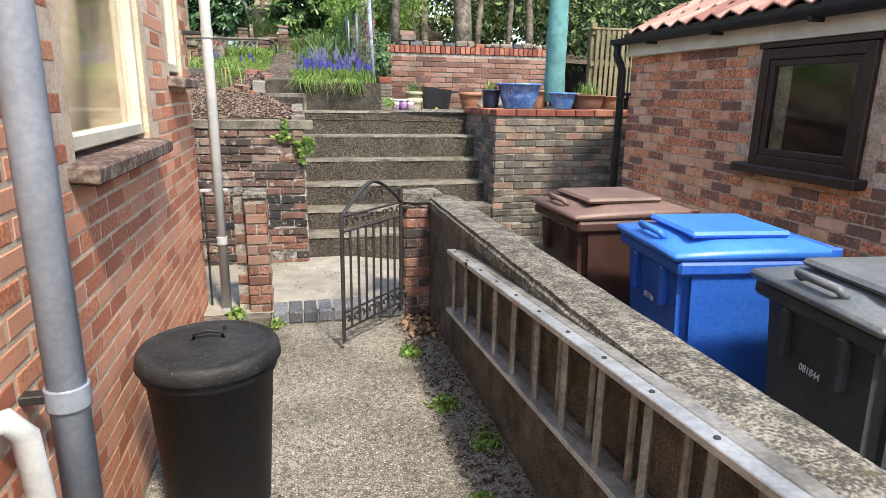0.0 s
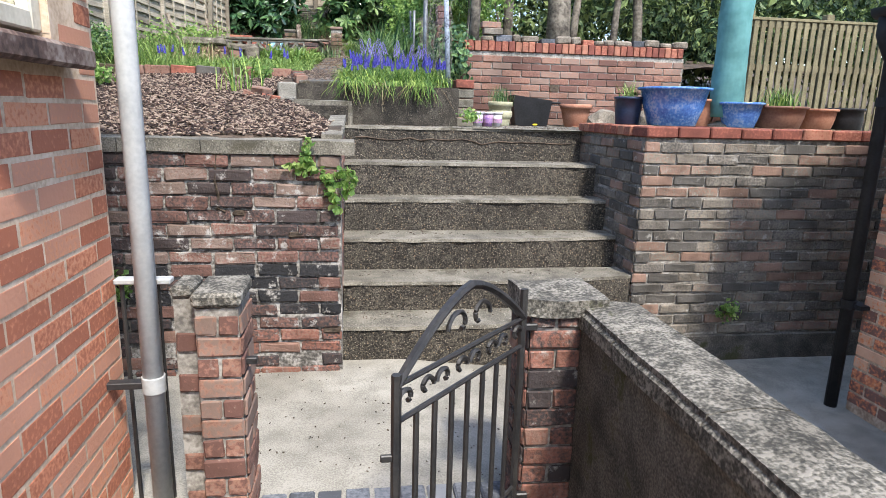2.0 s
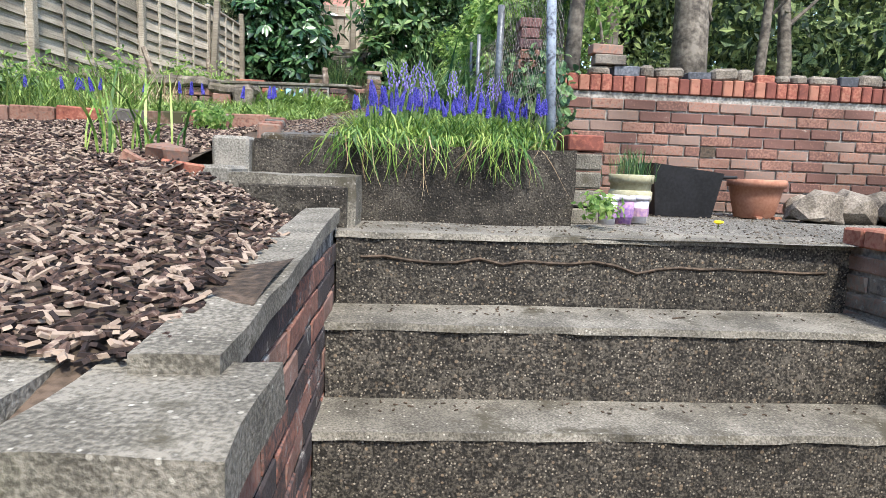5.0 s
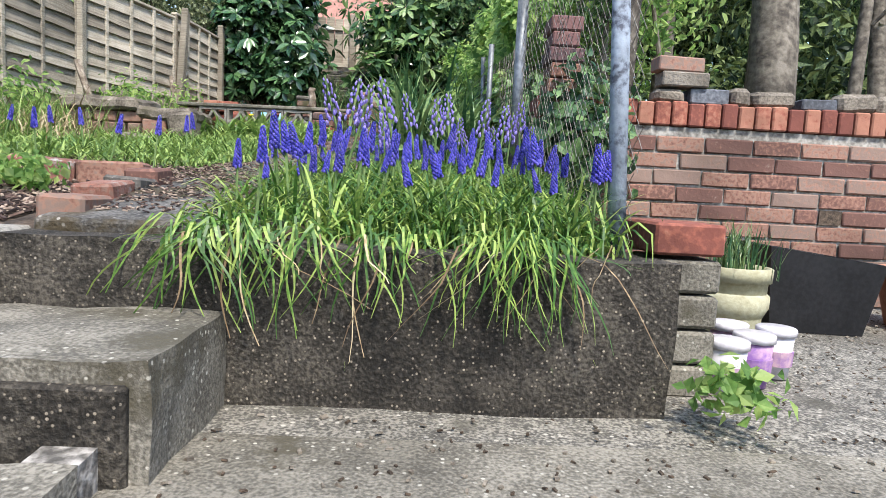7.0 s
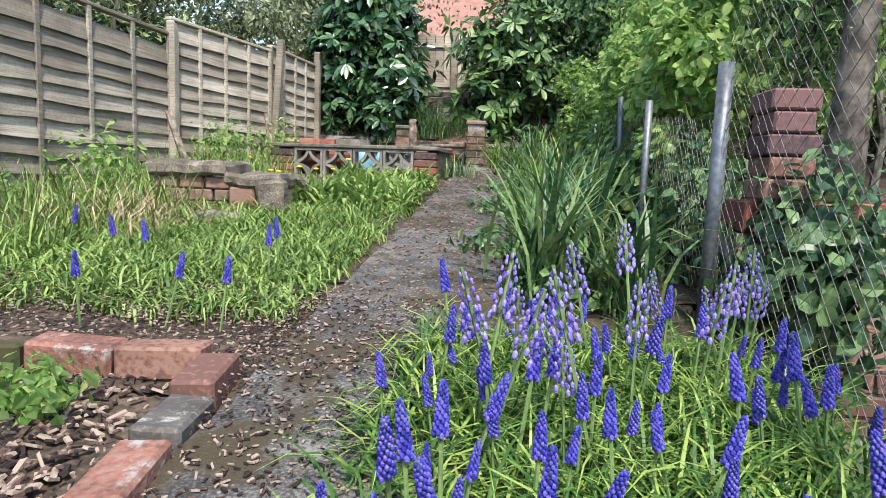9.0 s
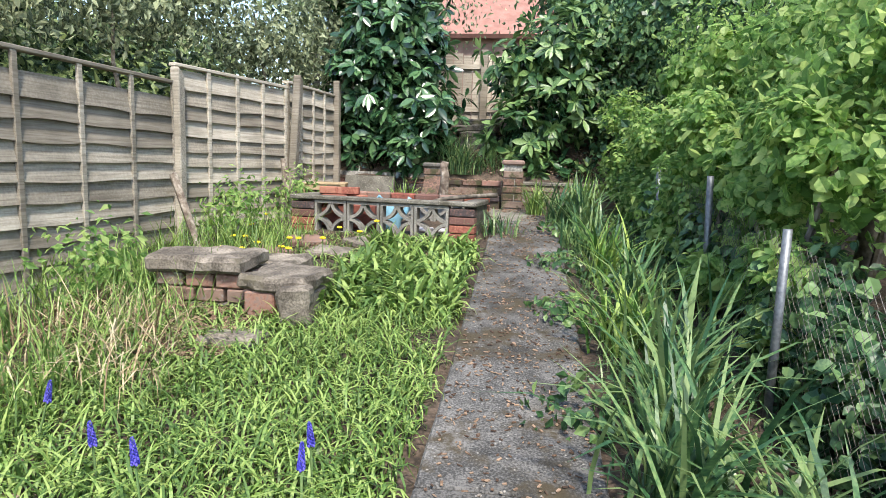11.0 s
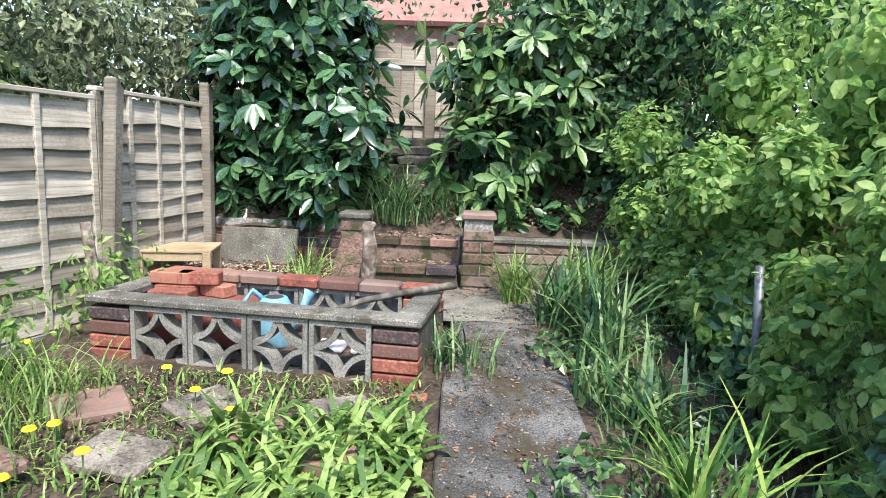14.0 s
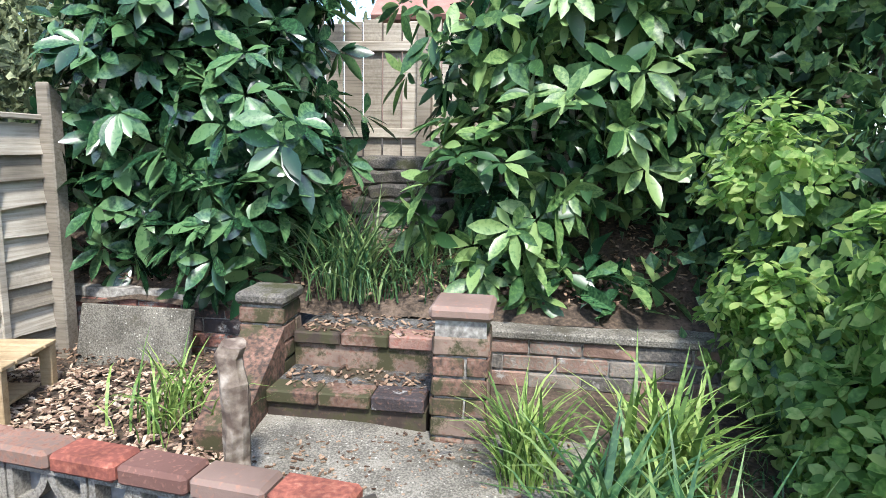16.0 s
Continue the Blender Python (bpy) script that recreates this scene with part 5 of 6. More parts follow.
for x in (2.41, 2.53):
    tagged(link("pot_foot", box(x, x + 0.04, 8.42, 8.46, 1.447, 1.462), TERRACOTTA), "small terracotta foot under the pot", "pot foot", "pot feet")
urn = pot((1.59, 8.36, 1.447), 0.10, 0.12, 0.24, CREAMPOT, "cream ribbed stone urn with chives", rim=0.05)
part("band", lathe([(0.105, 0.06), (0.125, 0.10), (0.125, 0.14), (0.105, 0.16)], 26), CREAMPOT, urn, smooth=True)
tuft(1.59, 8.36, 1.65, 160, 0.18, IRIS, 3, "chives", "dark green chives growing in the stone urn", 0.05, 0.006, 0.35)
for i, (x, y) in enumerate(((1.22, 7.65), (1.33, 7.73), (1.44, 7.82), (1.33, 7.86))):
    t = thing("plastic_tub", "milky plastic tub part filled with purple feed", "tub", "feed tubs", at=(x, y, 1.447))
    part("body", lathe([(0.034, 0), (0.042, 0.10), (0.038, 0.10)], 18), PURPLE if i % 2 else CLEARPLASTIC, t, smooth=True)
    part("lid", lathe([(0.046, 0.10), (0.046, 0.115), (0.042, 0.118)], 18), CLEARPLASTIC, t, smooth=True)
    part("label_band", lathe([(0.041, 0.03), (0.0425, 0.065)], 18), PURPLE, t)
    t.scale = (1.12, 1.12, 1.15)
r = random.Random(31)
for i, (x, y, s_) in enumerate(((2.62, 8.2, 0.17), (2.9, 8.3, 0.2), (3.1, 8.15, 0.16), (3.2, 8.4, 0.2), (2.75, 8.5, 0.12))):
    bm = bmesh.new()
    bmesh.ops.create_icosphere(bm, subdivisions=2, radius=s_)
    for v in bm.verts:
        v.co = Vector((v.co.x, v.co.y * 0.7, max(v.co.z, -0.06) * 0.75)) + 0.06 * noise.noise_vector(v.co * 6 + Vector((i * 5, 0, 0)))
    ob = link("rock", bm, STONE)
    ob.matrix_world = pose(x, y, 1.50, 0, 0, 40 * i)
    tagged(ob, "rough broken stone lying on the terrace", "rock", "terrace rocks")

for i, (x, y, z, a, m_) in enumerate(((-0.56, 7.16, 1.60, 20, COPING[0]), (-0.62, 7.2, 1.665, -35, PINK[0]), (-0.70, 7.14, 1.615, 70, PINK[0]))):
    bm = box(-0.07, 0.07, -0.05, 0.05, 0, 0.065, bevel=0.008)
    for v in bm.verts:
        v.co += 0.016 * noise.noise_vector(v.co * 12 + Vector((i * 3, 0, 0)))
    ob = link("broken_brick", bm, m_)
    ob.matrix_world = pose(x, y, z, 8 * i, 12, a)
    tagged(ob, "broken red brick lying at the edge of the bark bed", "brick", "broken bricks by the bed")

# ---- bed edging and bark ----
edge = thing("bed_edging", "weathered brick edging of the bark bed", "edging")
edge["kind"] = "structure"


def edging(p, q, n, mats):
    p, q = Vector(p), Vector(q)
    ln = (q - p).length
    ang = math.atan2(q.y - p.y, q.x - p.x)
    for i in range(n):
        c = p.lerp(q, i / n)
        z = slope(c.y) - 0.03 if c.y > 7.4 else bed_z(c.x, c.y) - 0.02
        ob = part("brick", box(0, ln / n - 0.008, -0.05, 0.05, 0, 0.085, bevel=0.008), mats[i % len(mats)], edge)
        ob.matrix_basis = pose(c.x, c.y, z, random.Random(i).uniform(-3, 3), random.Random(i).uniform(-4, 2), math.degrees(ang))


edging((-0.34, 7.62, 0), (-0.46, 8.42, 0), 4, [PINK[0], OLD[0], GREY[0]])
edging((-0.5, 8.42, 0), (-2.9, 8.10, 0), 11, [PINK[0], OLD[0], MOSSB[0], GREY[0], COPING[0]])
tagged(scraps("bark_chips", [q for q in scatter(1, 17000, -2.9, 0.0, 5.62, 8.36, lambda x, y: bed_z(x, y) + 0.012) if q[0] < -0.55 or (q[1] < 6.95 and q[0] < -0.05)], BARK, 2, 0.040, 0.006, 0.27, tilt=0.5), "dark and pale bark chips mulching the bed", "bark mulch", kind="stuff")
tagged(scraps("bark_litter", scatter(5, 1800, -0.5, 0.08, 7.66, 9.0, lambda x, y: slope(y) + 0.018) + scatter(205, 4200, -2.2, -0.3, 8.4, 9.1, lambda x, y: slope(y) + 0.012), BARK, 6, 0.015, 0.003, 0.35), "bark and leaf litter spilled over the path", "bark mulch", kind="stuff")
tagged(scraps("path_litter", scatter(7, 900, -0.34, 0.2, 9.0, 13.7, lambda x, y: slope(y) + 0.018), LITTER, 8, 0.02, 0.003, 0.4), "dry leaf litter along the garden path", "leaf litter", kind="stuff")
tagged(scraps("dry_leaves", [(0.80 + random.Random(i).gauss(0, 0.07), 3.78 + random.Random(i + 999).gauss(0, 0.11), 0.014 + 0.03 * random.Random(i + 5).random()) for i in range(240)], LITTER, 9, 0.05, 0.002, 0.6, tilt=0.9), "heap of dry brown leaves by the gate pillar", "dry leaves", kind="stuff")
tagged(scraps("dry_leaves", [(-0.6 + random.Random(i).gauss(0, 0.06), 3.9 + random.Random(i + 99).gauss(0, 0.05), 0.014 + 0.02 * random.Random(i + 5).random()) for i in range(90)], LITTER, 10, 0.045, 0.002, 0.6, tilt=0.9), "dry brown leaves at the foot of the drainpipe", "dry leaves", kind="stuff")
for k, (y, z) in enumerate(NOSE[:-1]):
    tagged(scraps("step_debris", scatter(40 + k, 60, 0.1, 1.95, y + 0.15, NOSE[k + 1][0] - 0.02, lambda x, yy: z + 0.002), SOIL, 60 + k, 0.014, 0.003, 0.4), "twigs and dark crumbs on the step", "debris", kind="stuff")
tagged(scraps("terrace_grit", scatter(150, 900, 0.1, 3.2, 7.05, 8.9, lambda x, y: 1.45) + scatter(151, 300, -0.5, 2.6, 4.3, 5.45, lambda x, y: yard_z(x) + 0.003), SOIL, 152, 0.009, 0.003, 0.6), "dark grit and crumbs scattered on the concrete", "debris", kind="stuff")
tagged(scraps("pale_grit", scatter(153, 700, 0.1, 3.2, 7.05, 8.9, lambda x, y: 1.45) + scatter(154, 90, -0.3, 0.2, 8.8, 13.7, lambda x, y: slope(y) + 0.017), STONE, 155, 0.011, 0.004, 0.7), "pale chips of stone scattered on the concrete", "debris", kind="stuff")
tagged(scraps("landing_debris", scatter(156, 500, -0.9, 0.2, 13.25, 13.8, lambda x, y: slope(y) + 0.02) + scatter(157, 500, -0.34, 0.2, 9.0, 13.2, lambda x, y: slope(y) + 0.018), LITTER, 158, 0.016, 0.004, 0.5), "dark crumbs and twigs on the garden path", "debris", kind="stuff")
tagged(scraps("wall_foot_soil", scatter(161, 1500, 0.60, 0.89, -0.5, 3.9, lambda x, y: 0.014), SOIL, 162, 0.014, 0.004, 0.6), "dark soil crumbs along the foot of the wall", "debris", kind="stuff")
tagged(scraps("path_grit", scatter(50, 500, -0.6, 0.85, 0.6, 3.9, lambda x, y: 0.012), LITTER, 51, 0.012, 0.003, 0.6), "grit and leaf crumbs on the side path", "debris", kind="stuff")

# ---- rockery slabs ----
r = random.Random(77)


def stone_slab(x0, x1, y0, y1, z0, z1, label, turn=0.0):
    bm = box(x0, x1, y0, y1, z0, z1, bevel=0.02)
    bmesh.ops.subdivide_edges(bm, edges=[e for e in bm.edges if e.calc_length() > 0.15], cuts=7, use_grid_fill=True)
    for v in bm.verts:
        v.co += 0.022 * noise.noise_vector(v.co * 5) + 0.012 * noise.noise_vector(v.co * 17)
    return tagged(link("stone_slab", bm, STONE), label, "stone slab", "rockery slabs")


stone_slab(-2.06, -1.53, 10.60, 10.97, 2.335, 2.425, "broad flat sandstone slab laid on bricks")
stone_slab(-1.50, -1.12, 10.50, 10.90, 2.28, 2.36, "sandstone slab beside the rockery")
stone_slab(-1.98, -1.42, 11.02, 11.40, 2.24, 2.33, "flat grey slab at the back of the rockery")
stone_slab(-1.27, -1.10, 10.44, 10.56, 2.07, 2.33, "upright squared stone at the rockery corner")
stone_slab(-1.55, -1.25, 10.15, 10.36, 2.0, 2.14, "rough stone block lying in the grass")
for i, (x, y, w_) in enumerate(((-1.9, 11.75, 0.34), (-1.45, 11.85, 0.3), (-1.05, 12.05, 0.26), (-0.75, 12.2, 0.24), (-1.75, 12.15, 0.28), (-1.3, 12.2, 0.26), (-0.7, 11.9, 0.22))):
    bm = box(-w_ / 2, w_ / 2, -0.11, 0.11, 0, 0.05, bevel=0.012)
    for v in bm.verts:
        v.co += 0.012 * noise.noise_vector(v.co * 6 + Vector((i, 0, 0)))
    ob = link("paving_stone", bm, STONE if i % 2 else PINK[0])
    ob.matrix_world = pose(x, y, slope(y) - 0.015, 6, 0, 17 * i - 30)
    tagged(ob, "sunken paving stone among the weeds", "paving stone", "sunken paving stones")
rock = thing("rockery_base", "old brick base under the rockery slabs", "brick base")
for i in range(3):
    for j in range(3):
        part("brick", box(-2.02 + j * 0.17 + 0.06 * (i % 2), -1.87 + j * 0.17 + 0.06 * (i % 2), 10.63, 10.9, 2.10 + i * 0.078, 2.172 + i * 0.078, bevel=0.008), (PINK[0], OLD[0], GREY[0])[(i + j) % 3], rock)
for j in range(2):
    part("brick", box(-1.47 + j * 0.18, -1.31 + j * 0.18, 10.52, 10.8, 2.11, 2.275, bevel=0.01), GREY[0] if j else PINK[0], rock)

# ---- screen block planter ----
P0, P1 = Vector((-0.47, 12.48, 0)), Vector((-2.07, 12.66, 0))
ang = math.degrees(math.atan2(P0.y - P1.y, P0.x - P1.x))
sp = thing("block_planter", "raised planter of pierced concrete screen blocks and red brick", "planter", at=(P1.x, P1.y, 2.30), turn=ang)
LEN, DEP, TOP = (P0 - P1).length, 0.70, 0.34


def screen_block(s, th_):
    bm = bmesh.new()
    w_ = 0.022
    for a in ((0, s, 0, w_), (0, s, s - w_, s), (0, w_, w_, s - w_), (s - w_, s, w_, s - w_)):
        put_box(bm, a[0], a[1], 0, th_, a[2], a[3])
    for cx, cz, a0 in ((0, 0, 0), (s, 0, 90), (s, s, 180), (0, s, 270)):
        ro, ri, q = s * 0.52, s * 0.43, []
        for k in range(11):
            a = radians(a0 + 9 * k)
            q.append([bm.verts.new((cx + rr_ * math.cos(a), yy, cz + rr_ * math.sin(a))) for rr_, yy in ((ri, 0.006), (ro, 0.006), (ro, th_ - 0.006), (ri, th_ - 0.006))])
        for a, b_ in zip(q, q[1:]):
            for k in range(4):
                bm.faces.new((a[k], a[(k + 1) % 4], b_[(k + 1) % 4], b_[k]))
    return bm


bs = (LEN - 0.43) / 4
for i in range(4):
    for y in (0.0, DEP - 0.09):
        ob = part("screen_block", screen_block(bs - 0.008, 0.09), CONCRETE, sp)
        ob.matrix_basis = pose(0.215 + i * bs + 0.004, y + 0.005, 0.03) @ Matrix.Diagonal((1, 1, (TOP - 0.06) / (bs - 0.008), 1))
for x in (0.0, LEN - 0.215):
    for y in (0.0, DEP - 0.10):
        for k in range(4):
            part("brick", box(x + 0.003, x + 0.212, y, y + 0.10, 0.03 + k * 0.068, 0.09 + k * 0.068, bevel=0.006), (COPING[0], COPING[0], PINK[0], OLD[0])[(k + int(y * 9)) % 4], sp)
for k in range(7):
    part("coping_brick", box(k * LEN / 7 + 0.004, (k + 1) * LEN / 7 - 0.004, DEP - 0.11, DEP + 0.01, TOP - 0.03, TOP + 0.03, bevel=0.012), (COPING[0], PINK[0], MOSSB[0])[k * k % 3], sp)
part("coping", box(-0.01, LEN + 0.01, -0.012, 0.115, TOP - 0.026, TOP + 0.01, bevel=0.008), TREAD, sp)
for x in (-0.005, LEN - 0.125):
    part("side_wall", box(x + 0.015, x + 0.115, 0.1, DEP - 0.11, 0.0, TOP - 0.03, bevel=0.006), MOSSWALL, sp)
    part("side_coping", box(x, x + 0.13, 0.116, DEP - 0.115, TOP - 0.03, TOP + 0.012, bevel=0.008), TREAD, sp)
part("footing", box(0.0, LEN + 0.03, -0.03, DEP, -0.12, 0.028, bevel=0.01), OLD[0], sp)
part("foot_brick", box(LEN - 0.2, LEN + 0.05, -0.06, 0.05, -0.035, 0.025, bevel=0.006), COPING[0], sp)
part("inside_soil", box(0.1, LEN - 0.1, 0.095, DEP - 0.1, 0.0, 0.06), SOIL, sp)
spm = pose(P1.x, P1.y, 2.30, 0, 0, ang)
for i, (u, v_, z, a) in enumerate(((0.25, 0.35, 0.285, 10), (0.42, 0.42, 0.285, -15), (0.30, 0.22, 0.285, 5), (0.36, 0.38, 0.352, 14), (0.5, 0.3, 0.22, -8), (0.22, 0.36, 0.352, 2), (0.62, 0.35, 0.20, 30))):
    ob = link("loose_brick", box(-0.105, 0.105, -0.05, 0.05, 0, 0.063, bevel=0.005), COPING[0])
    ob.matrix_world = spm @ pose(u, v_, z, 0, 0, a)
    tagged(ob, "loose bright red brick stacked in the planter", "brick", "bricks in the planter")
tagged(link("fill_block", box(-0.26, 0.26, -0.14, 0.14, 0.0, 0.224, bevel=0.02), COPING[0]), "red masonry block under the loose planter bricks", "masonry block").matrix_world = spm @ pose(0.42, 0.34, 0.06)
wc = thing("watering_can", "pale blue plastic watering can in the planter", "watering can", at=tuple(spm @ Vector((0.78, 0.36, 0.062))), turn=-160)
part("body", lathe([(0.085, 0), (0.09, 0.01), (0.085, 0.17), (0.06, 0.21), (0.045, 0.21)], 24), LIGHTBLUE, wc, smooth=True)
part("spout", tube([(-0.07, 0, 0.06), (-0.13, 0, 0.14), (-0.17, 0, 0.23)], 0.02, 12, taper=1.5), LIGHTBLUE, wc, smooth=True)
part("handle", tube([(0.05, 0, 0.20), (0.10, 0, 0.24), (0.14, 0, 0.2), (0.13, 0, 0.1), (0.08, 0, 0.05)], 0.012, 10), LIGHTBLUE, wc, smooth=True)
# Disc on the closed top, coloured dark like the shaded inside of the can.
part("opening_shade", lathe([(0.044, 0.2102), (0.044, 0.2115), (0.001, 0.2115)], 20), INNERSHADE, wc, "dark disc painting the shade of the filling hole")
wc.scale = (1.05, 1.05, 1.2)
tagged(link("fallen_branch", tube([spm @ Vector(q) for q in ((1.08, 0.12, 0.27), (1.14, 0.16, 0.31), (1.28, 0.26, 0.355), (1.45, 0.40, 0.375), (1.60, 0.52, 0.385), (1.68, 0.60, 0.39))], 0.013, 8, taper=1.7), TRUNK, smooth=True), "brown dead branch lying across the planter", "branch")
for u in (1.0, 1.2):
    tagged(link("plastic_tray", box(u, u + 0.16, 0.3, 0.45, 0.06, 0.09, bevel=0.01), CLEARPLASTIC), "crumpled clear plastic in the planter", "plastic").matrix_world = spm

tagged(link("plastic_lining", box(0.22, LEN - 0.22, DEP - 0.03, DEP - 0.02, 0.06, TOP - 0.04, bevel=0.003), LINING), "grey plastic sheet lining the back of the planter", "plastic sheet").matrix_world = spm

# ---- stool, board, stump ----
st = thing("stool", "small pale slatted wooden stool by the steps", "stool", at=(-2.14, 13.74, 2.47), turn=12)
for i in range(4):
    part("slat", box(-0.23, 0.23, -0.18 + i * 0.092, -0.095 + i * 0.092, 0.235, 0.252, bevel=0.003), NEWWOOD, st)
for x in (-0.2, 0.2):
    for y in (-0.16, 0.16):
        part("leg", box(x - 0.025, x + 0.025, y - 0.02, y + 0.02, 0, 0.235, bevel=0.003), NEWWOOD, st)
for y in (-0.16, 0.16):
    part("apron", box(-0.175, 0.175, y - 0.01, y + 0.01, 0.18, 0.233, bevel=0.003), NEWWOOD, st)
part("shelf", box(-0.175, 0.175, -0.14, 0.14, 0.06, 0.075, bevel=0.003), NEWWOOD, st)
bd = link("paving_slab", box(-0.28, 0.28, -0.02, 0.02, 0, 0.30, bevel=0.006), TREAD)
bd.matrix_world = pose(-1.80, 14.22, 2.50, -14, 0, 0)
tagged(bd, "grey paving slab leaning on the low wall", "paving slab")
bm = tube([(-0.855, 13.38, 2.40), (-0.85, 13.375, 2.6), (-0.84, 13.36, 2.8), (-0.85, 13.355, 2.93), (-0.84, 13.36, 2.97)], 0.042, 10, taper=0.85)
bmesh.ops.subdivide_edges(bm, edges=bm.edges[:], cuts=2, use_grid_fill=True)
for v in bm.verts:
    v.co += 0.016 * noise.noise_vector(v.co * 14)
tagged(link("tree_stump", bm, DEADWOOD), "jagged dead tree stump beside the path", "tree stump")

# ---- back steps, pillars, walls ----
bsn = thing("brick_steps", "two mossy red brick garden steps", "steps")
bsn["kind"] = "structure"
for y, z0, z1 in ((13.80, 2.38, 2.64), (14.08, 2.6, 2.785)):
    part("riser", box(-0.95, -0.34, y + 0.02, y + 0.5, z0, z1 - 0.05), MOSSB[0], bsn)
    for i in range(3):
        part("tread_brick", box(-0.95 + i * 0.203, -0.752 + i * 0.203, y, y + 0.12, z1 - 0.05, z1 + 0.003 * i, bevel=0.006), (MOSSB[0], MOSSB[0], OLD[0])[i % 3], bsn)
    part("tread", box(-0.95, -0.34, y + 0.12, y + 0.42, z1 - 0.05, z1 - 0.004), GARDENPATH, bsn)
for x0, x1, y0, y1, z1, lab in ((-0.315, -0.115, 13.76, 13.97, 3.01, "brick pillar with a flat cap beside the steps"), (-1.15, -0.96, 14.0, 14.2, 2.96, "brick pillar with a stone cap beside the steps")):
    t = thing("step_pillar", lab, "pillar", "pillars of the back steps")
    part("core", box(x0 + 0.01, x1 - 0.01, y0 + 0.012, y1 - 0.01, 2.30, z1 - 0.05), MORTAR_DARK, t)
    brickwork(t, face_m(x0, y0 + 0.012, 2.38), x1 - x0, z1 - 2.44, MOSSB, 91, lay=0.235)
    brickwork(t, face_m(x0 + 0.012, y1, 2.38, -90), y1 - y0, z1 - 2.44, MOSSB, 92, lay=0.26)
    brickwork(t, face_m(x1 - 0.012, y0, 2.38, 90), y1 - y0, z1 - 2.44, MOSSB, 93, lay=0.26)
    part("cap", box(x0 - 0.012, x1 + 0.012, y0 - 0.012, y1 + 0.012, z1 - 0.05, z1, bevel=0.014), MOSSWALL if x0 < -0.5 else PINK[0], t)
bm = box(-1.13, -0.955, 13.6, 14.0, 0, 1)
for v in bm.verts:
    v.co.z = 2.4 if v.co.z < 0.5 else (2.56 if v.co.y < 13.8 else 2.82)
structure(sheet("path_landing", -0.97, 0.24, 13.22, 13.83, 12, 8, lambda x, y: slope(y) + 0.018, TREAD, 0.02), "worn concrete landing before the brick steps", "path")
structure(link("step_cheek", bm, MOSSB[0]), "sloping mossy side wall of the brick steps", "wall")
wl = structure(link("wall_bed_left", box(-3.0, -1.2, 14.412, 14.55, 2.2, 2.84), MORTAR_DARK), "low dark brick wall under the shrubs", "wall")
brickwork(wl, face_m(-3.0, 14.412, 2.42), 1.8, 0.42, OLD, 95)
wr = structure(link("wall_bed_right", box(-0.2, 0.95, 14.30, 14.5, 2.2, 2.745), MORTAR_DARK), "low brick wall with flat coping under the shrubs", "wall")
brickwork(wr, face_m(-0.2, 14.30, 2.38), 1.15, 0.36, GREY, 96)
part("coping", box(-0.2, 0.97, 14.27, 14.52, 2.747, 2.79, bevel=0.01), TREAD, wr)
bm = bmesh.new()
for i in range(9):
    put_box(bm, -0.95 + 0.05 * math.sin(i * 2.3), -0.45 + 0.06 * math.sin(i * 1.7), 14.75 + i * 0.05, 15.1 + i * 0.05, 2.82 + i * 0.075, 2.90 + i * 0.075, bevel=0.015)
bmesh.ops.subdivide_edges(bm, edges=[e for e in bm.edges if e.calc_length() > 0.2], cuts=3)
for v in bm.verts:
    v.co += 0.03 * noise.noise_vector(v.co * 6)
structure(link("stone_bank", bm, MOSSWALL), "mossy stacked stone bank under the back fence", "stone bank")

tagged(scraps("bank_litter", scatter(55, 3000, -2.4, 0.9, 14.45, 15.4, lambda x, y: 2.80 + 0.55 * min(y - 14.38, 1.4) + 0.03) + scatter(56, 260, -0.93, -0.36, 13.85, 14.4, lambda x, y: 2.645 if y < 14.08 else 2.79) + scatter(57, 1800, -2.3, -0.5, 13.45, 14.35, lambda x, y: slope(y) + 0.01), LITTER, 58, 0.026, 0.003, 0.5, tilt=0.6), "brown leaf litter on the bank and the brick steps", "leaf litter", kind="stuff")

tagged(scraps("wood_chips", scatter(58, 1500, -2.5, -0.98, 13.35, 14.1, lambda x, y: slope(y) + 0.012), CHIPS, 59, 0.03, 0.004, 0.5, tilt=0.5), "pale wood chips strewn by the stool", "wood chips", kind="stuff")

# back fence
bf = thing("back_fence", "weathered upright board fence at the garden end", "fence")
for i in range(40):
    x = -3.2 + i * 0.125
    part("board", box(x, x + 0.115, 15.6, 15.62, 3.50, 4.32 + 0.012 * (i % 3), bevel=0.003), FENCE[0], bf)
for x in (-2.6, -0.72, 1.2):
    part("post", box(x, x + 0.09, 15.52, 15.6, 3.2, 4.38, bevel=0.005), FENCE[0], bf)
for z in (3.62, 4.15):
    part("rail", box(-3.2, 1.8, 15.57, 15.6, z, z + 0.06, bevel=0.003), FENCE[0], bf)
part("gravel_board", box(-3.2, 1.8, 15.58, 15.62, 3.2, 3.49), FENCE[0], bf)


# ---- far house ----
fh = thing("far_house", "distant red tiled house roof behind the garden", "house")
bm = bmesh.new()
vs = [bm.verts.new(v) for v in ((-6, 34, 8.4), (7, 34, 8.4), (7, 38, 11.6), (-6, 38, 11.6))]
bm.faces.new(vs)
part("roof", bm, FARROOF, fh).modifiers.new("thick", "SOLIDIFY").thickness = 0.2
part("wall", box(-5.8, 6.8, 34.5, 41.5, 3.5, 8.4), PINK[1], fh)


# ---- plants ----
def shrub(name, label, stems, blobs, count, size, mat, seed, core=None, inside=None, deep=2, **k):
    t = thing(name, label, "shrub")
    r = random.Random(seed)
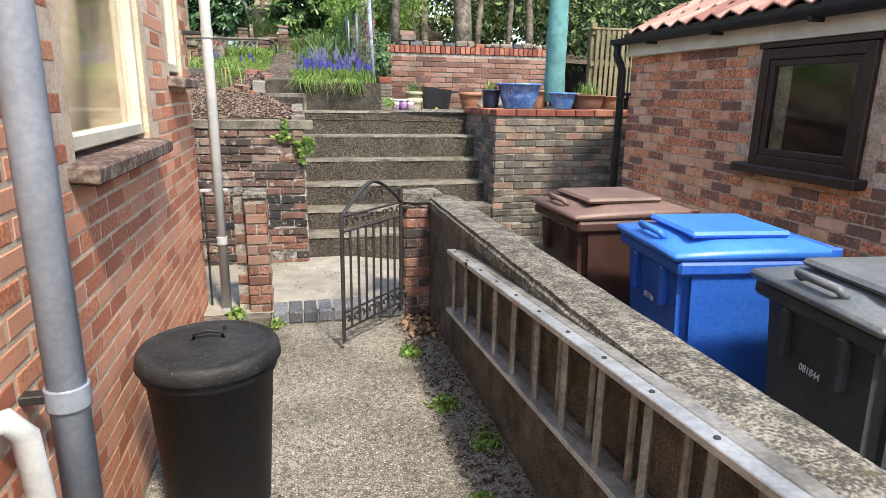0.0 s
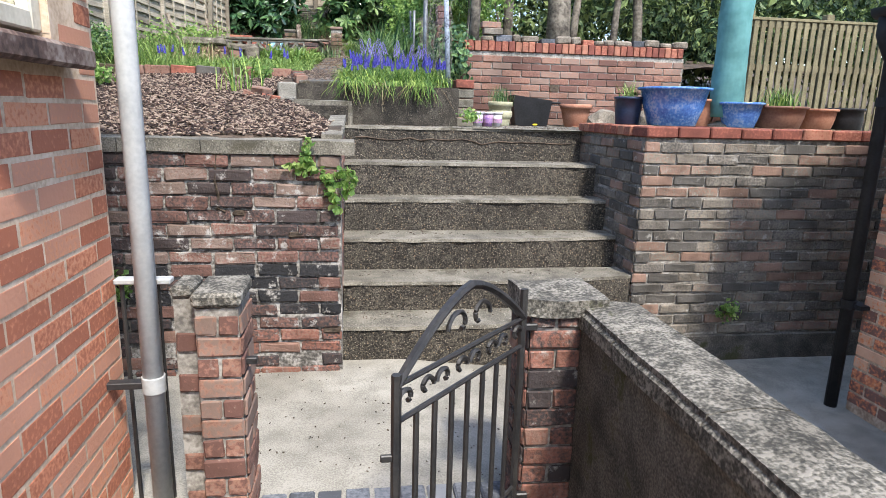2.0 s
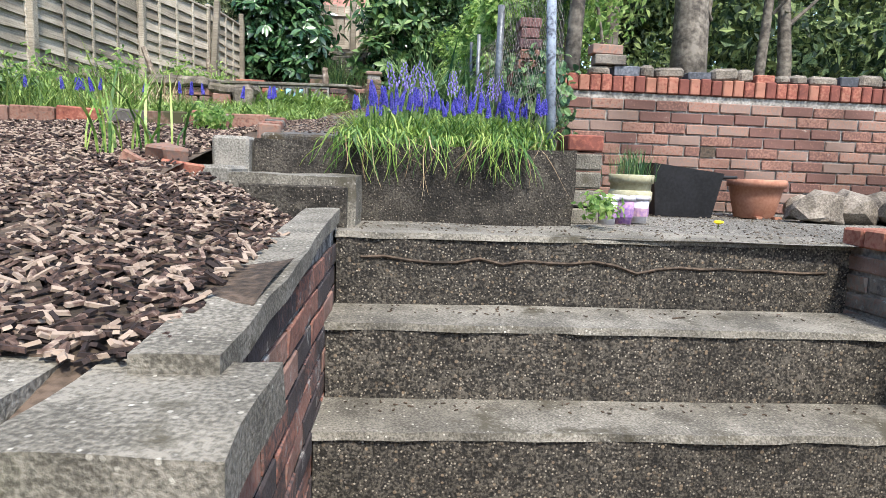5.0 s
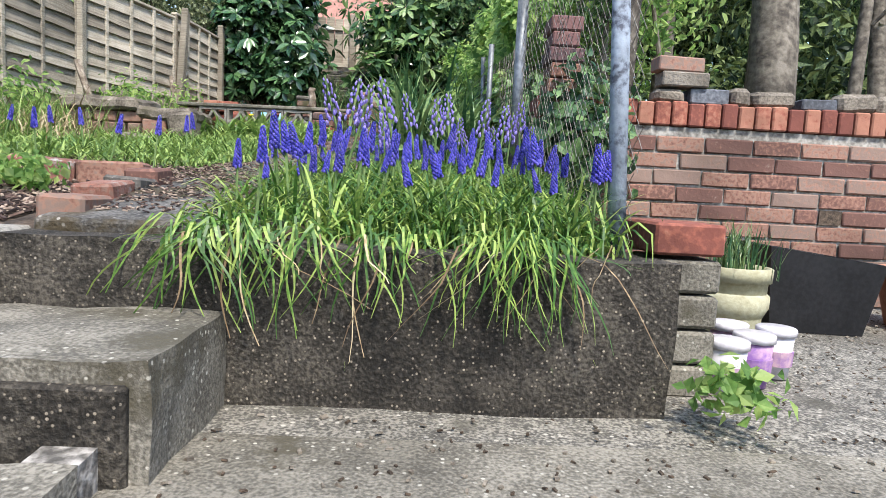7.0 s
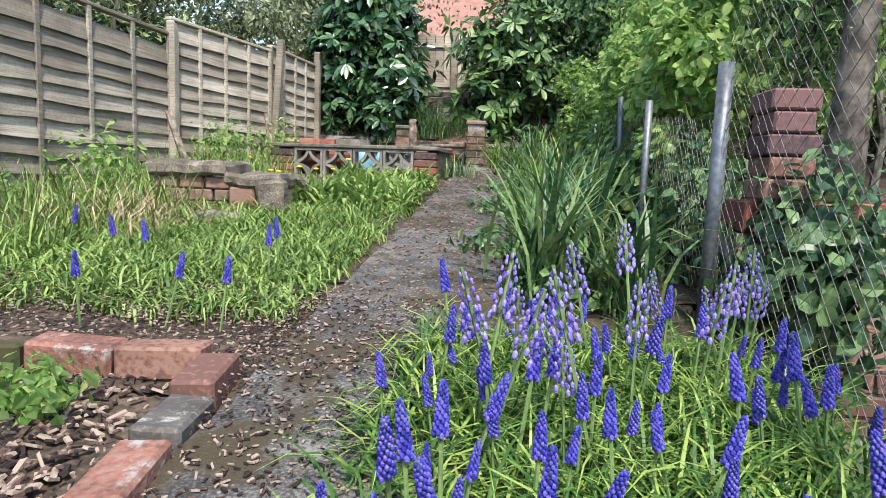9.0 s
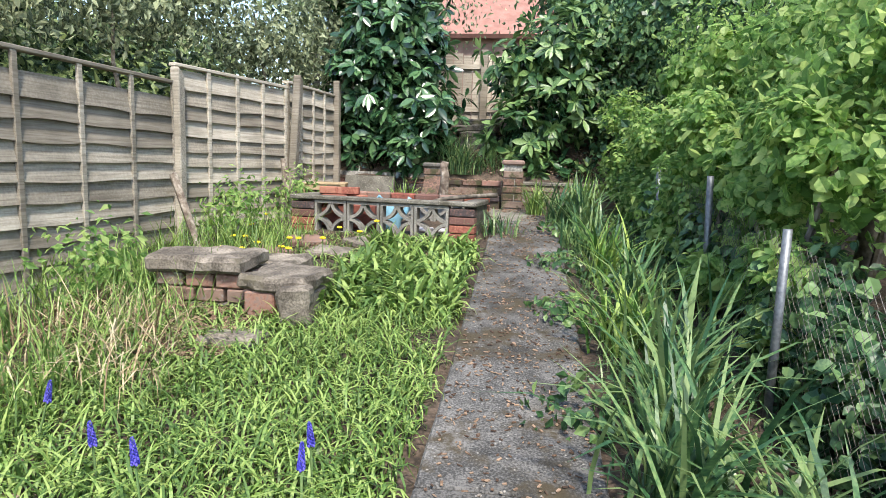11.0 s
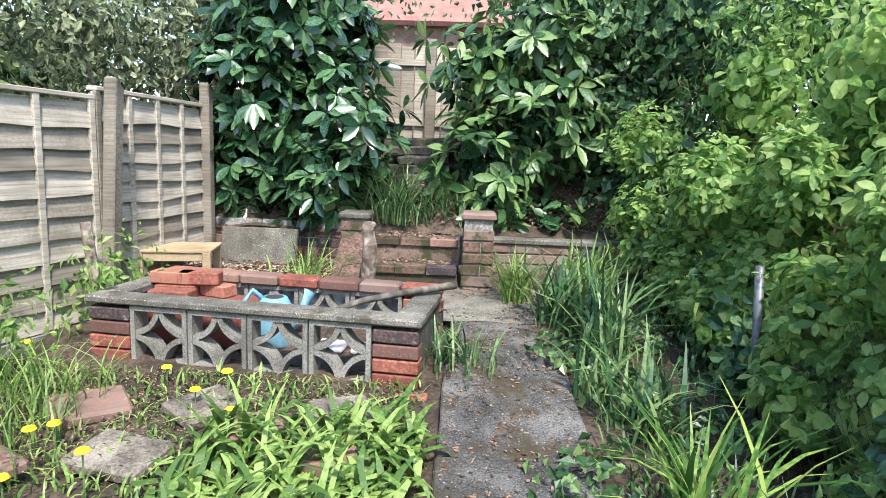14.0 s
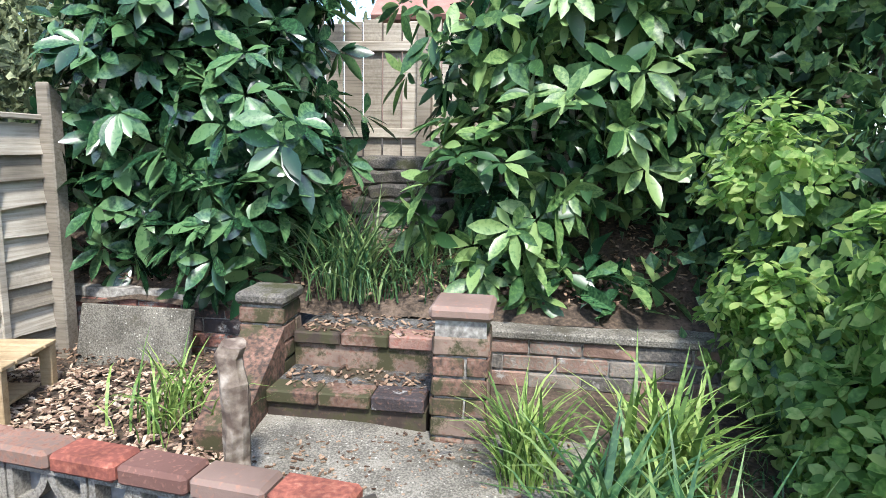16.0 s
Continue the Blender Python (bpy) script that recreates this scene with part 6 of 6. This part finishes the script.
    for b_ in blobs[:stems]:
        fx, fy, fz = b_[0] + r.uniform(-0.15, 0.15), b_[1] + r.uniform(0, 0.15), b_[2] - b_[5] - 0.5
        part("stem", tube([(fx, fy, fz), (fx + r.uniform(-0.1, 0.1), fy, (fz + b_[2]) / 2), (b_[0], b_[1], b_[2] + b_[5] * 0.5)], 0.025, 7, taper=0.4), TRUNK, t)
    if core:
        rosettes("foliage", blobs, count // core, size, mat, seed, t, core, k["shape"])
    else:
        leaves("foliage", blobs, count, size, mat, seed, t, **k)
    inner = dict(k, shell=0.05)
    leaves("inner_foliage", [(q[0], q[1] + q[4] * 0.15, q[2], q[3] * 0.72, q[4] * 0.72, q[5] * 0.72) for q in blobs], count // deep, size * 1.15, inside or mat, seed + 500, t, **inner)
    return t


shrub("laurel", "large glossy dark green laurel shrub by the fence", 4, [(-1.9, 14.75, 3.75, 0.55, 0.45, 0.6), (-1.35, 14.65, 3.55, 0.5, 0.42, 0.5), (-1.75, 14.8, 4.35, 0.55, 0.5, 0.55), (-1.35, 14.95, 4.2, 0.3, 0.35, 0.5), (-2.0, 14.65, 3.2, 0.42, 0.3, 0.35), (-1.4, 14.55, 3.12, 0.35, 0.28, 0.3), (-1.8, 15.2, 4.9, 0.7, 0.5, 0.5)], 3800, 0.165, LAUREL, 11, core=8, shape=0.42, droop=0.9, rich=True, shell=0.5)
# inside=LAUREL: darker inner leaves paint the shade deep in the aucuba.
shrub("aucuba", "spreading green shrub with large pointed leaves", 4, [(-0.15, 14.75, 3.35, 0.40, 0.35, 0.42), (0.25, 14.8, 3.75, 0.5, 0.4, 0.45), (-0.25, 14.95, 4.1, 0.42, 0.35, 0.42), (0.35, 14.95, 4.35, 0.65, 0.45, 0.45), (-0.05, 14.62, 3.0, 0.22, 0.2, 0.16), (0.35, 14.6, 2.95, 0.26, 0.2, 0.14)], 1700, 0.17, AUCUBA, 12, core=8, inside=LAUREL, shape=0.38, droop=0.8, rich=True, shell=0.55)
shrub("dark_hedge", "dark ivy covered hedge at the garden corner", 3, [(0.95, 14.9, 3.7, 0.6, 0.5, 0.8), (1.2, 14.4, 3.1, 0.45, 0.6, 0.7), (1.5, 14.6, 4.5, 0.9, 0.7, 0.7), (0.6, 15.5, 4.9, 0.9, 0.4, 0.5)], 8000, 0.085, IVY, 13, shape=0.75, droop=0.6)
ivy_blobs = [(1.12 + 0.12 * math.sin(i * 1.9), 8.9 + i * 0.42, 2.12 + i * 0.048 + 0.08 * math.sin(i * 2.7), 0.24, 0.34, 0.34) for i in range(14)]
shrub("ivy_bank", "dark ivy smothering the netting beside the path", 0, ivy_blobs, 12000, 0.060, IVY, 14, rich=True, shape=0.8, droop=0.6, shell=0.45)
hedge_blobs = [(1.75 + 0.2 * math.sin(i * 2.1), 10.1 + i * 0.42, 3.2 + 0.25 * math.sin(i * 1.3), 0.55, 0.45, 0.62) for i in range(10)] + [(1.22 + 0.08 * math.sin(i * 2.9), 10.0 + i * 0.45, 2.95 + 0.15 * math.sin(i * 1.7), 0.22, 0.3, 0.25) for i in range(9)] + [(2.45 + 0.2 * math.sin(i * 1.1), 10.9 + i * 0.5, 4.25 + 0.2 * math.sin(i * 2.3), 0.5, 0.4, 0.4) for i in range(8)] + [(1.35, 11.2, 3.0, 0.3, 0.4, 0.4), (1.32, 12.2, 3.05, 0.3, 0.4, 0.4), (1.4, 13.2, 3.2, 0.3, 0.4, 0.5), (1.6, 12.6, 3.6, 0.4, 0.5, 0.5), (1.6, 11.6, 3.5, 0.42, 0.5, 0.5), (1.45, 10.8, 3.6, 0.45, 0.5, 0.5), (1.5, 13.6, 4.1, 0.5, 0.5, 0.5), (1.38, 11.3, 3.35, 0.25, 0.4, 0.3), (1.42, 12.1, 3.5, 0.25, 0.4, 0.35), (1.42, 12.9, 3.45, 0.25, 0.4, 0.4), (1.2, 10.4, 3.25, 0.3, 0.4, 0.4), (1.12, 11.8, 2.9, 0.16, 0.25, 0.2), (1.1, 13.3, 2.95, 0.2, 0.3, 0.25), (1.65, 10.9, 4.0, 0.4, 0.5, 0.4), (1.65, 12.0, 4.15, 0.4, 0.5, 0.4)]
shrub("hawthorn_hedge", "tall fresh green hedge overhanging the path", 8, hedge_blobs, 17000, 0.058, FRESH, 15, deep=9, rich=True, shape=0.6, droop=0.35, shell=0.35)
shrub("conifer", "feathery bright green conifer behind the ivy", 2, [(1.45, 13.9, 3.6, 0.4, 0.5, 0.9), (1.5, 9.9, 3.3, 0.3, 0.4, 0.6)], 4000, 0.06, AUCUBA, 16, shape=0.3, droop=0.9, shell=0.35)
shrub("fence_bush", "tangled olive green bush behind the fence", 5, [(-3.1, 14.2, 4.2, 0.8, 0.8, 0.6), (-2.6, 15.2, 4.6, 0.9, 0.5, 0.8), (-3.6, 12.6, 4.2, 0.8, 1.0, 0.45), (-3.8, 11.0, 4.0, 0.8, 1.2, 0.45), (-2.2, 16.2, 5.2, 1.6, 0.6, 0.9), (-3.3, 15.0, 3.4, 0.6, 0.6, 0.9), (-2.75, 14.75, 4.0, 0.55, 0.4, 0.7), (-3.5, 13.4, 4.6, 0.9, 0.8, 0.6), (-4.2, 12.0, 4.7, 1.0, 1.2, 0.7), (-2.5, 15.0, 5.3, 1.0, 0.6, 0.6)], 13000, 0.075, OLIVE, 17, shape=0.5, shell=0.3)

shrub("fresh_shoots", "lime green shoots growing through the ivy hedge", 0, [(0.92, 13.5, 2.72, 0.14, 0.35, 0.25), (0.85, 14.0, 2.95, 0.18, 0.3, 0.3), (0.95, 13.3, 3.25, 0.16, 0.4, 0.2), (0.9, 14.2, 3.5, 0.25, 0.3, 0.25), (1.0, 12.9, 2.85, 0.12, 0.35, 0.2)] + [(0.98 + 0.08 * math.sin(i * 2.3), 10.3 + i * 0.36, 2.55 + 0.22 * math.sin(i * 1.9), 0.12, 0.2, 0.16) for i in range(10)] + [(1.02 + 0.08 * math.sin(i * 1.3), 10.4 + i * 0.42, 3.1 + 0.25 * math.sin(i * 2.9), 0.14, 0.22, 0.2) for i in range(9)], 8600, 0.06, FRESH, 19, core=6, shape=0.55)

shrub("field_maple", "bright lobed maple leaves leaning over the netting", 5, [(1.12 + 0.10 * math.sin(i * 2.7), 10.2 + i * 0.33, 2.95 + 0.30 * math.sin(i * 1.7), 0.16, 0.26, 0.24) for i in range(11)] + [(1.42 + 0.1 * math.sin(i * 1.9), 10.3 + i * 0.36, 3.5 + 0.28 * math.sin(i * 2.3), 0.24, 0.3, 0.3) for i in range(10)] + [(1.03 + 0.05 * math.sin(i * 3.1), 10.6 + i * 0.42, 2.5 + 0.10 * math.sin(i * 2.2), 0.11, 0.22, 0.17) for i in range(7)] + [(0.93 + 0.05 * math.sin(i * 2.4), 10.2 + i * 0.36, slope(10.2 + i * 0.36) + 0.24 + 0.06 * math.sin(i * 1.3), 0.09, 0.16, 0.13) for i in range(9)], 7500, 0.078, FRESH, 21, deep=14, rich=True, shape=0.85, droop=0.5, shell=0.3)

woods = thing("woodland", "leafy woodland edge behind the garden walls", "woodland")
wb = []
r = random.Random(5)
for i in range(26):
    wb.append((2.9 + i * 0.28 + r.uniform(-0.3, 0.3), 12.5 + r.uniform(0, 3.2), 3.0 + r.uniform(0, 2.8), 0.8, 0.7, 0.7))
for i in range(22):
    if not 2.5 < i * 0.75 - 0.9 < 5.9:
        wb.append((-6 + i * 0.75, 18.0 + r.uniform(0, 3), 4.6 + r.uniform(0, 3.0), 1.2, 1.0, 1.2))
for i in range(24):
    wb.append((-4.4 - r.uniform(0, 3.5), 9.0 + i * 0.4, 3.0 + r.uniform(0, 1.7), 1.0, 0.9, 0.8))
for i in range(30):
    wb.append((1.6 + i * 0.3, 16.0 + r.uniform(0, 2), 2.8 + r.uniform(0, 4.5), 1.1, 0.9, 1.0))
for i in range(14):
    wb.append((4.4 + r.uniform(0, 4), 9.5 + r.uniform(0, 3), 2.4 + r.uniform(0, 2.6), 0.7, 0.6, 0.7))
for i in range(17):
    wb.append((-5.3, 7.0 + i * 0.6, 3.6 + 0.3 * math.sin(i), 0.8, 0.8, 0.95))
ob = leaves("foliage", wb, 126000, 0.15, WOODS, 18, woods, shape=0.55, shell=0.2)
tagged(woods, kind="stuff")

TREES = [(1.75, 11.2, 0.07, 0.3), (2.25, 11.0, 0.085, 0.1), (2.85, 10.5, 0.185, -0.05), (3.4, 11.6, 0.07, 0.4), (3.9, 11.2, 0.06, 0.3), (4.6, 11.8, 0.09, -0.2), (1.5, 9.6, 0.07, 0.25)]
for i, (x, y, rad, l) in enumerate(TREES):
    t = thing("tree", "slim grey-brown tree trunk with spring leaves", "tree", "trees behind the wall")
    part("trunk", tube([(x, y, 2.0), (x + l * 0.15, y, 3.0), (x + l * 0.5, y + 0.1, 4.2), (x + l * 1.2, y + 0.2, 6.0)], rad, 12, taper=0.5), TRUNK, t, smooth=True)
    for k in range(4):
        a = i * 1.3 + k * 1.7
        z = 3.4 + k * 0.5
        s_ = l * (z - 2) / 3.5
        part("limb", tube([(x + s_, y, z), (x + s_ + 0.35 * math.cos(a), y + 0.3 * math.sin(a), z + 0.3), (x + s_ + 0.8 * math.cos(a), y + 0.7 * math.sin(a), z + 0.75)], rad * 0.3, 7, taper=0.4), TRUNK, t)
    leaves("crown", [(x + l + 0.9 + 0.5 * math.cos(k * 2.1 + i), y + 1.4 + 0.5 * math.sin(k * 2.1), 4.7 + 0.45 * k, 0.8, 0.7, 0.5) for k in range(4)], 900, 0.085, FRESH if i % 2 else WOODS, 30 + i, t, shape=0.6, shell=0.3)

# lawn of lime green leaves left of the path
gz = lambda x, y: slope(y) - 0.01 + 0.02 * noise.noise((x * 2, y * 2, 0))
tagged(blades("grass", scatter(61, 12000, -2.1, -0.42, 8.75, 11.0, gz), GRASS, 62, 0.145, 0.0105, 2.2), "lush lime green grass left to grow long", "grass", kind="stuff")
tagged(blades("grass", scatter(63, 2200, -2.75, -1.7, 8.5, 12.3, gz), GRASS, 64, 0.30, 0.009, 0.7), "rough grass and weeds under the fence", "grass", kind="stuff")
tagged(blades("broad_leaves", scatter(65, 1100, -1.2, -0.42, 10.7, 12.1, gz), GRASS, 66, 0.22, 0.035, 1.4), "broad soft green leaves beside the path", "plants", kind="stuff")
tagged(blades("weeds", scatter(67, 2600, -2.4, -0.45, 11.2, 12.5, gz), GRASS, 68, 0.075, 0.012, 1.2), "low weeds on the ground before the planter", "weeds", kind="stuff")
for i, (x, y, n_) in enumerate(((-1.78, 10.1, 70), (-1.62, 9.8, 60), (-2.0, 10.35, 60), (-1.95, 9.7, 50), (-2.2, 10.1, 50))):
    tuft(x, y, slope(y), n_, 0.34, DRYSTALK, 300 + i, "dry_grass", "straw coloured dead grass flopping by the rockery", 0.12, 0.007, 1.3)
tagged(scraps("soil_litter", scatter(310, 2600, -2.5, -1.35, 10.0, 10.75, lambda x, y: slope(y) + 0.02), LITTER, 311, 0.03, 0.004, 0.5, tilt=0.7), "brown leaf litter and bare earth by the rockery", "leaf litter", kind="stuff")
tagged(scraps("earth_crumbs", scatter(312, 2600, -2.3, -0.5, 11.7, 12.5, lambda x, y: slope(y) + 0.012), LITTER, 313, 0.011, 0.003, 0.6, tilt=0.6), "brown earth and crumbs before the planter", "debris", kind="stuff")
CLUMPS = [(0.42, 12.85, 90, 0.50, IRIS), (0.46, 12.2, 45, 0.36, IRIS), (0.44, 11.55, 60, 0.46, STRAP), (0.55, 11.0, 55, 0.44, IRIS), (0.40, 10.45, 70, 0.42, STRAP), (0.60, 10.2, 60, 0.5, IRIS), (0.45, 9.75, 80, 0.52, IRIS), (0.35, 9.25, 90, 0.52, IRIS), (0.62, 9.1, 60, 0.46, IRIS), (0.25, 13.25, 110, 0.40, IRIS), (0.45, 13.6, 130, 0.40, GRASS), (0.30, 12.5, 30, 0.3, IRIS)]
for i, (x, y, n_, l_, m_) in enumerate(CLUMPS):
    tagged(blades("iris_clump", [(x + random.Random(i * 200 + k).gauss(0, 0.06), y + random.Random(i * 200 + k + 77).gauss(0, 0.09), slope(y) - 0.01) for k in range(n_)], m_, 70 + i, l_, 0.024, 0.7), "clump of arching strap leaves beside the path", "plant", "iris clumps", kind="stuff")
tagged(blades("edge_grass", scatter(69, 1200, 0.24, 0.85, 8.9, 13.9, gz), IRIS, 169, 0.16, 0.009, 1.2), "short grass and weeds along the path edge", "grass", kind="stuff")
tagged(blades("day_lily", [(0.02 + random.Random(i).gauss(0, 0.04), 13.6 + random.Random(i + 7).gauss(0, 0.05), slope(13.6)) for i in range(130)], GRASS, 74, 0.32, 0.015, 0.6), "young strap leaves by the brick pillar", "plant", kind="stuff")
for i, (x, y, n_, l_, m_) in enumerate(((-0.33, 12.7, 90, 0.24, IRIS), (-1.3, 13.75, 90, 0.3, GRASS), (-0.85, 14.55, 260, 0.5, IRIS), (-0.55, 14.6, 120, 0.35, IRIS), (-0.8, 7.3, 26, 0.36, STRAP))):
    z = slope(y) if 7.5 < y < 14.3 else (2.84 if y > 14.3 else bed_z(x, y))
    tuft(x, y, z, n_, l_, m_, 80 + i, "leaf_clump", "arching clump of narrow green leaves", 0.09, 0.012, 0.9)
leaves_low = [(0.45 + 0.25 * math.sin(i * 2.2), 9.2 + i * 0.33, slope(9.2 + i * 0.33) + 0.02, 0.25, 0.25, 0.10) for i in range(14)]
tagged(leaves("ground_cover", leaves_low, 3600, 0.05, AUCUBA, 90, shape=0.7), "low leafy ground cover beside the path", "plants", kind="stuff")
tagged(leaves("fence_weeds", [(-2.45, 9.6, 2.2, 0.3, 0.5, 0.25), (-2.35, 10.6, 2.35, 0.3, 0.4, 0.28), (-2.3, 12.2, 2.55, 0.3, 0.5, 0.3), (-2.15, 13.0, 2.6, 0.25, 0.35, 0.35), (-2.6, 8.7, 2.05, 0.35, 0.5, 0.3)], 2600, 0.055, FRESH, 91, shape=0.5, shell=0.2), "leafy weeds climbing along the fence", "weeds", kind="stuff")

tagged(leaves("fence_plant", [(-2.45, 8.85, 2.12, 0.26, 0.3, 0.26), (-2.3, 9.2, 2.05, 0.18, 0.2, 0.18)], 1800, 0.045, AUCUBA, 92, shape=0.5, shell=0.25, rich=True), "bushy dark green plant at the foot of the fence", "plant", kind="stuff")

# planter full of bluebells
tagged(blades("bluebell_leaves", scatter(101, 7400, 0.0, 0.92, 7.585, 8.7, lambda x, y: slope(y) - 0.02), STRAP, 102, 0.21, 0.0085, 2.3), "mass of yellowing strap leaves in the raised bed", "plants", kind="stuff")
r = random.Random(103)
tagged(trails("trailing_leaves", [r.gauss(r.choice((0.05, 0.09, 0.12, 0.25, 0.42, 0.62, 0.66, 0.70)), 0.045) for _ in range(190)], STRAP, 104, 7.455, 1.80, 0.20, 0.0042), "long pale leaves trailing over the concrete edge", "plants", kind="stuff")

tagged(trails("dry_stalks", [r.uniform(-0.1, 0.92) for _ in range(22)], DRYSTALK, 105, 7.443, 1.78, 0.22, 0.0026), "dry straw coloured stalks hanging over the concrete", "plants", kind="stuff")


def hyacinth(at, turn, h, mat, loose):
    t = thing("grape_hyacinth" if not loose else "bluebell", "violet-blue grape hyacinth spike in the raised bed" if not loose else "pale violet bluebell with hanging bells", "flower", "flowers of the raised bed", at=at, turn=turn)
    part("stem", tube([(0, 0, 0), (0.01, 0, h * 0.6), (0.015, 0, h)], 0.0035, 5), STEM, t)
    bm = bmesh.new()
    rr_ = random.Random(int(h * 1000))
    n_ = 80 if not loose else 30
    for k in range(n_):
        f = k / n_
        z = h * (0.68 + 0.33 * f)
        rad = (0.0085 * (1 - f) ** 0.4 + 0.001) * (1 if not loose else 2.1)
        a = k * 2.4
        s_ = (0.0038 if not loose else 0.0048) * (1.1 - 0.5 * f)
        made = bmesh.ops.create_icosphere(bm, subdivisions=1, radius=s_)["verts"]
        for v in made:
            v.co = Vector((v.co.x + rad * math.cos(a) + 0.013, v.co.y + rad * math.sin(a), v.co.z * (1.9 if loose else 1.35) + z - (0.01 if loose else 0)))
    part("flower_head", bm, mat, t)
    return t


proto = [hyacinth((0.1, 7.6, 1.78), 0, 0.24, MUSCARI, False), hyacinth((0.3, 7.9, 1.8), 40, 0.23, MUSCARI, False), hyacinth((0.5, 8.2, 1.84), 80, 0.36, BELL, True)]
r = random.Random(12)
for i in range(95):
    k = r.choice((0, 0, 0, 1, 1, 2))
    x, y = (r.uniform(0.02, 0.92), r.uniform(7.58, 8.6)) if k < 2 else (r.uniform(0.15, 0.85), r.uniform(7.95, 8.6))
    sc = r.uniform(0.7, 1.15)
    c = copy_thing(proto[k], pose(x, y, slope(y) - 0.01, r.uniform(-15, 15), r.uniform(-15, 15), r.uniform(0, 360)))
    c.scale = (sc, sc, sc)
for i in range(16):
    x, y = r.uniform(-2.4, -0.5), r.uniform(8.5, 9.4)
    copy_thing(proto[1], pose(x, y, slope(y) - 0.01, r.uniform(-9, 9), r.uniform(-9, 9), r.uniform(0, 360)))


def dandelion(x, y, z, h):
    t = thing("dandelion", "yellow dandelion flower among the weeds", "flower", "yellow flowers", at=(x, y, z))
    part("stem", tube([(0, 0, 0), (0, 0, h)], 0.003, 5), STEM, t)
    part("flower_head", lathe([(0.008, h - 0.008), (0.024, h), (0.02, h + 0.008), (0.001, h + 0.011)], 10), YELLOW, t)


for i in range(16):
    x, y = r.uniform(-2.3, -1.1), r.uniform(11.5, 12.4)
    dandelion(x, y, slope(y) - 0.01, r.uniform(0.08, 0.2))
dandelion(1.75, 7.62, 1.446, 0.03)

for i, (x, y, z, n_, rad, lab) in enumerate(((2.74, 5.87, 0.25, 60, 0.10, "small green weed growing from the brick wall"), (-1.13, 5.37, 0.64, 60, 0.10, "green weed at the foot of the brick wall"), (-0.5, 4.0, 0.12, 60, 0.08, "green weed at the foot of the pillar"), (-0.24, 3.97, 0.05, 50, 0.07, "green weed at the foot of the pillar"), (0.62, 3.3, 0.03, 60, 0.07, "green weed growing on the side path"), (0.7, 2.6, 0.03, 70, 0.08, "green weed growing on the side path"), (0.8, 2.2, 0.03, 70, 0.08, "green weed growing on the side path"), (0.66, 1.75, 0.03, 60, 0.07, "green weed growing on the side path"), (1.1, 7.38, 1.55, 70, 0.10, "broad leaved weed by the planter corner"), (-0.75, 8.15, 1.9, 120, 0.12, "feathery green weed in the bark bed"), (-1.9, 7.4, 1.8, 160, 0.14, "young green plant in the bark bed"))):
    ob = leaves("weed", [(x, y, z, rad, rad * (0.25 if "wall" in lab else 1), rad * (1 if "wall" in lab else 0.6))], n_ * 2, 0.034, FRESH, 120 + i, shape=0.75, shell=0.2)
    tagged(ob, lab, "weed", kind="stuff")

# creeper trailing over the corner of the retaining wall
creeper = thing("creeper", "pale green creeper trailing over the brick wall corner", "creeper")
RUNS = (((-0.21, 1.28), (-0.15, 1.255), (-0.10, 1.265), (-0.04, 1.22), (0.0, 1.19)), ((-0.04, 1.22), (0.04, 1.25), (0.075, 1.24), (0.105, 1.20), (0.09, 1.13)), ((-0.02, 1.19), (-0.015, 1.13), (0.01, 1.10), (0.02, 1.02)), ((0.06, 1.24), (0.05, 1.17), (0.07, 1.12)), ((-0.135, 1.40), (-0.14, 1.33), (-0.12, 1.265)))
for k, run in enumerate(RUNS):
    part("vine", tube([(x, 5.385, z) for x, z in run], 0.003, 5), STEM, creeper)
    spots = []
    for (xa, za), (xb, zb) in zip(run, run[1:]):
        spots += [(xa + (xb - xa) * q / 2, 5.365, za + (zb - za) * q / 2, 0.022, 0.014, 0.024) for q in range(2)]
    leaves("creeper_leaves", spots, 15 * len(run), 0.036, FRESH, 420 + k, creeper, shape=0.9, shell=0.1, rich=True)

# ---- bricks of the large walls ----
brickwork(wall_house, face_m(-0.735, -1.0, 0.0, 90), 5.30, 2.8, RED, 1, joint=0.017, depth=0.002, uneven=0.0004, holes=((2.86, 3.96, 1.38, 2.75), (4.58, 5.04, 1.69, 2.75)), order=lambda x, z: abs(x - 4.4) + 0.6 * z)
for z0, rows, pair_, k in ((0.06, 4, OLD, 2), (0.36, 5, SOOT, 12), (0.735, 8, REDOLD, 22)):
    brickwork(wall_left, face_m(-2.45, 5.412, z0), 2.485, rows * 0.075, pair_, k, joint=0.016, depth=0.013, order=lambda x, z: -x, uneven=0.006, most=100, worn=2.4, lost=0.03)
brickwork(wall_right, face_m(2.0, 5.912, 0.07), 2.8, 1.37, GREY, 3, uneven=0.005, order=lambda x, z: x, worn=1.8, joint=0.013)
brickwork(wall_right, face_m(2.012, 7.2, 0.07, -90), 1.29, 1.37, GREY, 4, uneven=0.005, worn=1.8, joint=0.013)
brickwork(shed, face_m(3.064, 5.11, -0.08, -90), 5.3, 2.1, SHED, 5, joint=0.014, depth=0.005, holes=((1.73, 2.62, 1.28, 2.1),), order=lambda x, z: abs(x - 1.6), uneven=0.001)
brickwork(wall_back, face_m(0.95, 9.012, 1.45), 2.95, 0.79, PINK, 6, holes=((1.36, 1.48, 0.40, 0.47),))
